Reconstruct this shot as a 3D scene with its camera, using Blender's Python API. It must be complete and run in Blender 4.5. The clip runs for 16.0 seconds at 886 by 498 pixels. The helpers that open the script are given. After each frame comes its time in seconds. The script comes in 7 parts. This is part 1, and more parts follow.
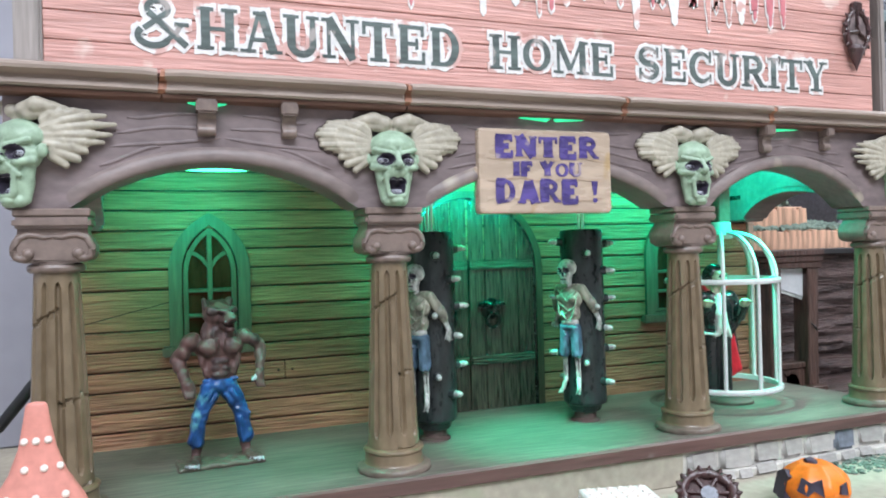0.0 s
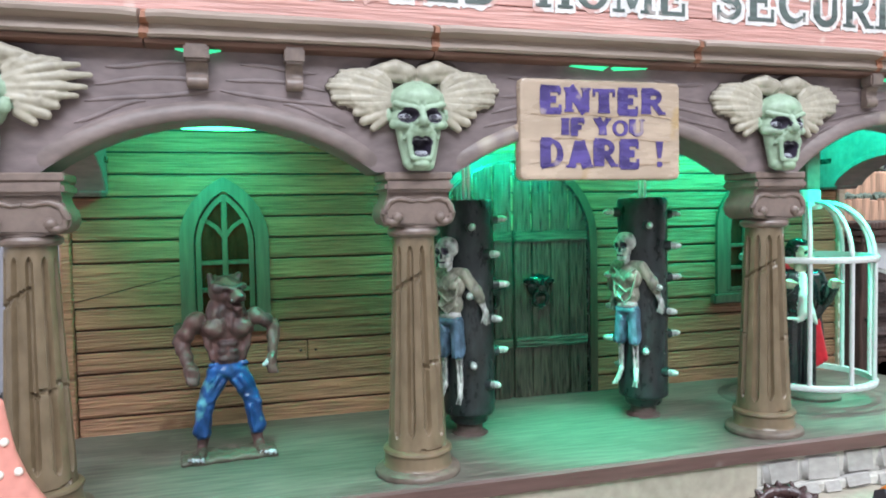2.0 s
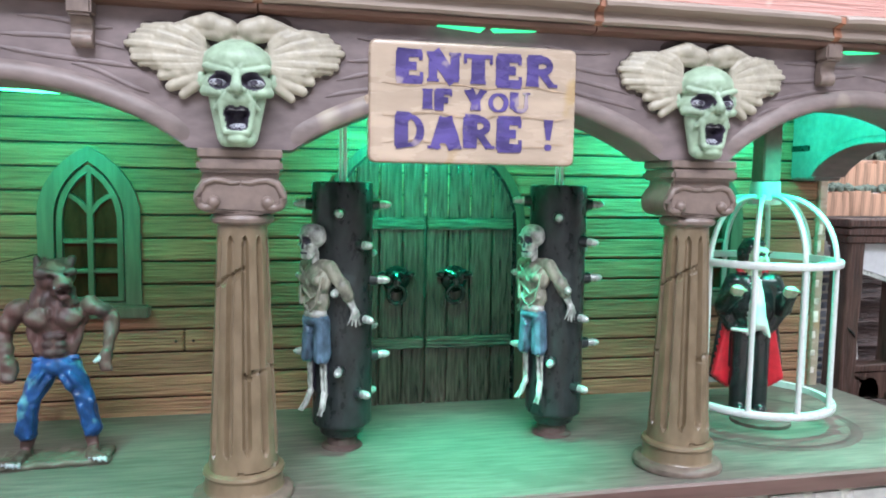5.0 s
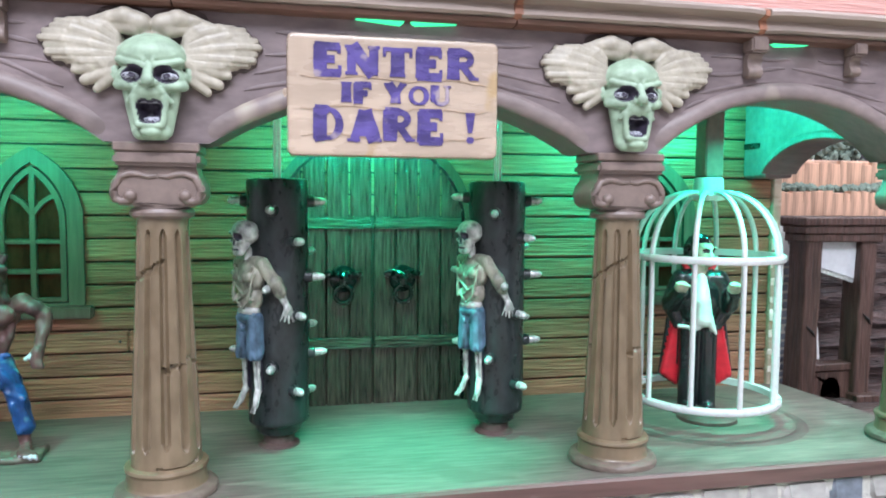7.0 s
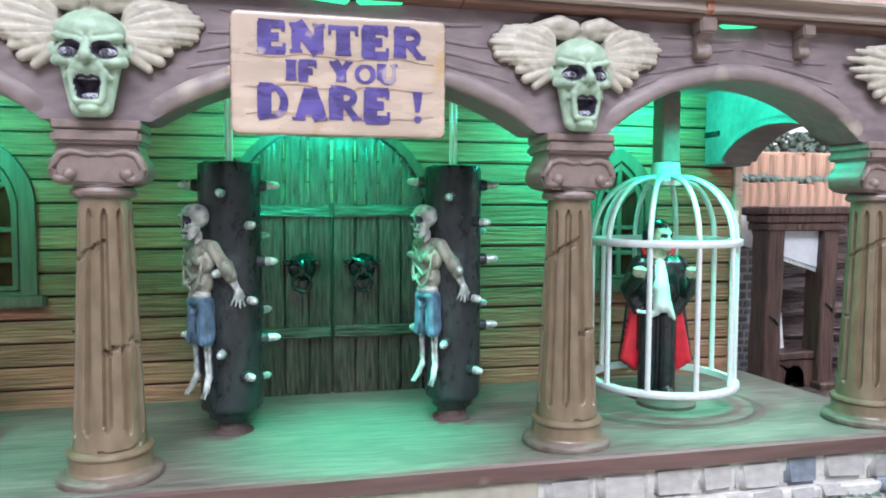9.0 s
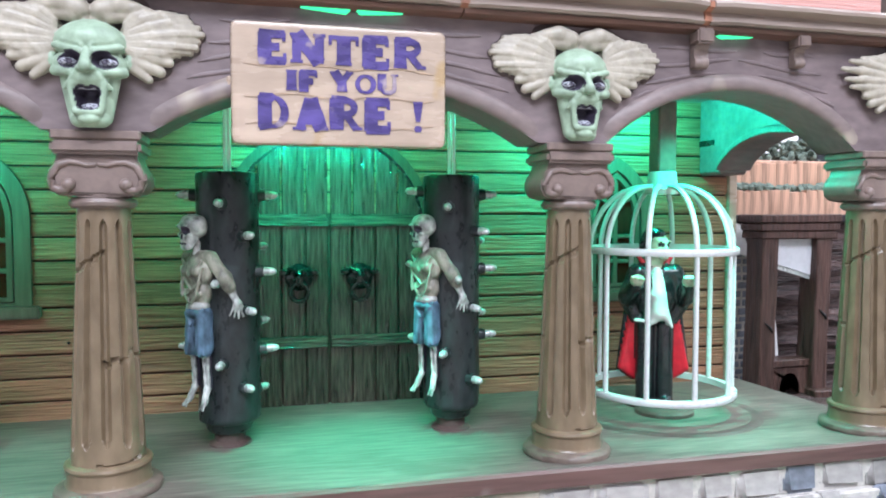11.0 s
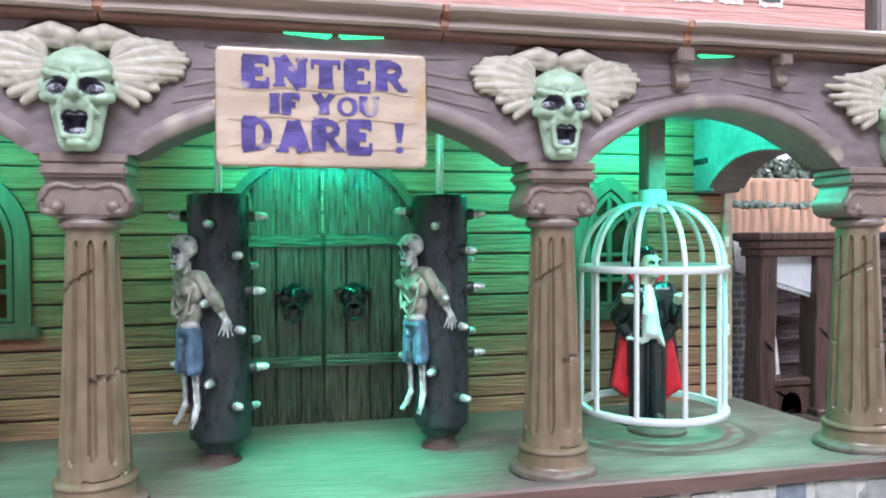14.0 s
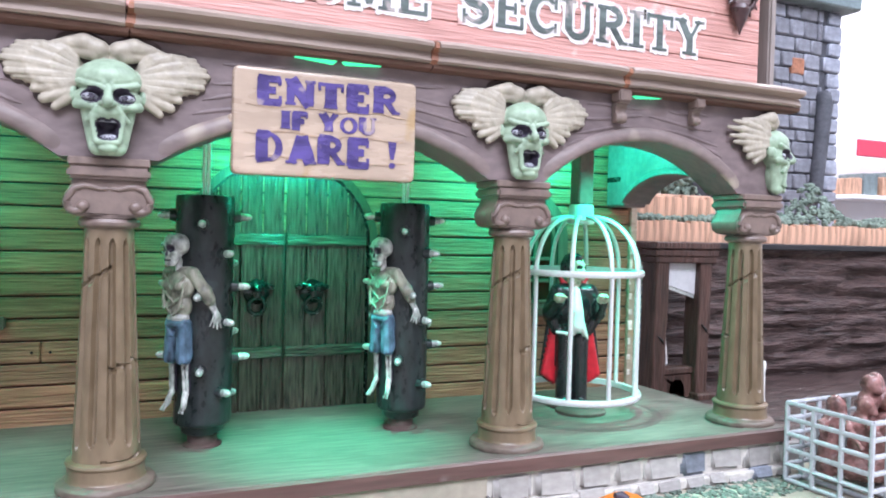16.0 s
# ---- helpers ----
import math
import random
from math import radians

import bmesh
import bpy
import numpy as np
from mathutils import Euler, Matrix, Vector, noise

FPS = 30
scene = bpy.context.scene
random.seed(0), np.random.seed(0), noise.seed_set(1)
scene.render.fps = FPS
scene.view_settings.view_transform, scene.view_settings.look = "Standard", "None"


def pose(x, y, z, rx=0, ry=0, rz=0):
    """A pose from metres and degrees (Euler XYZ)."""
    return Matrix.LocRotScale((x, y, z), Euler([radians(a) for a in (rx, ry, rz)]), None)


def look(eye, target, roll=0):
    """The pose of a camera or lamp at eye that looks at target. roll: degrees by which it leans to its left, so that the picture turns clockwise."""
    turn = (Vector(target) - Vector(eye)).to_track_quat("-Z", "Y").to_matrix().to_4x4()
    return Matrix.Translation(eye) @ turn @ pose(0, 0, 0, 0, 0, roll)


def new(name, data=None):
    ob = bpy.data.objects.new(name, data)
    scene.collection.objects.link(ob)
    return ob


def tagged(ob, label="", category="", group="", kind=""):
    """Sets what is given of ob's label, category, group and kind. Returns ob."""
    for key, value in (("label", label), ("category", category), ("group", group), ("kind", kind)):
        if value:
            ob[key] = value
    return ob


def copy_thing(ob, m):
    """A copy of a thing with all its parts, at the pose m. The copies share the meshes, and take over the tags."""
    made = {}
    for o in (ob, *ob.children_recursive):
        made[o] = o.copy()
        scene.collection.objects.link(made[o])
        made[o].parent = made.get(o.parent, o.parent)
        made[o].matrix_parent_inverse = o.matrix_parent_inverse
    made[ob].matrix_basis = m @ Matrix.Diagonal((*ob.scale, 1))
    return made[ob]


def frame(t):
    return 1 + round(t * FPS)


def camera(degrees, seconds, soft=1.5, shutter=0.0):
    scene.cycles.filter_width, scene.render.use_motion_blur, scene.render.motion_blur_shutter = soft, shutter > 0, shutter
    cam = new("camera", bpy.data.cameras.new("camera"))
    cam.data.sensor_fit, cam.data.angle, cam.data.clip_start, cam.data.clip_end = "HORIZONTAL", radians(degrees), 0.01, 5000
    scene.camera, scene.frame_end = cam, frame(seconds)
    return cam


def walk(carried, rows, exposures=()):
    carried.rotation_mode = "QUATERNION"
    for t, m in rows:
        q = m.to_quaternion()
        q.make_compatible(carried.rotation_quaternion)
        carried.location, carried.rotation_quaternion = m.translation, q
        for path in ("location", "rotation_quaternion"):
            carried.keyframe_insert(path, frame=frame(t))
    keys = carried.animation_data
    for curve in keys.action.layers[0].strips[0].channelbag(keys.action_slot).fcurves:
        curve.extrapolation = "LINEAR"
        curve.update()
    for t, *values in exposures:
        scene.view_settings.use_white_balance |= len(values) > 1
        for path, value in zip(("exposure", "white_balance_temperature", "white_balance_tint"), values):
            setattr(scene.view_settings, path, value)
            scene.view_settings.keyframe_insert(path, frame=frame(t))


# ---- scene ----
# A resin haunted-shop miniature on a shop display. All plans below are in centimetres and are scaled once, in mesh().
cam = camera(62.4, 16.0, soft=1.9)
METRES, EYE, TILT, LEAN, TURN = 0.21, 0.088, 0.0, 0.0, -20.9
ROWS = [
    (0.0, 0.0, 0.0, 0.0, 0.01, 0.22, 1.53),
    (0.3, 0.0080, 0.0137, 0.0079, 0.31, -0.46, 0.98),
    (0.5, 0.0097, 0.0264, 0.0108, 1.07, -0.61, 0.78),
    (1.0, 0.0417, 0.0534, 0.0183, 1.97, -0.8, 1.04),
    (1.5, 0.0385, 0.1003, 0.0192, 2.6, -1.2, 0.93),
    (2.0, 0.0379, 0.1663, 0.0125, 4.8, -2.6, 1.05),
    (2.3, 0.0732, 0.1915, 0.0354, 5.59, -2.64, 1.44),
    (2.5, 0.0979, 0.2021, 0.0459, 5.47, -2.86, 1.04),
    (3.0, 0.126, 0.2352, 0.0664, 6.74, -3.15, 1.08),
    (3.5, 0.1675, 0.2717, 0.0612, 7.5, -3.67, 1.03),
    (4.0, 0.2119, 0.2969, 0.0625, 8.94, -3.76, 1.28),
    (4.5, 0.2415, 0.3325, 0.0535, 8.82, -4.0, 1.47),
    (4.7, 0.2627, 0.3399, 0.0378, 8.89, -4.50, 0.26),
    (5.0, 0.2702, 0.3526, 0.0316, 8.59, -4.83, -0.9),
    (5.2, 0.2807, 0.3577, 0.0299, 8.54, -4.90, -1.10),
    (7.5, 0.3774, 0.3679, -0.0004, 8.7, -3.67, -0.27),
    (8.0, 0.3826, 0.3732, -0.0087, 7.44, -3.71, -0.75),
    (8.5, 0.3837, 0.3746, -0.0091, 7.72, -3.45, -0.5),
    (9.0, 0.4104, 0.3765, -0.0228, 7.7, -3.34, -0.21),
    (11.3, 0.3963, 0.3756, -0.0204, 6.85, -2.38, -0.03),
    (11.5, 0.4057, 0.3678, -0.0167, 8.04, -1.83, 0.53),
    (11.8, 0.4160, 0.3538, 0.0018, 9.02, -1.14, 0.73),
    (12.0, 0.4294, 0.3634, -0.0045, 8.96, -0.72, 1.2),
    (12.5, 0.4472, 0.3608, -0.0088, 9.76, -0.65, 0.72),
    (13.0, 0.4338, 0.3622, -0.0068, 9.21, -0.53, 0.92),
    (13.5, 0.4335, 0.3663, -0.0154, 8.78, -0.69, 0.81),
    (14.0, 0.4425, 0.3704, -0.0246, 8.3, -1.0, 0.34),
    (14.5, 0.4266, 0.3729, -0.0254, 7.49, -1.02, 0.06),
    (14.7, 0.4268, 0.3759, -0.0339, 7.06, -1.07, -0.22),
    (15.0, 0.4097, 0.3736, -0.0253, 4.09, -1.19, -0.74),
    (15.3, 0.3719, 0.3471, -0.0105, 0.98, -0.99, -0.52),
    (15.5, 0.3513, 0.3162, -0.0002, 0.6, -0.87, -0.7),
    (15.7, 0.3287, 0.2859, 0.0026, -0.45, -1.20, -1.03),
    (16.0, 0.3001, 0.2265, -0.0087, -1.95, -1.36, -1.42),
]
walk(cam, [(t, pose(0, 0, EYE, TILT, LEAN, TURN) @ pose(METRES * x, METRES * y, METRES * z, 90 + pitch, roll, yaw)) for t, x, y, z, yaw, pitch, roll in ROWS],
     exposures=[(0.0, -0.32, 6550, 10), (2.0, -0.22, 6600, 10), (4.0, -0.1, 6600, 12), (7.5, -0.06, 6430, 16.5), (13.0, -0.05, 6370, 17.5), (16.0, -0.02, 6390, 20)])

# ---------------------------------------------------------------- light
CM = 0.01
world = bpy.data.worlds.new("shop_air")
world.use_nodes = True
world.node_tree.nodes["Background"].inputs[0].default_value = (0.80, 0.92, 1.0, 1)
world.node_tree.nodes["Background"].inputs[1].default_value = 0.48
scene.world = world


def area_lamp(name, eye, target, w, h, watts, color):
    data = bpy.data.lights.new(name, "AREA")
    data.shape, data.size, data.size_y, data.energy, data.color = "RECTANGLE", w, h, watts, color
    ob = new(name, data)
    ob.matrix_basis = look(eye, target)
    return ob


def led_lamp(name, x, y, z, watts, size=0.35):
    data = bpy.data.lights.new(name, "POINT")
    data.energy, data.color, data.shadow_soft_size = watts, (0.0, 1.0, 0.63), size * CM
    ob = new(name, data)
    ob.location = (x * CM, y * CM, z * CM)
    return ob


# unseen area lamps for the shop's overhead light, hung under the ceiling
area_lamp("unseen_shop_lamp", (-0.1, -1.08, 1.36), (0.12, 0.25, 0.1), 1.4, 0.6, 60, (0.80, 0.885, 1.0))
area_lamp("unseen_shop_lamp", (0.9, -0.1, 1.55), (0.25, 0.25, 0.1), 0.6, 1.2, 32, (0.79, 0.885, 1.0))
# green lamps for the diodes under the porch ceiling, one a bay
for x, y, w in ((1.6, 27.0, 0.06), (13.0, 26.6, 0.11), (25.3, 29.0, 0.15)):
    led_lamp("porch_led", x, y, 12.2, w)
# unseen spots added to push the diodes' green up the back wall
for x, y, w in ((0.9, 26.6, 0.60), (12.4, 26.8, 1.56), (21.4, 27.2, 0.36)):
    data = bpy.data.lights.new("added_green_spot", "SPOT")
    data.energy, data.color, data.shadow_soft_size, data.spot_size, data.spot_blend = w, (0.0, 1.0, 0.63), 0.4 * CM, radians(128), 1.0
    new("added_green_spot", data).matrix_basis = look((x * CM, y * CM, 11.9 * CM), (x * CM, 31.0 * CM, 10.4 * CM))
# more unseen spots, added to pool green on the floor and cage
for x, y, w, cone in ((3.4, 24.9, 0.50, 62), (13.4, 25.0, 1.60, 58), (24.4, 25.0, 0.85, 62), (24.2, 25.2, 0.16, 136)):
    data = bpy.data.lights.new("added_green_spot", "SPOT")
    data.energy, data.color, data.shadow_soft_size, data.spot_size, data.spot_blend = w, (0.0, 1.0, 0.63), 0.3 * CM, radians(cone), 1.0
    new("added_green_spot", data).matrix_basis = look((x * CM, y * CM, 11.6 * CM), (x * CM, (y + 0.1) * CM, 0))
# unseen lamp added to whiten the far wall and shelf
area_lamp("unseen_shop_lamp", (1.5, 1.0, 1.5), (1.7, 1.4, 0.2), 1.0, 0.4, 40, (0.95, 0.98, 1.0))

# ---------------------------------------------------------------- materials


def mat(name, color, rough=0.6, dark=0.6, light=1.25, grain=60.0, stretch=(1, 1, 1), fine=420.0, bump=0.25, depth=0.0004, metal=0.0,
        spec=0.4, per_piece=0.0, speck=None, tint=None, crisp=0.5):
    """A painted or natural surface: broad stains, fine grain and relief, all at the miniature's own size."""
    m = bpy.data.materials.new(name)
    m.use_nodes = True
    nt = m.node_tree
    N, L = nt.nodes, nt.links
    b = N["Principled BSDF"]
    b.inputs["Roughness"].default_value, b.inputs["Metallic"].default_value = rough, metal
    b.inputs["Specular IOR Level"].default_value = spec
    co = N.new("ShaderNodeTexCoord")
    mp = N.new("ShaderNodeMapping")
    mp.inputs["Scale"].default_value = stretch
    L.new(co.outputs["Object"], mp.inputs["Vector"])
    n1 = N.new("ShaderNodeTexNoise")
    n1.inputs["Scale"].default_value, n1.inputs["Detail"].default_value = grain, 5
    n2 = N.new("ShaderNodeTexNoise")
    n2.inputs["Scale"].default_value, n2.inputs["Detail"].default_value = fine, 4
    for n in (n1, n2):
        L.new(mp.outputs[0], n.inputs["Vector"])
    mix = N.new("ShaderNodeMix")
    mix.data_type = "FLOAT"
    mix.inputs[0].default_value = crisp
    L.new(n1.outputs[0], mix.inputs[2])
    L.new(n2.outputs[0], mix.inputs[3])
    r = N.new("ShaderNodeValToRGB")
    c = color
    t = tint or color
    r.color_ramp.elements[0].position, r.color_ramp.elements[1].position = 0.36, 0.64
    r.color_ramp.elements[0].color = (c[0] * dark, c[1] * dark, c[2] * dark, 1)
    r.color_ramp.elements[1].color = (min(1, t[0] * light), min(1, t[1] * light), min(1, t[2] * light), 1)
    L.new(mix.outputs[0], r.inputs[0])
    out = r.outputs[0]
    if per_piece:
        oi = N.new("ShaderNodeObjectInfo")
        hs = N.new("ShaderNodeHueSaturation")
        mr = N.new("ShaderNodeMapRange")
        mr.inputs[3].default_value, mr.inputs[4].default_value = 1 - per_piece, 1 + per_piece
        L.new(oi.outputs["Random"], mr.inputs[0])
        L.new(mr.outputs[0], hs.inputs["Value"])
        L.new(out, hs.inputs["Color"])
        out = hs.outputs[0]
    if speck:
        n3 = N.new("ShaderNodeTexNoise")
        n3.inputs["Scale"].default_value, n3.inputs["Detail"].default_value = speck[1], 3
        L.new(co.outputs["Object"], n3.inputs["Vector"])
        r3 = N.new("ShaderNodeValToRGB")
        r3.color_ramp.elements[0].position, r3.color_ramp.elements[1].position = speck[2], speck[2] + 0.06
        L.new(n3.outputs[0], r3.inputs[0])
        m3 = N.new("ShaderNodeMix")
        m3.data_type = "RGBA"
        m3.inputs[7].default_value = (*speck[0], 1)
        L.new(r3.outputs[0], m3.inputs[0])
        L.new(out, m3.inputs[6])
        out = m3.outputs[2]
    L.new(out, b.inputs["Base Color"])
    bp = N.new("ShaderNodeBump")
    bp.inputs["Strength"].default_value, bp.inputs["Distance"].default_value = bump, depth
    L.new(mix.outputs[0], bp.inputs["Height"])
    L.new(bp.outputs[0], b.inputs["Normal"])
    rr = N.new("ShaderNodeMapRange")
    rr.inputs[3].default_value, rr.inputs[4].default_value = max(0.05, rough - 0.12), min(1, rough + 0.12)
    L.new(n2.outputs[0], rr.inputs[0])
    L.new(rr.outputs[0], b.inputs["Roughness"])
    return m


def glow(name, color, strength):
    m = bpy.data.materials.new(name)
    m.use_nodes = True
    b = m.node_tree.nodes["Principled BSDF"]
    b.inputs["Base Color"].default_value = (*color, 1)
    b.inputs["Emission Color"].default_value = (*color, 1)
    b.inputs["Emission Strength"].default_value = strength
    return m


LONG = (0.12, 1, 1.6)   # grain along x
TALL = (1.4, 1, 0.12)   # grain along z
M_PLANK = mat("wall_plank_wood", (0.385, 0.178, 0.102), 0.45, 0.56, 1.26, 110, (0.10, 1, 2.2), 620, 1.0, 0.0018, per_piece=0.12, speck=((0.21, 0.085, 0.045), 38, 0.66), crisp=0.66)
# near-black sheets behind boards and door; the gaps' shade is in their colour
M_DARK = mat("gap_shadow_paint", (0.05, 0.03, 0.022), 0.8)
M_RED = mat("red_clapboard_paint", (0.585, 0.305, 0.262), 0.42, 0.82, 1.12, 90, (0.10, 1, 2.2), 480, 0.9, 0.0012, per_piece=0.07, speck=((0.66, 0.46, 0.41), 70, 0.62), crisp=0.72)
M_TAUPE = mat("taupe_beam_paint", (0.190, 0.145, 0.145), 0.5, 0.7, 1.25, 45, (0.4, 1, 1), 380, 0.35, 0.0005, speck=((0.10, 0.068, 0.06), 30, 0.63))
M_RIM = mat("worn_taupe_rim_paint", (0.203, 0.156, 0.147), 0.45, 0.75, 1.2, 45, (0.5, 1, 1), 380, 0.35, 0.0005, speck=((0.37, 0.315, 0.25), 34, 0.66))
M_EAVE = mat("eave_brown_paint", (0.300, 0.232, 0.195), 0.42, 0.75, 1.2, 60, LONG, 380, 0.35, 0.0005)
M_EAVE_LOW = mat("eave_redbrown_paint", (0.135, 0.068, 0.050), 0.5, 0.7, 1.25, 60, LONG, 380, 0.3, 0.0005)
M_RUST = mat("rust_orange_paint", (0.34, 0.145, 0.085), 0.55, 0.6, 1.3, 150, (1, 1, 1), 500, 0.4, 0.0005)
M_COLUMN = mat("column_olive_paint", (0.160, 0.112, 0.064), 0.33, 0.72, 1.18, 30, (1, 1, 0.5), 300, 0.4, 0.0006, spec=0.6, tint=(0.176, 0.126, 0.078), speck=((0.44, 0.40, 0.32), 70, 0.68))
M_FOOT = mat("column_foot_paint", (0.150, 0.112, 0.090), 0.42, 0.65, 1.25, 60, (1, 1, 1), 380, 0.4, 0.0006, speck=((0.36, 0.32, 0.28), 80, 0.69))
M_POST = mat("weathered_grey_post_paint", (0.285, 0.245, 0.225), 0.45, 0.65, 1.25, 80, TALL, 420, 0.4, 0.0006)
M_CAP = mat("capital_taupe_paint", (0.190, 0.138, 0.118), 0.4, 0.75, 1.2, 60, (1, 1, 1), 380, 0.3, 0.0004, spec=0.5)
M_FLOOR = mat("porch_floor_paint", (0.142, 0.122, 0.103), 0.52, 0.60, 1.35, 55, (0.2, 1.3, 1), 420, 0.5, 0.0006, speck=((0.112, 0.094, 0.080), 34, 0.64), crisp=0.72)
M_GROOVE = mat("dark_floor_ring_paint", (0.090, 0.072, 0.062), 0.5, 0.6, 1.4, 55, (1, 1, 1), 420, 0.5, 0.0006)
M_FASCIA = mat("porch_fascia_paint", (0.115, 0.064, 0.056), 0.4, 0.7, 1.25, 70, LONG, 420, 0.4, 0.0006, speck=((0.42, 0.36, 0.33), 42, 0.70))
M_DOOR = mat("door_board_paint", (0.064, 0.050, 0.038), 0.19, 0.32, 1.7, 130, TALL, 700, 1.0, 0.0028, spec=0.8, per_piece=0.15, crisp=0.72)
M_DOORFRAME = mat("door_frame_paint", (0.09, 0.062, 0.042), 0.5, 0.6, 1.25, 90, TALL, 500, 0.5, 0.0006, crisp=0.72)
M_BAND = mat("door_band_paint", (0.080, 0.066, 0.050), 0.2, 0.35, 1.7, 130, LONG, 700, 1.0, 0.0028, spec=0.8, crisp=0.72)
M_IRON = mat("black_iron_paint", (0.011, 0.012, 0.012), 0.26, 0.6, 1.4, 200, bump=0.4, spec=0.6)
M_FRAME = mat("window_frame_paint", (0.115, 0.105, 0.075), 0.5, 0.7, 1.25, 90, TALL, 500, 0.5, 0.0006)
M_PANE = mat("dark_window_pane", (0.075, 0.020, 0.012), 0.8, 0.6, 1.4, 80, (1, 1, 0.3), spec=0.02)
M_SIGN = mat("tan_sign_paint", (0.455, 0.345, 0.262), 0.27, 0.80, 1.14, 50, (0.25, 1, 1), 300, 0.35, 0.0006, spec=0.6, speck=((0.42, 0.29, 0.16), 60, 0.63))
M_SEAM = mat("sign_crack_paint", (0.40, 0.28, 0.19), 0.5, 0.6, 1.3, 140)
M_PURPLE = mat("purple_letter_paint", (0.072, 0.050, 0.190), 0.28, 0.55, 1.5, 160, (0.4, 1, 1), 420, 0.5, 0.0007, spec=0.6, speck=((0.33, 0.26, 0.30), 130, 0.61))
M_WHITE = mat("white_outline_paint", (0.78, 0.76, 0.74), 0.5, 0.85, 1.05, 120)
M_OUTLINE = mat("worn_white_outline_paint", (0.74, 0.71, 0.69), 0.45, 0.8, 1.08, 120, (1, 1, 1), 420, 0.5, 0.0006, speck=((0.60, 0.36, 0.32), 120, 0.57))
M_INK = mat("green_black_letter_paint", (0.072, 0.090, 0.084), 0.5, 0.5, 1.8, 100, LONG, 420, 0.3, speck=((0.34, 0.30, 0.28), 130, 0.60))
M_BLOOD = mat("pink_drip_paint", (0.54, 0.17, 0.19), 0.4, 0.8, 1.2, 120)
M_BONE = mat("bone_cream_paint", (0.43, 0.385, 0.31), 0.42, 0.74, 1.12, 60, (1, 1, 1), 420, 0.4, 0.0006)
M_OLDBONE = mat("old_bone_paint", (0.50, 0.51, 0.48), 0.36, 0.16, 1.35, 200, (1, 1, 0.7), 620, 0.8, 0.0007)
M_FACE = mat("ghoul_green_paint", (0.305, 0.41, 0.295), 0.4, 0.72, 1.2, 90, (1, 1, 1), 360, 0.3, 0.0005)
# dark rim behind the hair: its shadow on the beam put into colour
M_EDGE_SHADE = mat("hair_edge_shadow_paint", (0.085, 0.062, 0.060), 0.6, 0.7, 1.3, 120)
M_SOCKET = mat("socket_purple_paint", (0.035, 0.028, 0.045), 0.45, 0.6, 1.6, 120)
M_TOOTH = mat("tooth_grey_paint", (0.42, 0.43, 0.47), 0.3)
M_RUBBER = mat("black_rubber_paint", (0.019, 0.023, 0.024), 0.3, 0.5, 1.7, 90, (1, 1, 0.6), 420, 0.7, 0.0008, spec=0.4, speck=((0.045, 0.056, 0.058), 110, 0.66))
M_STEEL = mat("silver_spike_paint", (0.55, 0.58, 0.56), 0.28, 0.7, 1.2, 200, metal=0.35, spec=0.7)
M_STUB = mat("brown_stub_paint", (0.085, 0.057, 0.049), 0.5)
M_ROD = mat("clear_rod_plastic", (0.84, 0.87, 0.85), 0.15, 0.9, 1.05, 100)
M_RAG = mat("rag_shirt_paint", (0.275, 0.262, 0.21), 0.42, 0.10, 1.6, 150, (1, 1, 0.5), 520, 0.6, 0.0007)
M_DENIM_PALE = mat("pale_denim_paint", (0.10, 0.17, 0.25), 0.45, 0.25, 1.5, 180, (1, 1, 0.5), 520, 0.5, 0.0006)
M_DENIM = mat("blue_denim_paint", (0.014, 0.060, 0.19), 0.32, 0.40, 1.7, 150, (1, 1, 0.5), 420, 0.5, 0.0008, speck=((0.10, 0.30, 0.38), 95, 0.60))
M_FUR = mat("brown_fur_paint", (0.088, 0.046, 0.041), 0.5, 0.40, 1.5, 150, (1, 1, 0.4), 480, 0.7, 0.0008)
M_DARKFUR = mat("dark_fur_paint", (0.050, 0.029, 0.028), 0.5, 0.45, 1.7, 170, (1, 1, 0.4), 480, 0.7, 0.0008)
M_PLATE = mat("figure_plate_paint", (0.105, 0.092, 0.070), 0.45)
M_BLACK = mat("black_coat_paint", (0.012, 0.012, 0.014), 0.22, 0.6, 1.6, 120, bump=0.3, spec=0.6)
M_CAPE = mat("red_cape_paint", (0.62, 0.020, 0.035), 0.35, 0.75, 1.15, 90)
M_SKIN = mat("pale_green_skin_paint", (0.50, 0.49, 0.37), 0.45, 0.5, 1.35, 190)
M_SHIRT = mat("white_shirt_paint", (0.78, 0.78, 0.75), 0.4, 0.85, 1.05, 120)
M_CAGE = mat("white_cage_plastic", (0.63, 0.63, 0.625), 0.3, 0.92, 1.04, 60, bump=0.12, spec=0.5)
M_STONE = mat("base_stone_paint", (0.37, 0.345, 0.325), 0.55, 0.8, 1.15, 90, (1, 1, 1), 380, 0.4, 0.0006, per_piece=0.16)
M_BLUESTONE = mat("blue_grey_stone_paint", (0.20, 0.22, 0.26), 0.5, 0.7, 1.3, 90, (1, 1, 1), 380, 0.4, 0.0006, per_piece=0.15)
M_MORTAR = mat("pale_mortar_paint", (0.52, 0.49, 0.445), 0.8, 0.8, 1.2, 120)
M_TOWER = mat("tower_stone_paint", (0.20, 0.205, 0.235), 0.6, 0.7, 1.35, 60, (1, 1, 1), 320, 0.5, 0.0008, per_piece=0.18)
M_TOWER_GAP = mat("tower_joint_paint", (0.075, 0.078, 0.092), 0.7)
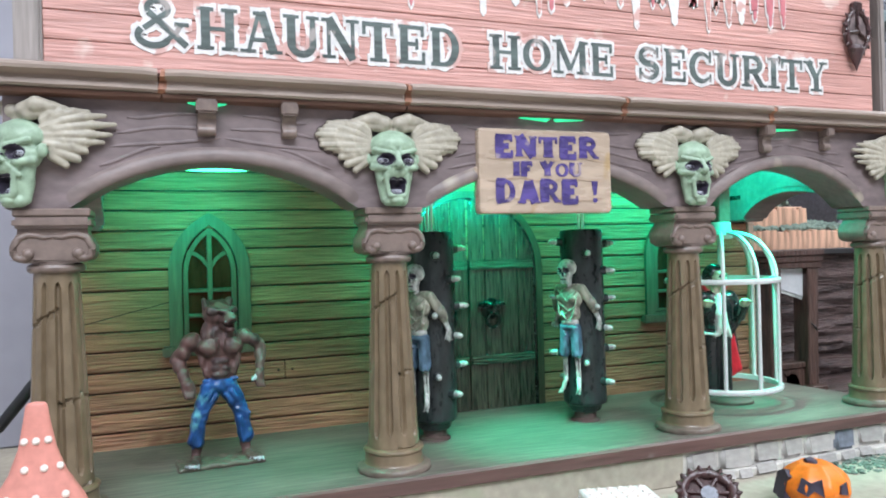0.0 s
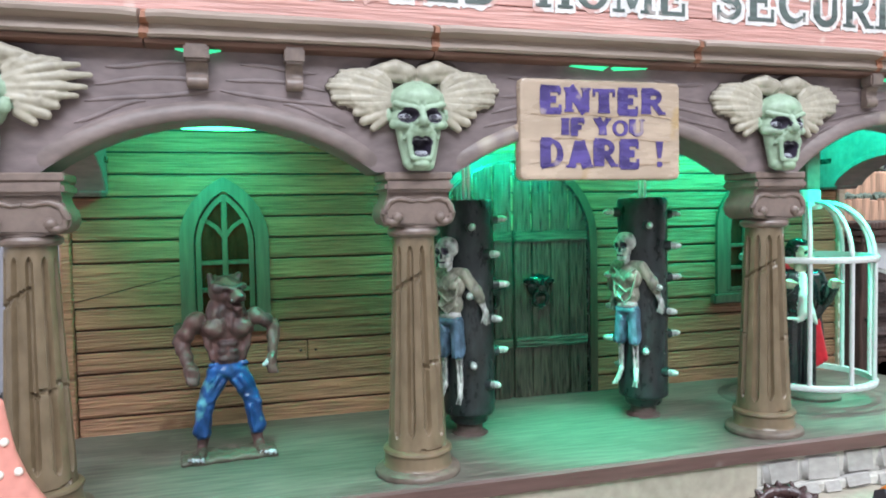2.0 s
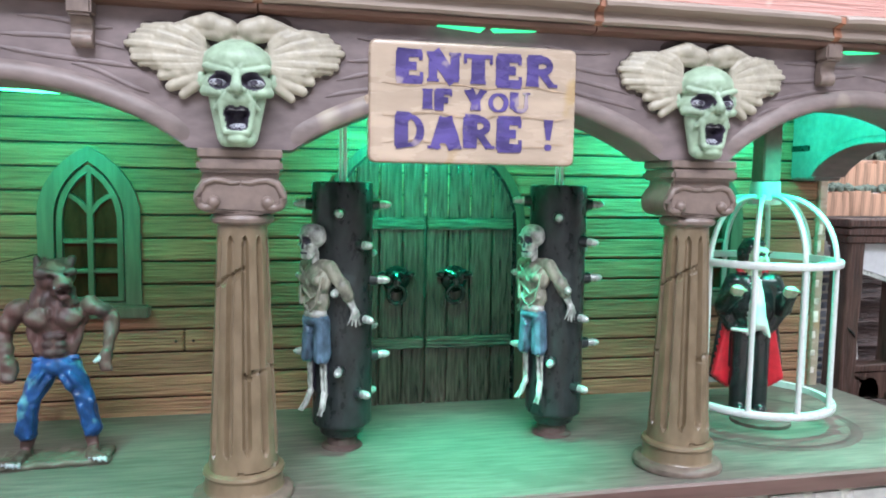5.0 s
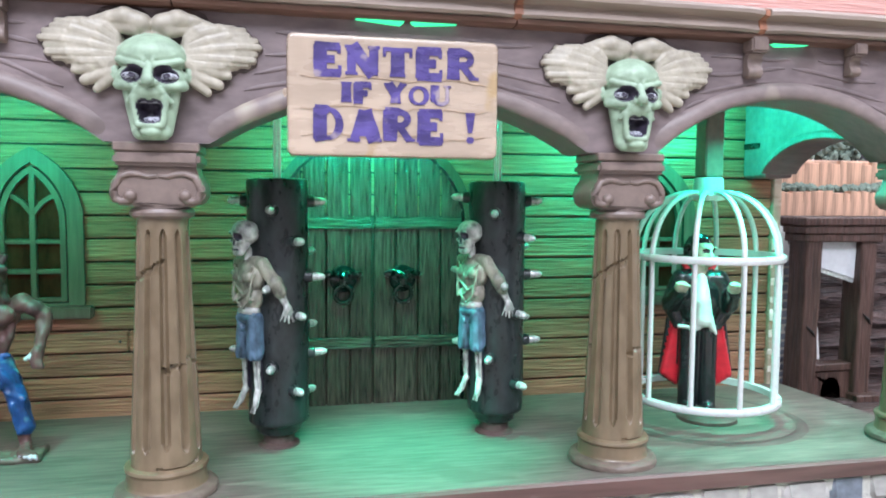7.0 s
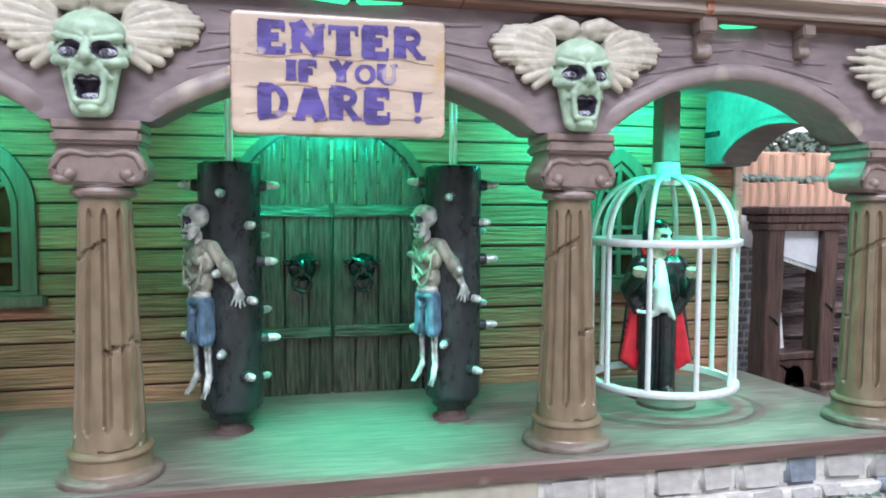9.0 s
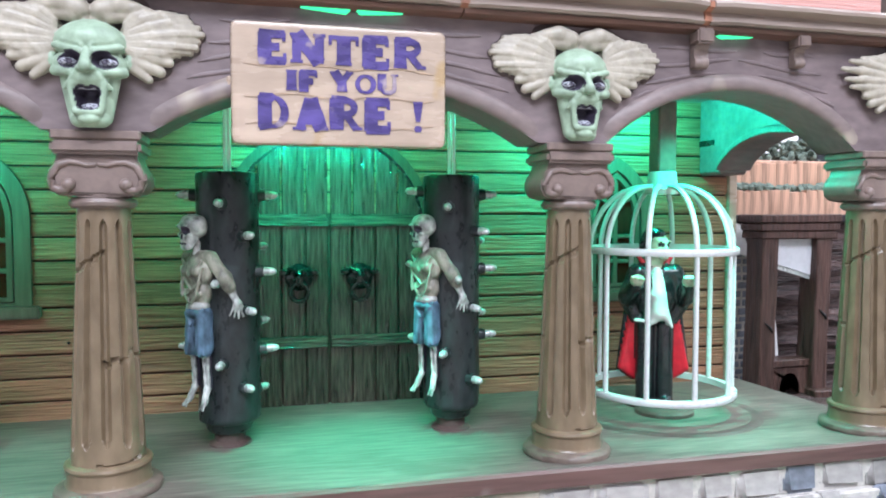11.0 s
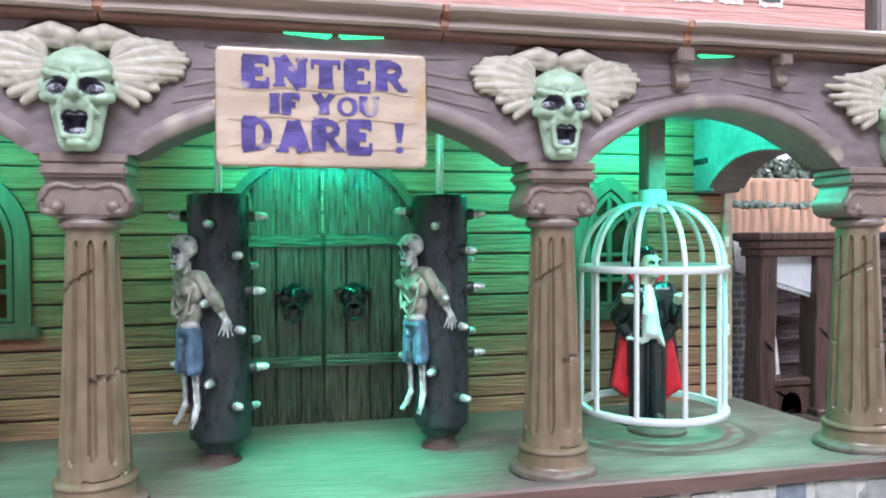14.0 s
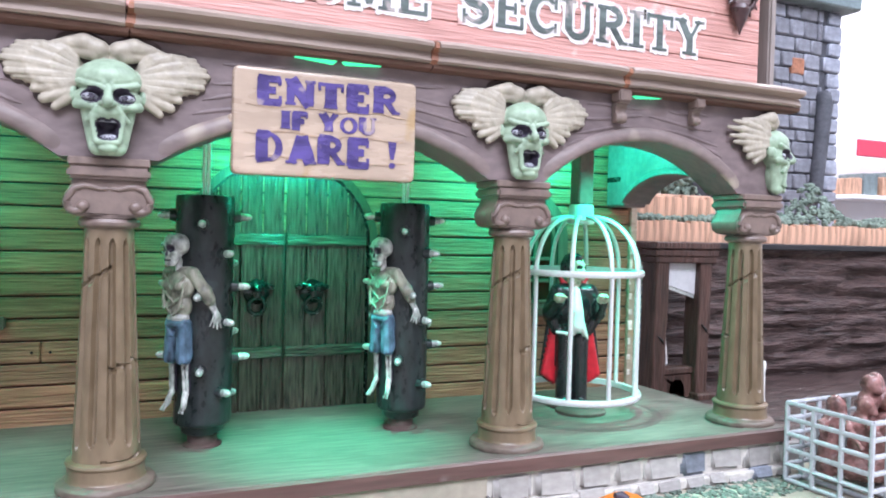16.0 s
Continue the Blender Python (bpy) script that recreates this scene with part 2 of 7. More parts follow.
M_QUOIN = mat("pale_corner_stone_paint", (0.27, 0.285, 0.335), 0.6, 0.7, 1.3, 60, (1, 1, 1), 320, 0.5, 0.0008, per_piece=0.15)
M_SLATE = mat("slate_roof_paint", (0.17, 0.22, 0.23), 0.5, 0.7, 1.3, 70)
M_ROCK = mat("dark_rock_board", (0.066, 0.042, 0.038), 0.32, 0.25, 2.0, 150, (0.22, 1, 1.7), 520, 1.0, 0.005, speck=((0.16, 0.115, 0.105), 190, 0.66))
M_TIMBER = mat("guillotine_wood_paint", (0.074, 0.038, 0.030), 0.42, 0.5, 1.5, 110, TALL, 480, 0.9, 0.0016, crisp=0.72)
M_BLADE = mat("silver_blade_paint", (0.66, 0.66, 0.68), 0.35, 0.9, 1.05, 90)
M_PLINTH = mat("orange_plinth_wood", (0.56, 0.33, 0.225), 0.6, 0.55, 1.3, 130, TALL, 420, 0.4, 0.0008)
M_MOSS = mat("grey_green_moss", (0.14, 0.185, 0.15), 0.9, 0.5, 1.7, 160, bump=0.8, depth=0.001)
M_GROUND = mat("sandy_base_paint", (0.38, 0.335, 0.27), 0.75, 0.8, 1.15, 30, (1, 1, 1), 260, 0.4, 0.0006, speck=((0.30, 0.34, 0.22), 18, 0.63))
M_PUMPKIN = mat("orange_pumpkin_paint", (0.80, 0.20, 0.020), 0.35, 0.8, 1.15, 80)
M_TRAP = mat("dark_red_trap_paint", (0.050, 0.021, 0.021), 0.3, 0.6, 1.5, 110, spec=0.6)
M_LANTERN = mat("dull_pink_plate", (0.22, 0.165, 0.160), 0.5, 0.5, 1.3, 120)
M_SALMON = mat("salmon_club_paint", (0.60, 0.235, 0.190), 0.5, 0.85, 1.12, 50)
M_PEARL = mat("cream_stud_paint", (0.80, 0.68, 0.62), 0.35)
M_CRATE = mat("white_wire_plastic", (0.47, 0.49, 0.52), 0.28, 0.9, 1.05, 80)
M_RUSTFIG = mat("rusty_bone_paint", (0.20, 0.10, 0.09), 0.25, 0.4, 1.9, 120, bump=0.6)
M_ROOM = mat("shop_wall_paint", (0.74, 0.74, 0.76), 0.8, 0.95, 1.03, 2.0, fine=20)
M_CEIL = mat("shop_ceiling_paint", (0.80, 0.80, 0.80), 0.8, 0.97, 1.03, 2.0, fine=20)
M_SHOPFLOOR = mat("shop_floor_vinyl", (0.42, 0.40, 0.39), 0.4, 0.9, 1.1, 3.0, fine=30)
M_BANNER = mat("red_banner_board", (0.62, 0.05, 0.10), 0.5, 0.9, 1.05, 8)
M_SHELF = mat("grey_shelf_metal", (0.42, 0.42, 0.45), 0.4, 0.9, 1.1, 8)
M_PANEL = mat("grey_lilac_panel", (0.30, 0.29, 0.33), 0.6, 0.9, 1.08, 6.0, fine=60)
M_CABLE = mat("black_cable_rubber", (0.02, 0.02, 0.022), 0.4)
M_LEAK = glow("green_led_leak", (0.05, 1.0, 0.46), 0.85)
M_LED = glow("green_led_lens", (0.05, 1.0, 0.42), 9.0)

# ---------------------------------------------------------------- mesh helpers (centimetres)


def mesh(name, bm, material, smooth=0.0):
    me = bpy.data.meshes.new(name)
    bmesh.ops.transform(bm, matrix=Matrix.Scale(CM, 4), verts=bm.verts)
    bmesh.ops.recalc_face_normals(bm, faces=bm.faces)
    bm.to_mesh(me)
    bm.free()
    for m in (material if isinstance(material, (list, tuple)) else [material]):
        me.materials.append(m)
    if smooth:
        me.shade_smooth()
        if smooth < 180:
            me.set_sharp_from_angle(angle=radians(smooth))
    return me


def part(name, bm, material, parent, label="", smooth=35.0):
    ob = new(name, mesh(name, bm, material, smooth) if isinstance(bm, bmesh.types.BMesh) else bm)
    ob.parent = parent
    return tagged(ob, label)


def thing(name, x, y, z, label, category, group="", kind="", turn=0.0):
    ob = new(name)
    ob.empty_display_size = 0.01
    ob.matrix_basis = pose(x * CM, y * CM, z * CM, 0, 0, turn)
    return tagged(ob, label, category, group, kind)


def solid(name, bm, material, label, category, x=0, y=0, z=0, turn=0.0, group="", kind="", smooth=35.0):
    ob = new(name, mesh(name, bm, material, smooth))
    ob.matrix_basis = pose(x * CM, y * CM, z * CM, 0, 0, turn)
    return tagged(ob, label, category, group, kind)


def box(x0, x1, y0, y1, z0, z1, bevel=0.0, bm=None, seg=1):
    own = bmesh.new()
    bmesh.ops.create_cube(own, size=1, matrix=Matrix.Translation(((x0 + x1) / 2, (y0 + y1) / 2, (z0 + z1) / 2)) @ Matrix.Diagonal((x1 - x0, y1 - y0, z1 - z0, 1)))
    if bevel:
        bmesh.ops.bevel(own, geom=own.edges[:], offset=bevel, segments=seg, affect="EDGES", clamp_overlap=True)
    return own if bm is None else join(bm, own)


def join(bm, other, matrix=None, index=None):
    if matrix is not None:
        bmesh.ops.transform(other, matrix=matrix, verts=other.verts)
    vs = {v: bm.verts.new(v.co) for v in other.verts}
    for f in other.faces:
        try:
            g = bm.faces.new([vs[v] for v in f.verts])
            g.material_index = f.material_index if index is None else index
        except ValueError:
            pass
    other.free()
    return bm


def rough_up(bm, amount, scale, seed=0.0):
    for v in bm.verts:
        v.co += noise.noise_vector(v.co * scale + Vector((seed, seed * 1.7, 0))) * amount
    return bm


def prism(outline, y0, y1):
    """An outline of (x, z), counter-clockwise seen from the front, as a slab from y0 to y1."""
    bm = bmesh.new()
    a = [bm.verts.new((x, y0, z)) for x, z in outline]
    b = [bm.verts.new((x, y1, z)) for x, z in outline]
    bm.faces.new(a)
    bm.faces.new(b[::-1])
    n = len(a)
    for i in range(n):
        bm.faces.new((a[i], b[i], b[(i + 1) % n], a[(i + 1) % n]))
    bmesh.ops.triangulate(bm, faces=[f for f in bm.faces if len(f.verts) > 4])
    return bm


def lathe(profile, seg=48, shape=None):
    """Rings of (radius, z); shape(angle, z, r) may alter the radius."""
    bm = bmesh.new()
    rings = []
    for r, z in profile:
        ring = []
        for i in range(seg):
            a = 2 * math.pi * i / seg
            q = shape(a, z, r) if shape else r
            ring.append(bm.verts.new((q * math.cos(a), q * math.sin(a), z)))
        rings.append(ring)
    for p, q in zip(rings, rings[1:]):
        for i in range(seg):
            bm.faces.new((p[i], p[(i + 1) % seg], q[(i + 1) % seg], q[i]))
    bm.faces.new(rings[0][::-1])
    bm.faces.new(rings[-1])
    return bm


def tube(points, radius, seg=8, bm=None, flat=1.0, closed=False):
    """A round bar along points; flat squeezes it across."""
    own = bmesh.new()
    pts = [Vector(p) for p in points]
    n = len(pts)
    rings = []
    for i, p in enumerate(pts):
        if closed:
            d = pts[(i + 1) % n] - pts[i - 1]
        else:
            d = pts[min(i + 1, n - 1)] - pts[max(i - 1, 0)]
        d.normalize()
        side = d.cross(Vector((0, 0, 1)))
        if side.length < 0.05:
            side = d.cross(Vector((0, 1, 0)))
        side.normalize()
        up = side.cross(d)
        r = radius[i] if isinstance(radius, (list, tuple)) else radius
        rings.append([own.verts.new(p + side * (r * math.cos(2 * math.pi * k / seg)) + up * (r * flat * math.sin(2 * math.pi * k / seg))) for k in range(seg)])
    pairs = list(zip(rings, rings[1:])) + ([(rings[-1], rings[0])] if closed else [])
    for p, q in pairs:
        for k in range(seg):
            own.faces.new((p[k], p[(k + 1) % seg], q[(k + 1) % seg], q[k]))
    if not closed:
        own.faces.new(rings[0][::-1])
        own.faces.new(rings[-1])
    return own if bm is None else join(bm, own)


def ribbon(points, width, y0, y1, bm=None):
    """A flat stroke along points (x, z), standing from y0 to y1."""
    own = bmesh.new()
    P = [Vector((x, 0, z)) for x, z in points]
    n = len(P)
    rows = []
    for i, p in enumerate(P):
        d = (P[min(i + 1, n - 1)] - P[max(i - 1, 0)]).normalized()
        s = Vector((-d.z, 0, d.x)) * (width[i] if isinstance(width, (list, tuple)) else width) / 2
        rows.append([own.verts.new((q.x, y, q.z)) for q in (p - s, p + s) for y in (y0, y1)])
    for a, b in zip(rows, rows[1:]):
        for i, j in ((0, 1), (1, 3), (3, 2), (2, 0)):
            own.faces.new((a[i], a[j], b[j], b[i]))
    own.faces.new([rows[0][k] for k in (0, 1, 3, 2)])
    own.faces.new([rows[-1][k] for k in (0, 2, 3, 1)])
    return own if bm is None else join(bm, own)


# ---- soft modelling: rounded forms melted together, for the cast figures
def sculpt(forms, step, melt=0.08, rough=0.0):
    """forms: ('ball', centre, radii, slot), ('limb', a, b, ra, rb, slot), ('dent', centre, radii, slot). Gives a bmesh with material slots."""
    lo, hi = np.full(3, 1e9), np.full(3, -1e9)
    for f in forms:
        if f[0] == "ball":
            c, r = np.array(f[1]), np.array(f[2])
            lo, hi = np.minimum(lo, c - r), np.maximum(hi, c + r)
        elif f[0] == "limb":
            for p, r in ((f[1], f[3]), (f[2], f[4])):
                lo, hi = np.minimum(lo, np.array(p) - r), np.maximum(hi, np.array(p) + r)
    lo, hi = lo - 3 * step, hi + 3 * step
    n = np.ceil((hi - lo) / step).astype(int) + 1
    X, Y, Z = np.meshgrid(*[lo[i] + step * np.arange(n[i]) for i in range(3)], indexing="ij")
    P = np.stack([X, Y, Z], -1)
    D = np.full(X.shape, 1e3)
    best, slot = np.full(X.shape, 1e3), np.zeros(X.shape, int)
    pad = melt + 3 * step
    for f in forms:
        # only the cells near the form
        if f[0] == "limb":
            p0 = np.minimum(np.array(f[1]) - f[3], np.array(f[2]) - f[4]) - pad
            p1 = np.maximum(np.array(f[1]) + f[3], np.array(f[2]) + f[4]) + pad
        else:
            p0, p1 = np.array(f[1]) - np.array(f[2]) - pad, np.array(f[1]) + np.array(f[2]) + pad
        i0, i1 = np.maximum(np.floor((p0 - lo) / step).astype(int), 0), np.ceil((p1 - lo) / step).astype(int) + 1
        win = tuple(slice(u, v) for u, v in zip(i0, i1))
        Pw, Dw, bw, sw = P[win], D[win], best[win], slot[win]
        if not Dw.size:
            continue
        if f[0] == "limb":
            a, b, ra, rb = np.array(f[1], float), np.array(f[2], float), f[3], f[4]
            ab = b - a
            t = np.clip(((Pw - a) @ ab) / max(ab @ ab, 1e-9), 0, 1)
            d = np.linalg.norm(Pw - a - t[..., None] * ab, axis=-1) - (ra + (rb - ra) * t)
        else:
            c, r = np.array(f[1], float), np.array(f[2], float)
            q = (Pw - c) / r
            k = np.linalg.norm(q, axis=-1)
            d = k * (k - 1) / np.maximum(np.linalg.norm(q / r, axis=-1), 1e-6)
        if f[0] == "dent":
            inside = -d
            slot[win] = np.where(d < 0.9 * step, f[-1], sw)
            best[win] = np.where(d < 0.9 * step, 0.4 * step, bw)
            h = np.clip(0.5 - 0.5 * (Dw - inside) / (melt * 0.5), 0, 1)
            D[win] = Dw + (inside - Dw) * h + melt * 0.5 * h * (1 - h)
        else:
            near = d < bw
            slot[win], best[win] = np.where(near, f[-1], sw), np.where(near, d, bw)
            h = np.clip(0.5 + 0.5 * (Dw - d) / melt, 0, 1)
            D[win] = Dw + (d - Dw) * h - melt * h * (1 - h)
    if rough:
        D = D + rough * (np.sin(P[..., 0] * 9 + 2 * np.sin(P[..., 2] * 5)) * np.sin(P[..., 2] * 7 + P[..., 1] * 8))
    inside = D < 0
    cube = [(i, j, k) for i in (0, 1) for j in (0, 1) for k in (0, 1)]
    m = [s - 1 for s in n]
    total = np.zeros((*m, 3))
    count = np.zeros(m)
    cut = lambda A, c: A[c[0]:c[0] + m[0], c[1]:c[1] + m[1], c[2]:c[2] + m[2]]
    for a in cube:
        for ax in range(3):
            if a[ax]:
                continue
            b = tuple(1 if i == ax else a[i] for i in range(3))
            da, db = cut(D, a), cut(D, b)
            cross = (da < 0) != (db < 0)
            t = np.where(cross, da / np.where(cross, da - db, 1), 0)
            pos = np.stack([np.full(m, a[i], float) for i in range(3)], -1)
            pos[..., ax] += t
            total += pos * cross[..., None]
            count += cross
    live = count > 0
    idx = np.full(m, -1)
    idx[live] = np.arange(live.sum())
    base = np.stack(np.meshgrid(*[np.arange(s) for s in m], indexing="ij"), -1)
    V = lo + step * (base[live] + total[live] / count[live][:, None])
    quads, slots = [], []
    for ax in range(3):
        u, v = (ax + 1) % 3, (ax + 2) % 3
        sl = [slice(1, m[i]) if i != ax else slice(0, m[i]) for i in range(3)]
        nx = [slice(1, m[i]) if i != ax else slice(1, m[i] + 1) for i in range(3)]
        p, q = inside[tuple(sl)], inside[tuple(nx)]
        for flip, sel in ((False, p & ~q), (True, ~p & q)):
            w = np.argwhere(sel) + [0 if i == ax else 1 for i in range(3)]
            if not len(w):
                continue
            eu, ev = np.eye(3, dtype=int)[u], np.eye(3, dtype=int)[v]
            g = [idx[tuple((w - o).T)] for o in (0 * eu, eu, eu + ev, ev)]
            if flip:
                g = g[::-1]
            quads.append(np.stack(g, 1))
            slots.append(slot[tuple(w.T)])
    Q, SL = np.concatenate(quads), np.concatenate(slots)
    return V, Q, SL


def cast(name, forms, step, mats, melt=0.08, rough=0.0, scale=1.0):
    V, Q, SL = sculpt(forms, step, melt, rough)
    me = bpy.data.meshes.new(name)
    me.from_pydata((V * CM * scale).tolist(), [], Q.tolist())
    for m in mats:
        me.materials.append(m)
    me.polygons.foreach_set("material_index", SL.astype(np.int32))
    me.shade_smooth()
    me.update()
    return me


# ---------------------------------------------------------------- shop room and display table
def room():
    def slab(name, a, label, material, kind="structure"):
        solid(name, box(*a), material, label, name.split("_")[0], kind=kind)
    slab("floor", (-160, 260, -210, 170, -92, -90), "grey vinyl shop floor, mostly hidden below the table", M_SHOPFLOOR)
    slab("ceiling", (-160, 260, -210, 170, 168, 172), "plain white shop ceiling above the display", M_CEIL)
    slab("wall_north", (-160, 260, 170, 176, -90, 168), "plain pale shop wall behind the display", M_ROOM)
    slab("wall_south", (-160, 260, -216, -210, -90, 168), "plain pale shop wall behind the viewer", M_ROOM)
    slab("wall_west", (-166, -160, -210, 170, -90, 168), "plain pale shop wall beside the display", M_ROOM)
    slab("wall_east", (260, 266, -210, 170, -90, 168), "plain pale shop wall with a shelf before it", M_ROOM)
    t = thing("display_table", 40, 30, -90, "large table with a sandy painted top under the miniatures", "table")
    top = box(-100, 90, -50, 60, 86, 90, 0.4)
    part("tabletop", top, M_GROUND, t)
    for x in (-94, 84):
        for y in (-44, 54):
            part("leg", box(x - 3, x + 3, y - 3, y + 3, 0, 86, 0.4), M_SHELF, t)


room()


# ---------------------------------------------------------------- haunted shop: structure
FLOOR_F, FLOOR_B = 1.70, 1.48      # porch floor, front and back
WALL_Y = 31.0
COL = (-2.85, 6.98, 18.94, 28.98)
COL_Y = 23.35
CAP_TOP = 10.28
ARCH = ((-2.45, 5.8, 1.36), (8.15, 17.75, 1.40), (19.75, 27.9, 1.60))


def floor_at(y):
    return FLOOR_F + (FLOOR_B - FLOOR_F) * (y - 21.9) / (WALL_Y - 21.9)


def porch():
    bm = bmesh.new()
    x0, x1 = -4.3, 30.0
    prof = [(21.85, 1.24), (21.85, 1.64), (21.93, FLOOR_F), (31.9, floor_at(31.9)), (31.9, 0.7), (22.3, 0.7), (22.3, 1.18)]
    a = [bm.verts.new((x0, y, z)) for y, z in prof]
    b = [bm.verts.new((x1, y, z)) for y, z in prof]
    bm.faces.new(a)
    bm.faces.new(b[::-1])
    for i in range(len(a)):
        f = bm.faces.new((a[i], a[(i + 1) % len(a)], b[(i + 1) % len(a)], b[i]))
        f.material_index = 0 if i == 2 else 1
    ob = solid("porch_floor", bm, [M_FLOOR, M_FASCIA], "brown wood-grained porch floor with a red-brown front edge", "floor", kind="structure", smooth=0)
    lip = part("edge_lip", box(x0 + 0.02, x1 - 0.02, 0.0, 0.42, -0.02, 0.028, 0.012), M_FLOOR, ob, "worn raised strip along the front edge")
    lip.matrix_basis = pose(0, 21.945 * CM, FLOOR_F * CM, -1.39)


porch()


def arch_z(x):
    for a, b, rise in ARCH:
        if a < x < b:
            h = (b - a) / 2
            R = (h * h + rise * rise) / (2 * rise)
            return CAP_TOP + rise - R + math.sqrt(max(R * R - (x - (a + b) / 2) ** 2, 0))
    return CAP_TOP


def beam():
    root = thing("front_beam", 0, 0, 0, "taupe painted porch beam with three low arches", "beam", kind="structure")
    xs = [-4.0]
    for a, b, _ in ARCH:
        xs += [a + 0.001 + (b - a - 0.002) * i / 40 for i in range(41)]
    xs.append(29.6)
    bm = bmesh.new()
    rows = []
    for x in xs:
        z = arch_z(x)
        rows.append([bm.verts.new((x, y, q)) for y, q in ((22.75, z), (22.75, 13.42), (24.3, 13.42), (24.3, z))])
    for p, q in zip(rows, rows[1:]):
        for i in range(4):
            bm.faces.new((p[i], p[(i + 1) % 4], q[(i + 1) % 4], q[i]))
    bm.faces.new(rows[0])
    bm.faces.new(rows[-1][::-1])
    part("arched_beam", bm, M_TAUPE, root, smooth=30)
    for a, b, _ in ARCH:
        xs = [a + 0.01 + (b - a - 0.02) * i / 40 for i in range(41)]
        rim = bmesh.new()
        rr = []
        for x in xs:
            e = 0.01
            d = Vector((2 * e, 0, arch_z(min(x + e, b - 0.002)) - arch_z(max(x - e, a + 0.002)))).normalized()
            nrm = Vector((-d.z, 0, d.x))
            p = Vector((x, 0, arch_z(x)))
            rr.append([rim.verts.new((p.x + nrm.x * u, 22.785 - (22.785 - y) * min(1.0, 0.12 + (x - a) / 1.1, 0.12 + (b - x) / 1.1), p.z + nrm.z * u)) for u, y in ((0.0, 22.80), (0.0, 22.71), (0.05, 22.645), (0.14, 22.61), (0.25, 22.615), (0.35, 22.65), (0.43, 22.705), (0.50, 22.78))])
        for p, q in zip(rr, rr[1:]):
            for i in range(8):
                rim.faces.new((p[i], p[(i + 1) % 8], q[(i + 1) % 8], q[i]))
        rim.faces.new(rr[0])
        rim.faces.new(rr[-1][::-1])
        part("arch_rim", rim, M_RIM, root, "rounded rim with worn paler paint", smooth=60)
    # carved gouges in the beam
    rnd = random.Random(7)
    cuts = bmesh.new()
    for a, b, _ in ARCH:
        for s in (0, 1):
            for k in range(5):
                near = (a + 1.55 - 0.25 * k) if not s else (b - 1.55 + 0.25 * k)
                far = near + (1.6 + 0.9 * rnd.random() + (0.9 if k in (1, 2) else 0)) * (1 if not s else -1)
                z0 = 13.02 - 0.33 * k
                pts = []
                for i in range(15):
                    u = i / 14
                    x = near + (far - near) * u
                    z = z0 - (0.10 + 0.14 * k) * (1 - u) ** 1.5 + 0.05 * math.sin(u * 5 + k * 2 + a)
                    if z < arch_z(x) + 0.5:
                        break
                    pts.append((x, z))
                if len(pts) > 5:
                    ribbon(pts if not s else pts[::-1], [0.02, 0.06] + [0.10] * (len(pts) - 4) + [0.06, 0.02], 22.722, 22.77, cuts)
    bmesh.ops.bevel(cuts, geom=cuts.edges[:], offset=0.015, segments=1, affect="EDGES", clamp_overlap=True)
    part("carved_gouge", cuts, M_TAUPE, root, "raised wavy wood-grain carving", smooth=60)
    # side arches, from the corner columns to the back wall
    for name, xa, xb in (("side_arch", 27.90, 29.4), ("side_arch", -3.75, -2.05)):
        bm = bmesh.new()
        rows = []
        for i in range(25):
            y = 24.4 + (29.6 - 24.4) * i / 24
            u = (29.6 - y) / 6.6
            z = 10.1 + 1.12 * math.sin(math.pi * 0.93 * u ** 0.75)
            rows.append([bm.verts.new((x, y, q)) for x, q in ((xa, z), (xa, 13.3), (xb, 13.3), (xb, z))])
        for p, q in zip(rows, rows[1:]):
            for i in range(4):
                bm.faces.new((p[i], p[(i + 1) % 4], q[(i + 1) % 4], q[i]))
        bm.faces.new(rows[0])
        bm.faces.new(rows[-1][::-1])
        part(name, bm, M_TAUPE, root, smooth=40)
        inner = xa - 0.04 if xa > 0 else xb + 0.04
        rim = bmesh.new()
        rows = []
        for i in range(25):
            y = 24.4 + 5.2 * i / 24
            z = 10.1 + 1.12 * math.sin(math.pi * 0.93 * ((29.6 - y) / 6.6) ** 0.75)
            rows.append([rim.verts.new((px, y, z + pz)) for px, pz in ((xa if xa > 0 else xb, 0.0), (inner, 0.02), (inner, 0.20), (xa if xa > 0 else xb, 0.26))])
        for p, q in zip(rows, rows[1:]):
            for i in range(4):
                rim.faces.new((p[i], p[(i + 1) % 4], q[(i + 1) % 4], q[i]))
        rim.faces.new(rows[0])
        rim.faces.new(rows[-1][::-1])
        part("arch_rim", rim, M_TAUPE, root, smooth=40)
        side = -0.03 if xa > 0 else 0.03
        face = (xa + 0.1 if xa > 0 else xb - 0.1) + side
        # black strip on the face takes the place of the slot's shade
        part("slot", box(face - 0.02, face + 0.02, 29.9, 30.9, 11.10, 11.32, 0.01), M_IRON, root, "thin black strip standing in for a cut slot")
        part("arch_shoulder", box(xa + 0.1, xb - 0.1, 29.6, 31.0, 9.95, 13.3, 0.1), M_TAUPE, root)


beam()


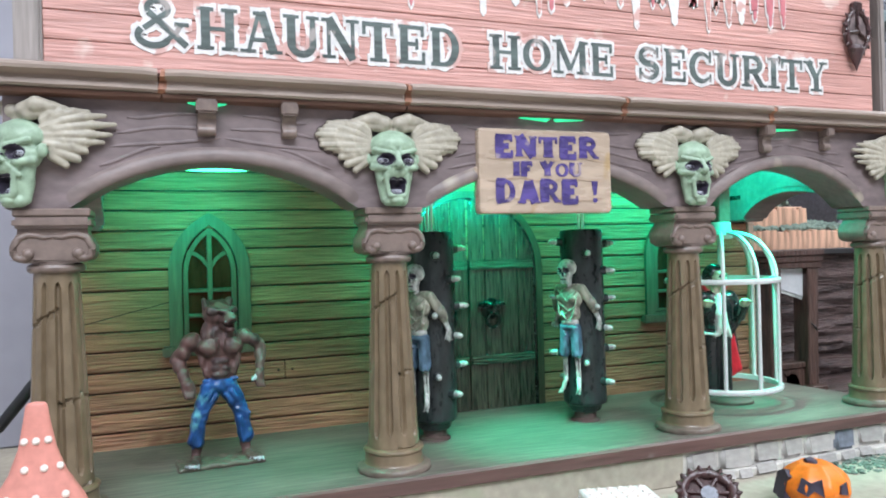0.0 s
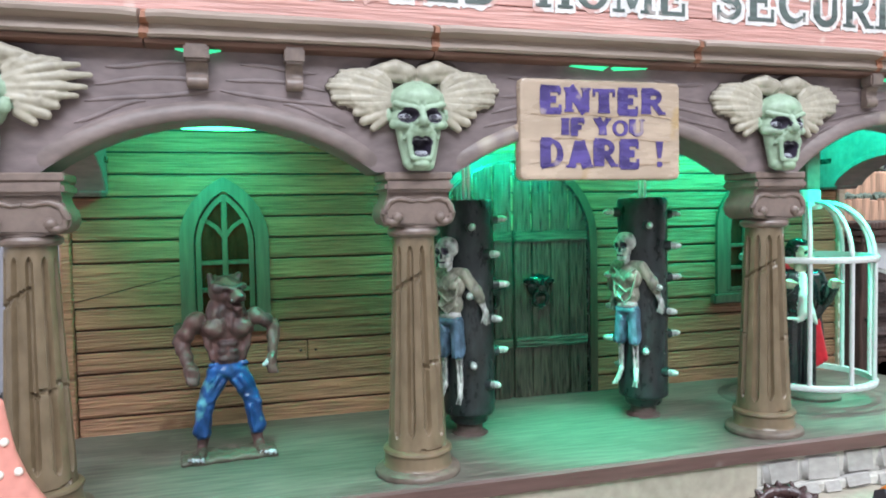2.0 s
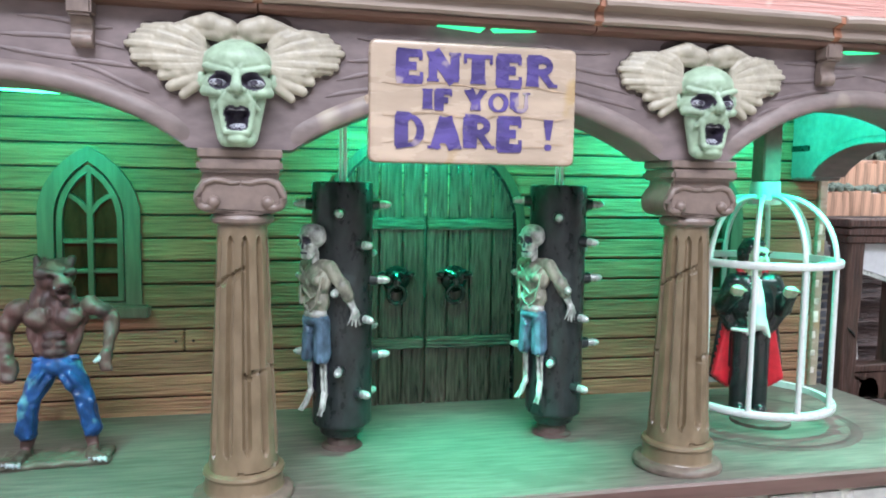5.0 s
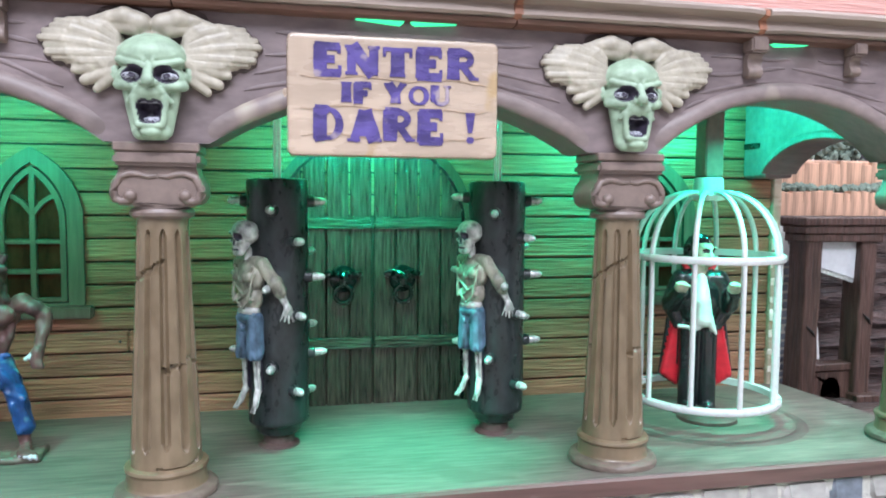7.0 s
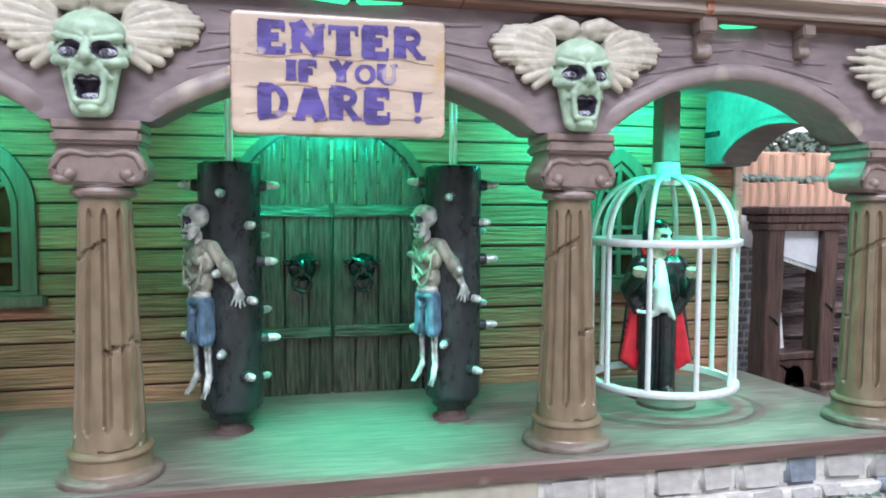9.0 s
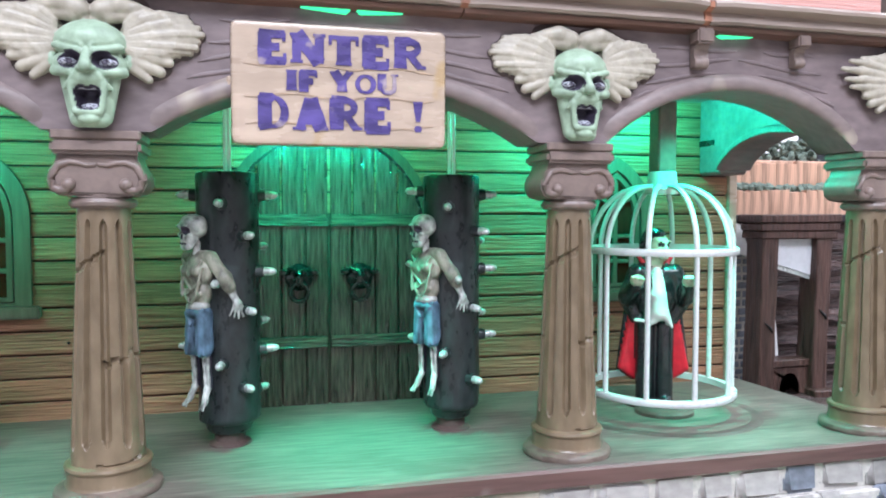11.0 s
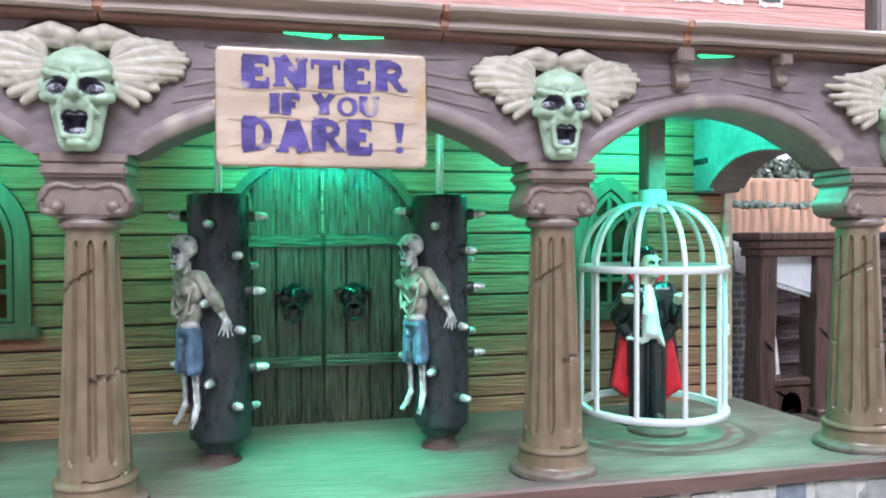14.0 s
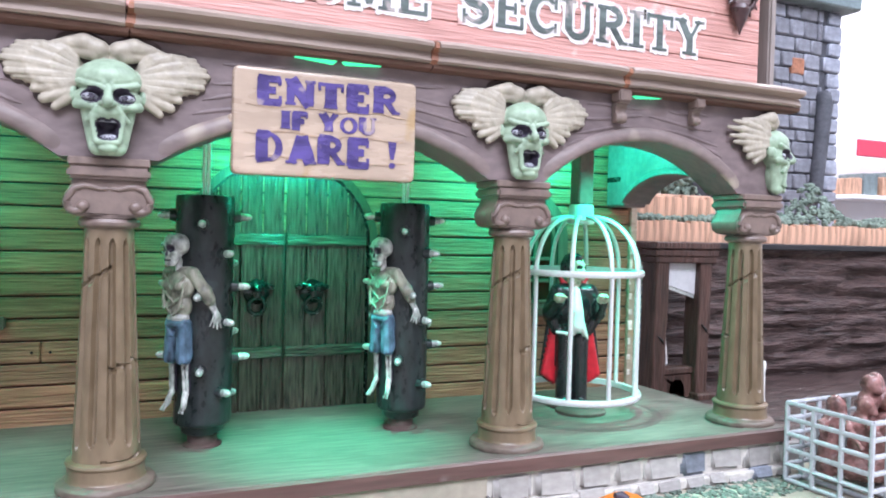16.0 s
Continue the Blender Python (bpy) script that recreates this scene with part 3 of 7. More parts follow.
def corbel():
    root = thing("corbel", 1.25, 22.73, 12.25, "small taupe scrolled corbel under the eave", "corbel", "corbels under the eave")
    part("block", box(-0.36, 0.36, -0.62, 0.0, 0.62, 1.02, 0.06, seg=2), M_CAP, root)
    bm = bmesh.new()
    outline = [(0.0, 0.02), (-0.30, 0.02), (-0.40, 0.12), (-0.36, 0.26), (-0.24, 0.34), (-0.26, 0.50), (-0.44, 0.62), (0.0, 0.62)]
    a = [bm.verts.new((-0.31, y, z)) for y, z in outline]
    b = [bm.verts.new((0.31, y, z)) for y, z in outline]
    bm.faces.new(a)
    bm.faces.new(b[::-1])
    for i in range(len(a)):
        bm.faces.new((a[i], a[(i + 1) % len(a)], b[(i + 1) % len(a)], b[i]))
    bmesh.ops.bevel(bm, geom=bm.edges[:], offset=0.035, segments=1, affect="EDGES")
    part("scroll", bm, M_CAP, root)
    root.matrix_basis = pose(1.27 * CM, 22.73 * CM, 12.38 * CM) @ Matrix.Diagonal((0.84, 0.9, 1.03, 1))
    for x, k in ((3.67, 0.84), (22.47, 0.84), (25.64, 0.66)):
        copy_thing(root, pose(x * CM, 22.73 * CM, (13.22 - k) * CM) @ Matrix.Diagonal((k, 0.9, k + 0.19, 1)))


corbel()


def eave():
    root = thing("eave", 0, 0, 0, "brown moulded eave in segments with rusty joints", "eave", kind="structure")
    joints = [-4.6, 0.05, 7.4, 15.6, 22.45, 30.35]
    upper = [(23.4, 14.46), (22.3, 14.26), (21.95, 14.14), (21.88, 14.06), (21.90, 13.97), (22.02, 13.93), (22.20, 13.87), (22.17, 13.72), (22.10, 13.61), (22.16, 13.55), (23.4, 13.53)]
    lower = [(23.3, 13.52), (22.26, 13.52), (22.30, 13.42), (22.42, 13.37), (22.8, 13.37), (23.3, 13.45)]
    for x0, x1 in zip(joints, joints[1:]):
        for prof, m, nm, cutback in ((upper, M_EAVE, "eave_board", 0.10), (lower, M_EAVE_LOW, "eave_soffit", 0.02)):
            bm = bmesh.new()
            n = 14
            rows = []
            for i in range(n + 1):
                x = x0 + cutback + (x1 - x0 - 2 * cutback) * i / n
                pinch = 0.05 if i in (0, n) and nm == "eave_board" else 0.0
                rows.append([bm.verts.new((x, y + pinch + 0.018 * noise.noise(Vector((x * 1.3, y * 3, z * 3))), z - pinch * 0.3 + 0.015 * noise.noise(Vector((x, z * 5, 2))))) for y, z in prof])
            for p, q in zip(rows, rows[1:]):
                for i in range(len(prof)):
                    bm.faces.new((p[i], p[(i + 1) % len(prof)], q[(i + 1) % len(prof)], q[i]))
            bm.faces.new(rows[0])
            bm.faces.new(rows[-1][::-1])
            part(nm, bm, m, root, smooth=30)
    for x in joints[1:-1]:
        bm = bmesh.new()
        prof = [(23.3, 14.40), (22.3, 14.22), (22.02, 14.10), (22.0, 13.95), (22.24, 13.86), (22.16, 13.62), (22.3, 13.50), (23.3, 13.50)]
        rows = [[bm.verts.new((x + dx * (1.25 - 0.75 * (z - 13.44)) + 0.10 * (z - 13.44), y, z)) for y, z in prof] for dx in (-0.105, 0.105)]
        for i in range(len(prof)):
            bm.faces.new((rows[0][i], rows[0][(i + 1) % len(prof)], rows[1][(i + 1) % len(prof)], rows[1][i]))
        bm.faces.new(rows[0])
        bm.faces.new(rows[1][::-1])
        part("eave_joint", bm, M_RUST, root, "rusty orange joint between two eave boards")


eave()


def leds():
    root = thing("porch_light", 0, 0, 13.2, "glowing green diodes under the porch ceiling", "light", kind="")
    for x, y in ((1.75, 26.0), (12.8, 27.0)):
        bm = lathe([(0.05, -1.36), (0.9, -1.36), (1.2, -1.33), (1.28, -1.24)], 40)
        bmesh.ops.transform(bm, matrix=Matrix.Translation((x, y, 0)) @ Matrix.Diagonal((1.4, 1, 1, 1)), verts=bm.verts)
        part("led_lens", bm, M_LED, root, "bright green lens")
        bm = lathe([(1.32, -1.20), (1.34, -1.0), (1.0, -0.8), (0.9, -0.28)], 32)
        bmesh.ops.transform(bm, matrix=Matrix.Translation((x, y, 0)) @ Matrix.Diagonal((1.4, 1, 1, 1)), verts=bm.verts)
        part("lamp_housing", bm, M_CAP, root, "dull housing of the diode")
    # self-lit wedges stand in for diode light leaking out under the eave
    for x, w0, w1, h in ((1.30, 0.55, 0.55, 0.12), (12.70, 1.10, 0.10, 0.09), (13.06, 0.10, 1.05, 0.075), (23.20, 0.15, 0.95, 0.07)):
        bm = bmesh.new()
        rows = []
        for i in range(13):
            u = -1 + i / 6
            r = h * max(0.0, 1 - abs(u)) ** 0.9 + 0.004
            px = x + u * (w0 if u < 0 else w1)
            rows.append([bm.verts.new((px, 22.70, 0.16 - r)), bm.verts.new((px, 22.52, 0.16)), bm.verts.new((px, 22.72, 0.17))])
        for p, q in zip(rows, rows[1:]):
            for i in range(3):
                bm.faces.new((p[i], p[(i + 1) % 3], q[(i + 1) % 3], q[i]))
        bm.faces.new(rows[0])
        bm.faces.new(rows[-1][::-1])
        part("leak_glow", bm, M_LEAK, root, "thin glowing wedge standing in for diode light leaking over the beam")


leds()


def ceiling_and_shell():
    solid("ceiling_porch", box(-4.0, 29.4, 24.3, 31.4, 12.9, 13.3), M_TAUPE, "taupe porch ceiling lit green", "ceiling", kind="structure")
    # closed body of the miniature behind and above
    root = thing("shop_body", 0, 0, 0, "closed body of the red miniature shop", "building", kind="structure")
    part("back_panel", box(-3.4, 29.2, 31.55, 33.0, 0, 24.0), M_DARK, root)
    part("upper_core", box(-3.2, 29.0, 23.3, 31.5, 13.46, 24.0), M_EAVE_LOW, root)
    part("side_panel", box(29.0, 29.3, 23.3, 33.0, 14.4, 24.0, 0.02), M_RED, root)
    part("side_panel", box(-3.5, -3.2, 23.3, 33.0, 14.4, 24.0, 0.02), M_RED, root)
    part("base_core", box(-4.0, 29.6, 22.9, 31.8, 0.0, 0.7), M_MORTAR, root)
    for x, half in ((-3.35, 0.35), (29.36, 0.17)):
        bm = rough_up(box(x - half, x + half, 22.72, 23.35, 14.3, 24.0, 0.07, seg=2), 0.02, 1.2)
        part("corner_post", bm, M_POST, root, "weathered grey corner post")


ceiling_and_shell()


def column():
    root = thing("porch_column", COL[1], COL_Y, FLOOR_F, "cracked olive-brown fluted column with a scrolled capital", "column", "porch columns")
    zb, zt = 0.62, 6.88
    prof = [(0.01, zb)]
    n = 150
    for i in range(n + 1):
        z = zb + (zt - zb) * i / n
        u = i / n
        prof.append((0.86 - 0.27 * u ** 0.9, z))
    prof.append((0.01, zt))

    def flute(a, z, r):
        if r < 0.1:
            return r
        k = (a * 11 / (2 * math.pi)) % 1.0
        w = abs(k - 0.5) / 0.20
        lo, hi = zb + 0.55 + 0.08 * math.sin(a * 3), zt - 0.35
        inside = min((z - lo) / 0.18, (hi - z) / 0.18, 1.0)
        d = 0.0
        if inside > 0 and w < math.sqrt(inside) + 0.0:
            d = 0.125 * min(1.0, (math.sqrt(inside) - w) * 4.0)
        turn = a % (2 * math.pi)
        c1 = 3.2 + 0.14 * (round(turn * 3.3) % 2) - 0.1 * math.sin(turn * 4)
        if abs(z - c1) < 0.05 and (turn > 4.75 or turn < 0.9 or 2.2 < turn < 3.0):
            d += 0.10
        elif -0.20 < z - c1 < 0 and turn > 5.0:
            d += 0.045 * (1 + (z - c1) / 0.20)
        c2 = 5.15 + 0.34 * (turn - 3.0)
        if abs(z - c2) < 0.05 and 2.9 < turn < 4.9:
            d += 0.09
        elif -0.16 < z - c2 < 0 and 3.6 < turn < 4.7:
            d += 0.04
        c3 = 1.25 + 0.5 * math.sin(turn - 0.4)
        if abs(z - c3) < 0.04 and 4.6 < turn < 5.9:
            d += 0.06
        return r - d + 0.008 * noise.noise(Vector((math.cos(a) * 2, math.sin(a) * 2, z * 1.6)))
    part("shaft", lathe(prof, 132, flute), M_COLUMN, root, "fluted shaft with chipped cracks", smooth=32)
    wob = lambda a, z, r: r + 0.018 * noise.noise(Vector((math.cos(a) * 2, math.sin(a) * 2, z * 3)))
    part("base", lathe([(0.01, 0.22), (1.00, 0.22), (0.965, 0.27), (0.955, 0.32), (0.945, 0.60), (0.985, 0.63), (1.0, 0.68), (0.975, 0.74), (0.88, 0.78), (0.01, 0.78)], 64, wob), M_COLUMN, root, smooth=32)
    part("base_plinth", lathe([(0.01, 0.0), (1.22, 0.0), (1.235, 0.05), (1.21, 0.15), (1.14, 0.20), (0.99, 0.24), (0.01, 0.24)], 64, wob), M_FOOT, root, "dull brown flared foot ring", smooth=40)
    part("necking", lathe([(0.01, 6.80), (0.66, 6.80), (0.74, 6.86), (0.76, 6.94), (0.72, 7.02), (0.62, 7.06), (0.60, 7.3), (0.01, 7.3)], 48), M_CAP, root, smooth=32)
    # capital: a swelling block with hooked scrolls in relief on its front and back
    half = [(0.0, 7.12), (0.52, 7.10), (0.74, 7.08), (0.96, 7.16), (1.07, 7.34), (1.06, 7.56), (0.96, 7.74), (0.88, 7.90), (0.86, 8.04), (0.0, 8.04)]
    block = prism([(-x, z) for x, z in half[1:-1]][::-1] + half[1:-1], -0.66, 0.66)
    bmesh.ops.bevel(block, geom=[e for e in block.edges if abs(e.verts[0].co.y - e.verts[1].co.y) < 1e-4 and len(e.link_faces) == 2 and e.calc_face_angle(0) > 0.5], offset=0.05, segments=2, affect="EDGES")
    cap = part("scrolled_capital", block, M_CAP, root, "block with twin hooked scrolls", smooth=40)
    for s in (-1, 1):
        for yf in (-0.66, 0.66):
            sc = bmesh.new()
            pts = [(s * x, z) for x, z in ((0.02, 7.80), (0.22, 7.78), (0.42, 7.84), (0.60, 7.86), (0.82, 7.78), (0.93, 7.62), (0.97, 7.44), (0.92, 7.28), (0.80, 7.20), (0.66, 7.22), (0.57, 7.32))]
            tube([(x, yf, z) for x, z in pts], [0.045, 0.06, 0.07, 0.08, 0.09, 0.10, 0.10, 0.10, 0.10, 0.10, 0.11], 8, sc)
            bmesh.ops.create_uvsphere(sc, u_segments=14, v_segments=8, radius=0.155, matrix=Matrix.Translation((s * 0.61, yf, 7.34)))
            part("scroll", sc, M_CAP, cap, smooth=80)
    part("abacus", rough_up(box(-0.98, 0.98, -0.86, 0.86, 8.04, 8.34, 0.08, seg=2), 0.03, 2.0), M_CAP, root)
    part("abacus_plate", box(-0.96, 0.96, -0.80, 0.80, 8.36, 8.58, 0.04), M_CAP, root)
    for x in (COL[0], COL[2], COL[3]):
        copy_thing(root, pose(x * CM, COL_Y * CM, FLOOR_F * CM))


column()


# ---------------------------------------------------------------- screaming head ornaments
def head_forms(side=0):
    """A screaming face with fanned hair; side 1: a corner head, whose wings fold back by 45 degrees."""
    F = []
    fold = 1.0 if side else 0.0
    B, G, K, W, E = 0, 1, 2, 3, 4

    def bend(x, y, z):
        if fold and abs(x) > 0.5:
            e = (abs(x) - 0.5) * 0.74
            return (math.copysign(0.5 + e, x), y + e, z)
        return (x, y, z)
    # hair: a fan of swept locks on each side, small curls under it, two tufts on the crown
    for s in (-1, 1):
        rim = ((1.34, 2.58), (1.70, 2.70), (2.06, 2.64), (2.30, 2.46), (2.40, 2.22), (2.30, 1.96), (2.02, 1.80), (1.66, 1.72))
        n = 7 if fold else 12
        for i in range(n):
            u = i / (n - 1)
            k, f = min(int(u * 7), 6), u * 7 - min(int(u * 7), 6)
            reach = (1.0, 0.95, 0.985)[i % 3]
            x1, z1 = [p + (q - p) * f for p, q in zip(rim[k], rim[k + 1])]
            x0, z0 = 0.74, 2.36 - 0.60 * u
            x1, z1 = x0 + (x1 - x0) * reach, z0 + (z1 - z0) * reach
            lift = 0.14 - 0.20 * u
            path = [(x0 + (x1 - x0) * t, -0.26 + 0.15 * t ** 3 + 0.02 * (i % 2), z0 + (z1 - z0) * t + lift * math.sin(math.pi * t)) for t in (0, 0.35, 0.7, 1.0)]
            rad = (0.09, 0.12, 0.125, 0.06) if fold else (0.075, 0.105, 0.115, 0.075)
            for k in range(3):
                F.append(("limb", bend(s * path[k][0], path[k][1], path[k][2]), bend(s * path[k + 1][0], path[k + 1][1], path[k + 1][2]), rad[k], rad[k + 1], B))
            for dz in (-0.04, 0.04):
                for k in (0, 1, 2):
                    p, q = path[k], path[k + 1]
                    F.append(("limb", bend(s * p[0], p[1] - rad[k] + 0.012, p[2] + dz * 0.7), bend(s * q[0], q[1] - rad[k + 1] + 0.016, q[2] + dz), 0.018, 0.02, B))
            # flat dark disc behind each lock end draws the shadow outline
            if not fold:
                F.append(("ball", (s * (x1 - 0.10), 0.0, z1 - 0.02), (0.20, 0.06, 0.17), E))
        if not fold:
            F += [("ball", (s * 1.42, -0.06, 2.20), (0.84, 0.27, 0.48), B), ("ball", (s * 1.80, -0.05, 2.23), (0.52, 0.24, 0.40), B), ("ball", (s * 1.05, -0.06, 2.06), (0.46, 0.29, 0.40), B), ("ball", (s * 1.26, 0.0, 1.48), (0.46, 0.06, 0.34), E)]
        else:
            F += [("limb", bend(s * 0.9, -0.06, 2.14), bend(s * 1.5, -0.04, 2.18), 0.26, 0.20, B)]
        for xa, za, xb, zb, ra, rb in ((0.95, 1.68, 1.66, 1.56, 0.17, 0.10), (0.95, 1.54, 1.46, 1.34, 0.17, 0.12), (0.92, 1.40, 1.20, 1.16, 0.15, 0.10), (0.88, 1.90, 0.92, 1.40, 0.12, 0.12), (1.30, 1.62, 1.64, 1.68, 0.14, 0.09)):
            F.append(("limb", bend(s * xa, -0.18, za), bend(s * xb, -0.16, zb), ra, rb, B))
        for xa, za, xb, zb, ra, rb in ((0.06, 2.34, 0.22, 2.62, 0.09, 0.20), (0.22, 2.66, 0.58, 2.78, 0.24, 0.24), (0.58, 2.78, 0.92, 2.74, 0.24, 0.17), (0.92, 2.74, 1.26, 2.74, 0.16, 0.05), (0.36, 2.54, 0.80, 2.58, 0.18, 0.14)):
            F.append(("limb", bend(s * xa, -0.22, za), bend(s * xb, -0.18, zb), ra, rb, B))
        if not fold:
            F.append(("ball", (s * 0.66, 0.0, 2.86), (0.58, 0.07, 0.27), E))
    # skull, cheekbones and the long dropped jaw
    F += [("ball", (0, -0.22, 1.90), (0.76, 0.56, 0.52), G), ("ball", (0, -0.34, 1.92), (0.60, 0.48, 0.40), G), ("ball", (0, -0.30, 1.40), (0.78, 0.46, 0.44), G), ("ball", (0, -0.34, 0.74), (0.50, 0.40, 0.72), G),
          ("limb", (-0.44, -0.34, 1.08), (-0.28, -0.34, 0.24), 0.19, 0.18, G), ("limb", (0.44, -0.34, 1.08), (0.28, -0.34, 0.24), 0.19, 0.18, G),
          ("limb", (-0.24, -0.44, 0.18), (0.24, -0.44, 0.18), 0.18, 0.18, G), ("ball", (0, -0.62, 0.18), (0.24, 0.14, 0.13), G), ("ball", (0, -0.56, 1.06), (0.42, 0.30, 0.22), G)]
    for s in (-1, 1):
        F += [("limb", (s * 0.68, -0.52, 1.78), (s * 0.14, -0.78, 1.62), 0.075, 0.09, G), ("limb", (s * 0.70, -0.42, 1.24), (s * 0.36, -0.70, 1.18), 0.12, 0.10, G), ("limb", (s * 0.50, -0.60, 1.90), (s * 0.14, -0.76, 1.80), 0.05, 0.05, G),
              ("limb", (s * 0.14, -0.70, 2.00), (s * 0.09, -0.78, 1.74), 0.03, 0.05, G), ("limb", (s * 0.20, -0.80, 1.14), (s * 0.46, -0.62, 0.84), 0.06, 0.06, G), ("ball", (s * 0.80, -0.20, 1.52), (0.10, 0.16, 0.20), G)]
    F += [("limb", (0, -0.74, 1.64), (0, -0.94, 1.27), 0.09, 0.14, G), ("ball", (-0.14, -0.82, 1.24), (0.09, 0.10, 0.08), G), ("ball", (0.14, -0.82, 1.24), (0.09, 0.10, 0.08), G)]
    for xa, za, xb, zb in ((-0.32, 0.94, 0.32, 0.94), (-0.34, 0.92, -0.27, 0.38), (0.34, 0.92, 0.27, 0.38), (-0.24, 0.32, 0.24, 0.32)):
        F.append(("limb", (xa, -0.70, za), (xb, -0.66, zb), 0.085, 0.085, G))
    F += [("dent", (0, -0.84, 0.62), (0.24, 0.48, 0.24), K), ("dent", (-0.12, -0.80, 0.73), (0.15, 0.40, 0.14), K), ("dent", (0.12, -0.80, 0.73), (0.15, 0.40, 0.14), K), ("dent", (-0.09, -0.80, 0.49), (0.13, 0.40, 0.12), K), ("dent", (0.09, -0.80, 0.49), (0.13, 0.40, 0.12), K)]
    for s in (-1, 1):
        F += [("dent", (s * 0.40, -0.84, 1.45), (0.29, 0.34, 0.19), K), ("ball", (s * 0.41, -0.60, 1.42), (0.17, 0.10, 0.09), W), ("dent", (s * 0.38, -0.73, 1.44), (0.055, 0.08, 0.055), K)]
    F += [("limb", (-0.20, -0.62, 0.86), (0.20, -0.62, 0.86), 0.05, 0.05, W), ("ball", (0.02, -0.48, 0.45), (0.19, 0.16, 0.08), W)]
    return F


HEAD_MATS = [M_BONE, M_FACE, M_SOCKET, M_TOOTH, M_EDGE_SHADE]
head_mesh = cast("head_ornament", head_forms(0), 0.026, HEAD_MATS, 0.035)
corner_mesh = cast("corner_head_ornament", head_forms(1), 0.030, HEAD_MATS, 0.035)
for me, x, y, turn, lab in ((head_mesh, COL[1] - 0.04, 22.76, 0, "screaming pale green head ornament with cream fanned hair"),
                            (head_mesh, COL[2] - 0.12, 22.76, 0, "screaming pale green head ornament with cream fanned hair"),
                            (corner_mesh, 29.42, 22.98, 45, "screaming green head ornament on the porch corner, hair swept back"),
                            (corner_mesh, -3.45, 22.9, -42, "screaming green head ornament on the porch corner, hair swept back")):
    ob = new("head_ornament", me)
    ob.matrix_basis = pose(x * CM, y * CM, 10.30 * CM, 0, 0, turn)
    tagged(ob, lab, "ornament", "head ornaments over the columns")


# ---------------------------------------------------------------- lettering
def arc(cx, cz, rx, rz, a0, a1, n=14):
    return [(cx + rx * math.cos(radians(a0 + (a1 - a0) * i / n)), cz + rz * math.sin(radians(a0 + (a1 - a0) * i / n))) for i in range(n + 1)]


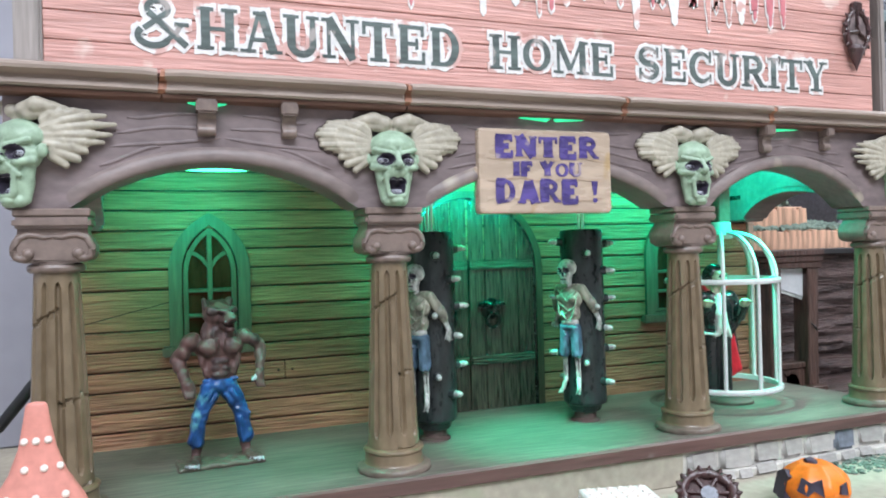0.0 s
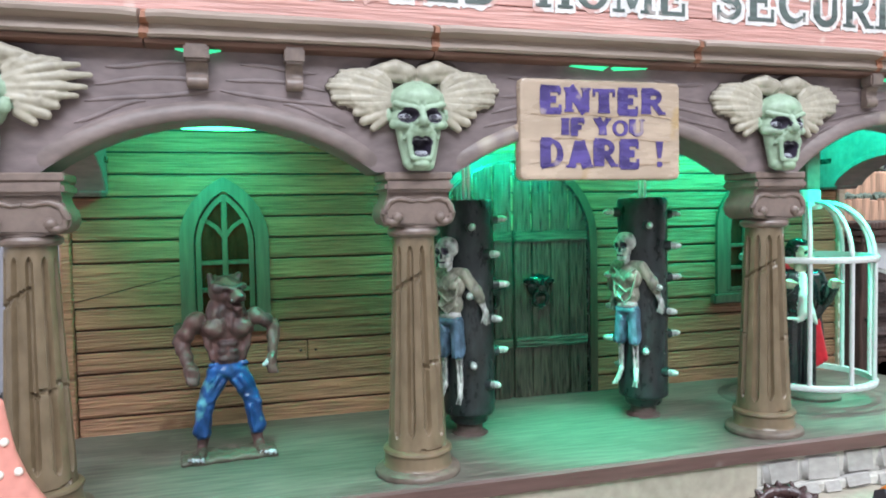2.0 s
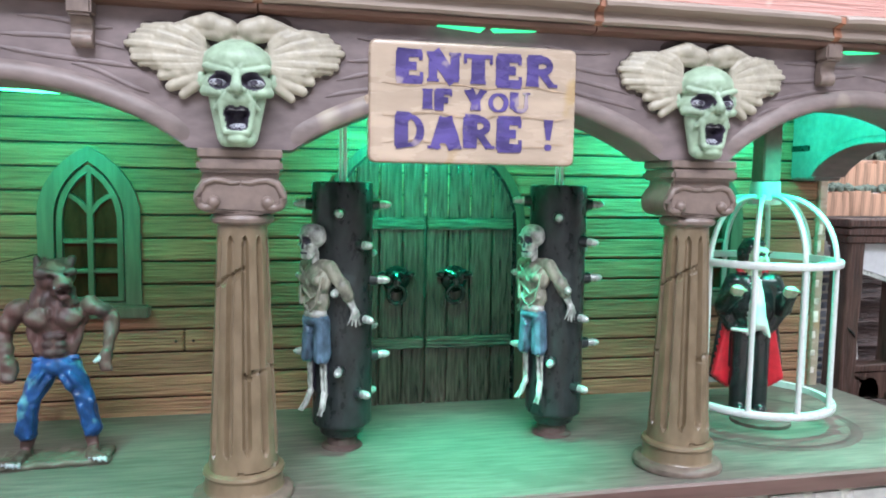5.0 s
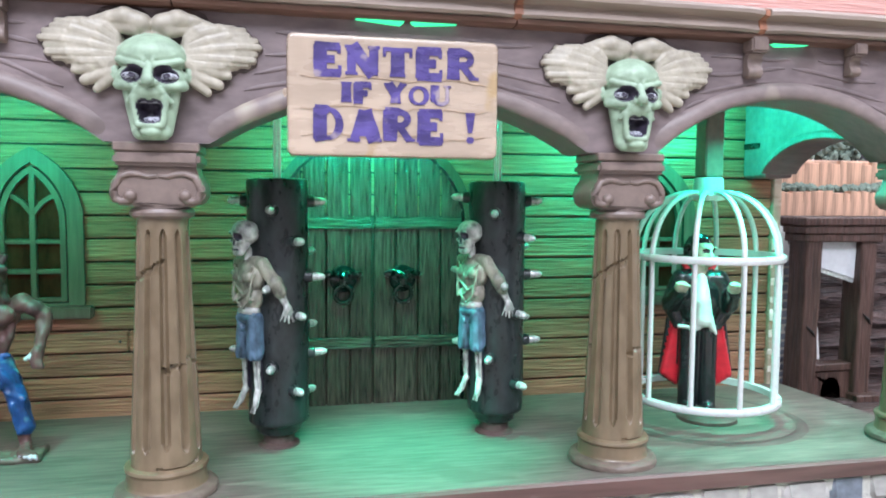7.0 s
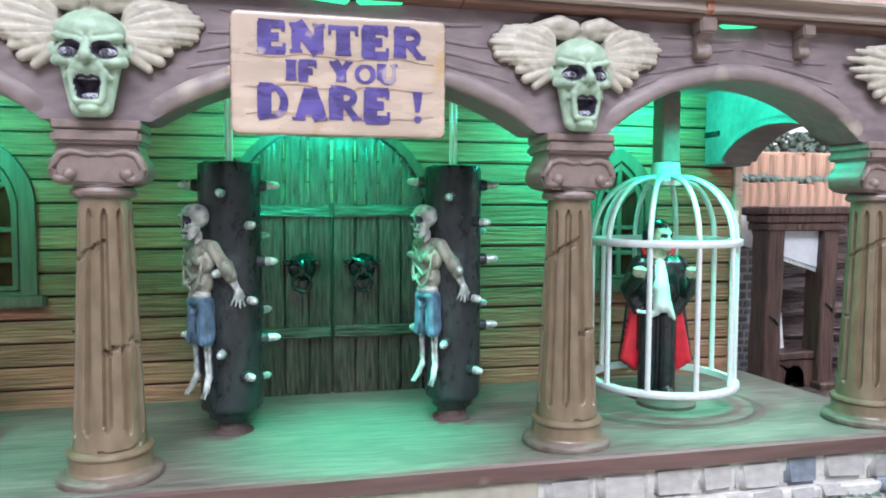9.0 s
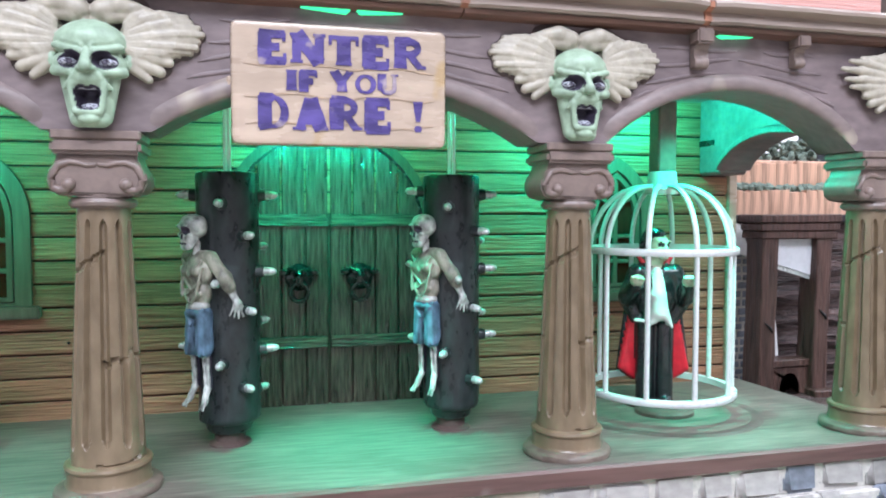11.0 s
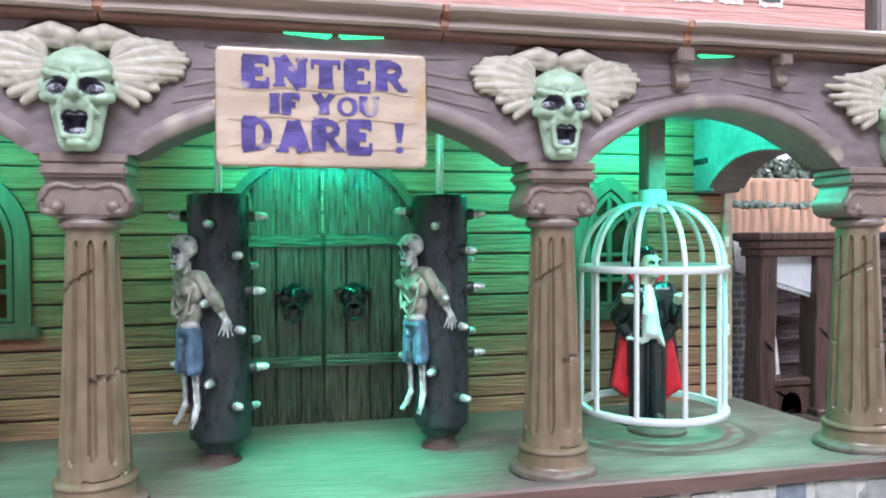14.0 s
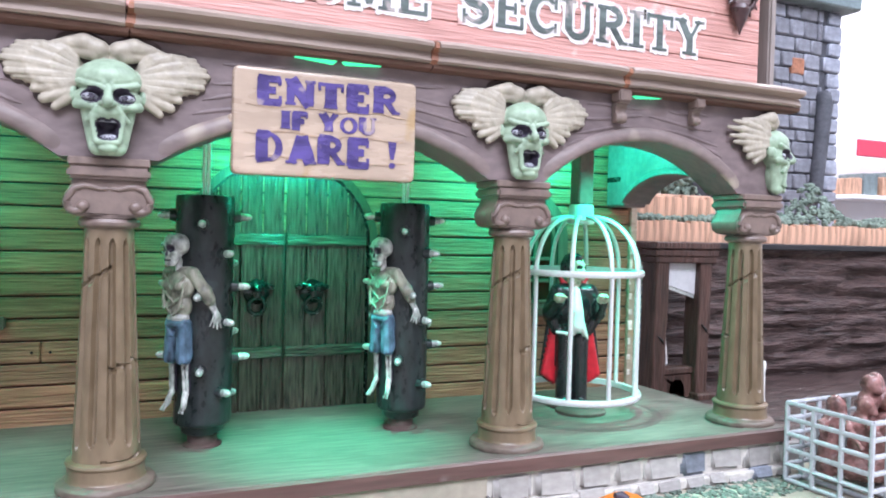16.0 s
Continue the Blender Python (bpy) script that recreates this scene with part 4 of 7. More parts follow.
def glyph(ch, T=0.24, H=0.11):
    """Strokes of a slab-serif letter in a box 1 high, heavy strokes T and light ones H wide: width, then (points, weight)."""
    def serif(x, z, w=0.36):
        return ([(x - w / 2, z), (x + w / 2, z)], 0.09)
    lo, hi = 0.045, 0.955
    if ch == "H":
        return 0.92, [([(0.2, 0), (0.2, 1)], T), ([(0.72, 0), (0.72, 1)], T), ([(0.2, 0.5), (0.72, 0.5)], H)] + [serif(x, z) for x in (0.2, 0.72) for z in (lo, hi)]
    if ch == "A":
        return 0.98, [([(0.2, 0), (0.46, 1)], H), ([(0.78, 0), (0.50, 1)], T), ([(0.28, 0.32), (0.68, 0.32)], H), serif(0.2, lo), serif(0.78, lo, 0.38), serif(0.47, hi, 0.3)]
    if ch == "U":
        return 0.90, [([(0.2, 1), (0.2, 0.35)] + arc(0.45, 0.30, 0.25, 0.25, 180, 360)[1:] + [(0.70, 1)], [T] * 3 + [0.2] * 13 + [0.14]), serif(0.2, hi), serif(0.70, hi, 0.3)]
    if ch == "N":
        return 0.95, [([(0.18, 0), (0.18, 1)], H), ([(0.18, 1), (0.76, 0)], T), ([(0.76, 0), (0.76, 1)], H), serif(0.18, lo, 0.32), serif(0.14, hi, 0.26), serif(0.76, hi, 0.32)]
    if ch == "T":
        return 0.88, [([(0.44, 0), (0.44, 1)], T), ([(0.06, 0.94), (0.82, 0.94)], 0.12), ([(0.09, 1), (0.09, 0.68)], 0.1), ([(0.79, 1), (0.79, 0.68)], 0.1), serif(0.44, lo, 0.42)]
    if ch == "E":
        return 0.84, [([(0.22, 0), (0.22, 1)], T), ([(0.08, 0.05), (0.74, 0.05)], H), ([(0.08, 0.95), (0.72, 0.95)], H), ([(0.22, 0.52), (0.56, 0.52)], H),
                      ([(0.72, 0), (0.72, 0.32)], 0.1), ([(0.70, 1), (0.70, 0.72)], 0.1), ([(0.55, 0.38), (0.55, 0.66)], 0.09)]
    if ch == "D":
        return 0.92, [([(0.22, 0), (0.22, 1)], T), ([(0.08, 0.95), (0.42, 0.95)] + arc(0.42, 0.5, 0.32, 0.45, 90, -90)[1:] + [(0.08, 0.05)], [H, H] + [0.12 + 0.12 * math.sin(math.pi * i / 13) for i in range(14)] + [H])]
    if ch == "O":
        return 0.92, [(arc(0.46, 0.5, 0.32, 0.42, 90, 450, 28), [0.11 + 0.12 * abs(math.sin(2 * math.pi * i / 28)) for i in range(29)])]
    if ch == "M":
        return 1.12, [([(0.18, 0), (0.18, 1)], H), ([(0.18, 1), (0.54, 0.12)], 0.2), ([(0.54, 0.12), (0.90, 1)], H), ([(0.92, 0), (0.92, 1)], T), serif(0.18, lo, 0.3), serif(0.92, lo, 0.38), serif(0.14, hi, 0.24), serif(0.96, hi, 0.28)]
    if ch == "S":
        return 0.82, [(arc(0.41, 0.72, 0.25, 0.23, 20, 270, 14) + arc(0.41, 0.28, 0.25, 0.22, 90, -160, 14)[1:], [0.1] * 5 + [0.17] * 5 + [0.22] * 9 + [0.17] * 5 + [0.1] * 5),
                      ([(0.68, 1), (0.68, 0.68)], 0.09), ([(0.14, 0), (0.14, 0.34)], 0.09)]
    if ch == "C":
        return 0.88, [(arc(0.46, 0.5, 0.32, 0.43, 45, 315, 22), [0.09 + 0.15 * math.sin(math.pi * i / 22) for i in range(23)]), ([(0.74, 1), (0.74, 0.66)], 0.1), ([(0.74, 0.06), (0.74, 0.3)], 0.08)]
    if ch == "R":
        return 0.94, [([(0.22, 0), (0.22, 1)], T), ([(0.08, 0.95), (0.44, 0.95)] + arc(0.46, 0.72, 0.24, 0.22, 90, -90)[1:] + [(0.22, 0.49)], [H, H] + [0.2] * 14 + [H]), ([(0.46, 0.5), (0.76, 0.03)], 0.2), serif(0.22, lo), serif(0.80, lo, 0.24)]
    if ch == "I":
        return 0.48, [([(0.24, 0), (0.24, 1)], T), serif(0.24, lo, 0.42), serif(0.24, hi, 0.42)]
    if ch == "Y":
        return 0.94, [([(0.18, 1), (0.46, 0.45)], T), ([(0.76, 1), (0.48, 0.45)], H), ([(0.47, 0), (0.47, 0.5)], T), serif(0.47, lo, 0.42), serif(0.18, hi), serif(0.76, hi, 0.3)]
    if ch == "F":
        return 0.78, [([(0.22, 0), (0.22, 1)], T), ([(0.08, 0.95), (0.72, 0.95)], H), ([(0.22, 0.52), (0.56, 0.52)], H), ([(0.70, 1), (0.70, 0.72)], 0.1), ([(0.55, 0.38), (0.55, 0.66)], 0.09), serif(0.22, lo)]
    if ch == "!":
        return 0.50, [([(0.25, 0.34), (0.25, 0.66), (0.25, 1.0)], [0.12, 0.22, 0.30]), ([(0.25, 0.0), (0.25, 0.10), (0.25, 0.2)], [0.14, 0.24, 0.14])]
    # ampersand
    return 1.05, [([(0.95, 0.06), (0.62, 0.40), (0.30, 0.72)], 0.15), (arc(0.46, 0.80, 0.18, 0.16, 205, -70, 12), 0.13), ([(0.53, 0.66), (0.36, 0.50), (0.22, 0.38)], 0.12),
                  (arc(0.38, 0.24, 0.26, 0.20, 140, 340, 12), 0.15), ([(0.62, 0.17), (0.78, 0.34), (0.86, 0.50)], 0.11), ([(0.74, 0.50), (0.99, 0.50)], 0.09)]


def lettering(parent, word, x0, x1, z0, z1, y):
    widths = [glyph(c)[0] for c in word]
    k = (x1 - x0) / sum(widths)
    h = z1 - z0
    x = x0
    for c, w in zip(word, widths):
        ink, rim = bmesh.new(), bmesh.new()
        for i, (pts, wt) in enumerate(glyph(c)[1]):
            q = [(x + px * k * 1.0, z0 + pz * h) for px, pz in pts]
            wl = [v * min(h, k) * 0.86 for v in (wt if isinstance(wt, (list, tuple)) else [wt] * len(q))]
            if len(q) == 2:
                q = [(q[0][0] + (q[1][0] - q[0][0]) * t, q[0][1] + (q[1][1] - q[0][1]) * t) for t in (0, 0.25, 0.5, 0.75, 1)]
                wl = [wl[0]] * 5
            ends = 0.0 if abs(q[0][0] - q[-1][0]) + abs(q[0][1] - q[-1][1]) < 0.02 else 0.085
            d = Vector((q[-1][0] - q[-2][0], q[-1][1] - q[-2][1])).normalized() * ends
            e = Vector((q[0][0] - q[1][0], q[0][1] - q[1][1])).normalized() * ends
            qq = [(q[0][0] + e.x, q[0][1] + e.y)] + q[1:-1] + [(q[-1][0] + d.x, q[-1][1] + d.y)]
            ribbon(q, wl, y - 0.040 - 0.001 * i, y - 0.01, ink)
            fine = [(p, r, t) for p, r in zip(range(len(qq) - 1), range(1, len(qq))) for t in (0, 0.34, 0.67)] + [(len(qq) - 2, len(qq) - 1, 1.0)]
            qf = [(qq[p][0] + (qq[r][0] - qq[p][0]) * t, qq[p][1] + (qq[r][1] - qq[p][1]) * t) for p, r, t in fine]
            wf = [wl[p] + (wl[r] - wl[p]) * t for p, r, t in fine]
            ribbon(qf, [v + 0.27 + 0.15 * noise.noise(Vector((px * 7, pz * 7, i))) for v, (px, pz) in zip(wf, qf)], y - 0.022 - 0.0006 * i, y, rim)
        part("letter_outline", rim, M_OUTLINE, parent, "ragged white outline of a letter", smooth=0)
        part("letter", ink, M_INK, parent, "black-green slab letter", smooth=0)
        x += w * k


def facade():
    root = thing("wall_upper_front", 0, 0, 0, "red wood-grained clapboard wall with painted lettering", "wall", kind="structure")
    z = 14.22
    while z < 23.5:
        h = 0.83
        bm = box(-3.0, 28.8, 22.86, 23.24, z, z + h - 0.028, 0.022)
        part("clapboard", bm, M_RED, root)
        z += h
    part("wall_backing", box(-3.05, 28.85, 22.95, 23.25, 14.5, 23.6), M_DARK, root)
    lettering(root, "&", -0.75, 0.95, 14.98, 16.42, 22.855)
    lettering(root, "HAUNTED", 1.05, 9.6, 15.02, 16.30, 22.855)
    lettering(root, "HOME", 10.6, 15.7, 15.06, 16.26, 22.855)
    lettering(root, "SECURITY", 16.6, 26.22, 15.06, 16.30, 22.855)
    # dripping upper line: its letters lie above the view, only the drips hang in
    rnd = random.Random(3)
    x = 7.2
    while x < 24.2:
        w = rnd.uniform(0.26, 0.44)
        bottom = rnd.uniform(16.8, 17.9)
        pts = [(x, 19.0), (x, 18.0), (x + 0.02, bottom + 0.45), (x + 0.02, bottom + 0.15), (x + 0.01, bottom)]
        part("drip_outline", ribbon(pts[::-1], [0.02, w * 0.75, w * 0.75, w * 1.2, w * 1.6], 22.825, 22.855), M_OUTLINE, root)
        if rnd.random() < 0.85:
            q = [(px, pz + 0.12) for px, pz in pts]
            part("drip", ribbon(q[::-1], [0.01, w * 0.45, w * 0.45, w * 0.85, w * 1.2], 22.80, 22.83), M_BLOOD if rnd.random() < 0.6 else M_RED, root)
        x += w * rnd.uniform(1.3, 2.4)


def sconce():
    """A dark spiked oval ring over dull plates, with a pointed drop below, on the upper wall."""
    root = thing("wall_lantern", 27.75, 22.85, 17.70, "dark spiked iron wall lantern with dull pinkish plates", "lantern")
    part("back_plate", lathe([(0.60, 0.0), (0.60, 0.14), (0.50, 0.20), (0.02, 0.22)], 24), M_LANTERN, root, "dull pinkish plate", smooth=50).matrix_basis = pose(0, 0, 0, 90) @ Matrix.Diagonal((1, 1.35, 1, 1))
    ring = part("ring", tube([(0.62 * math.cos(a), -0.22, 0.84 * math.sin(a)) for a in [2 * math.pi * i / 36 for i in range(36)]], [0.10 + 0.03 * math.sin(i * 2.1) for i in range(36)], 8, closed=True), M_TRAP, root, "blackened uneven ring", smooth=60)
    spike = mesh("spike", lathe([(0.075, 0), (0.06, 0.10), (0.01, 0.22)], 8), M_TRAP, 30)
    for i in range(14):
        a = 2 * math.pi * i / 14 + 0.2
        part("spike", spike, None, ring).matrix_basis = pose(0.68 * math.cos(a) * CM, -0.22 * CM, 0.90 * math.sin(a) * CM) @ Euler((0, math.pi / 2 - a, 0)).to_matrix().to_4x4()
    part("crossbar", tube([(-0.04, -0.26, 0.80), (-0.10, -0.30, 0.20), (0.02, -0.30, -0.12), (0.55, -0.26, -0.42)], 0.07, 6), M_TRAP, root, smooth=60)
    part("crossbar", tube([(-0.56, -0.26, -0.10), (-0.08, -0.30, -0.02)], 0.06, 6), M_TRAP, root, smooth=60)
    part("cap", box(-0.24, 0.24, -0.34, 0.0, 0.80, 1.25, 0.08), M_TRAP, root)
    drop = lathe([(0.02, -1.72), (0.10, -1.50), (0.30, -1.10), (0.42, -0.80), (0.30, -0.62), (0.02, -0.60)], 16)
    bmesh.ops.transform(drop, matrix=Matrix.Translation((-0.14, -0.24, 0)) @ Matrix.Diagonal((1, 0.6, 1, 1)), verts=drop.verts)
    part("drop", drop, M_TRAP, root, "dark pointed drop")


facade()
sconce()


# ---------------------------------------------------------------- enter sign
def enter_sign():
    root = thing("entrance_sign", 12.58, 22.62, 11.50, "tan board sign painted ENTER IF YOU DARE in purple", "sign")
    bm = bmesh.new()
    loops = []
    for inset, y in ((0.16, -0.095), (0.08, -0.10), (0.03, -0.08), (0.0, -0.03), (0.0, 0.27), (0.06, 0.34)):
        w, h, c = 2.62 - inset, 1.46 - inset, 0.17 - 0.6 * inset
        corner = [(w - c, h - c, 0), (-w + c, h - c, 90), (-w + c, -h + c, 180), (w - c, -h + c, 270)]
        loops.append([bm.verts.new((cx + c * math.cos(radians(a0 + 18 * i)), y, cz + c * math.sin(radians(a0 + 18 * i)))) for cx, cz, a0 in corner for i in range(6)])
    for p, q in zip(loops, loops[1:]):
        for i in range(len(p)):
            bm.faces.new((p[i], q[i], q[(i + 1) % len(p)], p[(i + 1) % len(p)]))
    bm.faces.new(loops[0])
    bm.faces.new(loops[-1][::-1])
    bmesh.ops.recalc_face_normals(bm, faces=bm.faces[:])
    part("board", bm, M_SIGN, root)
    rnd = random.Random(5)
    for z0 in (0.42, -0.30, -0.98):
        pts = [(-2.3 + 4.6 * i / 16, z0 + 0.05 * math.sin(i * 0.9 + z0 * 7) + 0.03 * rnd.random()) for i in range(17)]
        part("board_seam", ribbon(pts, [0.005] + [0.012 + 0.02 * (i % 3) for i in range(15)] + [0.005], -0.116, -0.08), M_SEAM, root, "thin dark crack")

    def text(word, x0, x1, z0, z1, T, H):
        widths = [0.45 if c == " " else glyph(c, T, H)[0] for c in word]
        k, h, x = (x1 - x0) / sum(widths), z1 - z0, x0
        own = thing("painted_word", 0, 0, 0, "purple painted word " + word, "")
        own.parent = root
        for c, w in zip(word, widths):
            if c != " ":
                bm = bmesh.new()
                tip = rnd.uniform(-0.02, 0.02)
                for i, (pts, wt) in enumerate(glyph(c, T, H)[1]):
                    q = [(x + px * k, z0 + tip + pz * h) for px, pz in pts]
                    wl = list(wt) if isinstance(wt, (list, tuple)) else [wt] * len(q)
                    if len(q) == 2:
                        q = [(q[0][0] + (q[1][0] - q[0][0]) * t, q[0][1] + (q[1][1] - q[0][1]) * t) for t in (0, 0.2, 0.4, 0.6, 0.8, 1)]
                        wl = [wl[0]] * 6
                    wl = [v * (h + k) / 2 * (1 + 0.16 * noise.noise(Vector((px * 3, pz * 3, i + x)))) for v, (px, pz) in zip(wl, q)]
                    ribbon(q, wl, -0.122 - 0.0008 * i, -0.09, bm)
                part("letter", bm, M_PURPLE, own, smooth=0)
            x += w * k
    text("ENTER", -2.04, 2.12, 0.50, 1.20, 0.40, 0.25)
    text("IF YOU", -1.36, 1.42, -0.16, 0.32, 0.42, 0.26)
    text("DARE !", -2.04, 2.12, -1.08, -0.32, 0.42, 0.26)
    part("hanger_lug", box(-2.72, -2.60, 0.0, 0.2, -0.15, 0.15, 0.04), M_SIGN, root)


enter_sign()


# ---------------------------------------------------------------- back wall, door, windows
WIN = (1.72, 24.3)
DOOR_X = 13.0


def lancet(z):
    """Half width of a window's opening in the boards at height z."""
    if z < 8.25:
        return 1.33
    s = (z - 8.25) / (10.37 - 8.25) * math.sin(math.pi / 3)
    return 1.33 * max(0.0, 2 * math.sqrt(max(0.0, 1 - s * s)) - 1) if s < 0.866 else 0.0


def back_wall():
    root = thing("wall_back", 0, 0, 0, "brown wood plank wall of the porch", "wall", kind="structure")
    h = 0.785
    z = 1.315
    row = 0
    while z < 13.0:
        gaps = []
        if 5.0 < z + h / 2 < 10.3:
            gaps += [(c - 1.33, c + 1.33, c - lancet(z), c - lancet(z + h)) for c in WIN]
        if z + h / 2 < 8.2:
            gaps.append((DOOR_X - 3.5, DOOR_X + 3.5, DOOR_X - 3.5, DOOR_X - 3.5))
        x = xl = xt = -3.4
        for a, b, al, at in sorted(gaps) + [(29.4, 29.4, 29.4, 29.4)]:
            cuts = [x, a]
            if row == 3 and x < 4.7 < a:
                cuts = [x, 4.62, a]
            for p, q in zip(cuts, cuts[1:]):
                if x < 0 and row in (6, 7):
                    # two boards meeting on a slanted seam beside the window
                    zl, zr = (z + h * 0.28, z + h * 1.42) if row == 6 else (z - h * 0.72, z + h * 0.42)
                    lo = [(p, z + 0.035), (q, z + 0.035), (q, zr - 0.02), (p, zl - 0.02)] if row == 6 else [(p, zl + 0.02), (q, zr + 0.02), (q, z + h - 0.035), (p, z + h - 0.035)]
                    bm = prism(lo, WALL_Y, WALL_Y + 0.35)
                    part("plank", bm, M_PLANK, root)
                elif q - p > 0.2:
                    # board ends follow the pointed window openings
                    pl, pt = (xl, xt) if p == x else (p, p)
                    ql, qt = (al, at) if q == a else (q, q)
                    bm = prism([(pl + 0.012, z + 0.035), (ql - 0.012, z + 0.035), (qt - 0.012, z + h - 0.035), (pt + 0.012, z + h - 0.035)], WALL_Y, WALL_Y + 0.35)
                    bmesh.ops.bevel(bm, geom=bm.edges[:], offset=0.045, segments=1, affect="EDGES")
                    part("plank", bm, M_PLANK, root)
            x, xl, xt = b, a + b - al, a + b - at
        z += h
        row += 1
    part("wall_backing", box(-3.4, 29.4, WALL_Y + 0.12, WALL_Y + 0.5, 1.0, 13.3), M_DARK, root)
    part("corner_strip", box(29.35, 29.75, WALL_Y - 0.15, WALL_Y + 0.5, 1.4, 13.0, 0.05), M_SIGN, root, "yellowish corner strip with worn pale dabs")
    part("corner_strip", box(-3.78, -3.41, WALL_Y - 0.10, WALL_Y + 0.5, 1.4, 10.0, 0.06), M_PLANK, root, "worn wooden corner strip")
    dab = random.Random(4)
    for k in range(9):
        part("pale_dab", rough_up(box(29.36, 29.50 + dab.uniform(0, 0.1), WALL_Y - 0.175, WALL_Y - 0.14, 2.0 + 0.72 * k, 2.2 + 0.72 * k + dab.uniform(0, 0.3), 0.015), 0.05, 3.0, k), M_PEARL, root)
    part("nail", lathe([(0.05, 0), (0.05, 0.03), (0.02, 0.05)], 8), M_IRON, root).matrix_basis = pose(4.35 * CM, 30.99 * CM, 4.06 * CM, 90)
    part("nail", lathe([(0.05, 0), (0.05, 0.03), (0.02, 0.05)], 8), M_IRON, root).matrix_basis = pose(4.92 * CM, 30.99 * CM, 4.06 * CM, 90)


back_wall()


def gothic(w, z0, z1, zs, n=12):
    """A pointed-arch outline: half width w, sill z0, spring zs, apex z1."""
    right = []
    for i in range(n + 1):
        t = i / n
        right.append((w * (2.0 * math.cos(t * math.pi / 3) - 1.0) if t < 1 else 0.0, zs + (z1 - zs) * math.sin(t * math.pi / 3) / math.sin(math.pi / 3)))
    left = [(-x, z) for x, z in right[-2::-1]]
    return [(-w, z0), (w, z0)] + right + left[:-1] + [(-w, zs)]


def ring_slab(outer, inner, y0, y1):
    """A frame between two outlines with the same number of points."""
    bm = bmesh.new()
    n = len(outer)
    R = [[bm.verts.new((x, y, z)) for x, z in o] for o, y in ((outer, y0), (inner, y0), (inner, y1), (outer, y1))]
    for i in range(n):
        j = (i + 1) % n
        for a in range(4):
            b = (a + 1) % 4
            bm.faces.new((R[a][i], R[a][j], R[b][j], R[b][i]))
    return bm


def window(cx):
    root = thing("window_1" if cx < 10 else "window_2", cx, WALL_Y, 0, "pointed gothic window with green-grey frame and dark panes", "window", "porch windows", "structure")
    part("casing", ring_slab(gothic(1.58, 5.35, 10.62, 8.3), gothic(1.08, 5.45, 10.12, 8.2), -0.16, 0.02), M_FRAME, root, smooth=30)
    part("window_frame", ring_slab(gothic(1.02, 5.5, 10.02, 8.15), gothic(0.84, 5.62, 9.80, 8.1), -0.10, 0.1), M_FRAME, root, smooth=30)
    part("pane", prism(gothic(1.06, 5.45, 10.08, 8.18), 0.10, 0.2), M_PANE, root, "dark brown pane")
    part("mullion", box(-0.10, 0.10, -0.06, 0.12, 5.55, 9.85, 0.03), M_FRAME, root)
    for z in (6.50, 7.50):
        part("glazing_bar", box(-0.9, 0.9, -0.05, 0.11, z - 0.085, z + 0.085, 0.03), M_FRAME, root)
    for s in (-1, 1):
        pts = [(s * 0.02, 8.42), (s * 0.28, 8.78), (s * 0.55, 8.98), (s * 0.86, 9.06)]
        part("tracery", ribbon(pts if s > 0 else pts[::-1], 0.15, -0.055, 0.115), M_FRAME, root)
    sill = rough_up(box(-1.85, 1.85, -0.34, 0.02, 4.92, 5.35, 0.06, seg=2), 0.03, 3.0)
    part("window_sill", sill, M_FRAME, root)


for c in WIN:
    window(c)


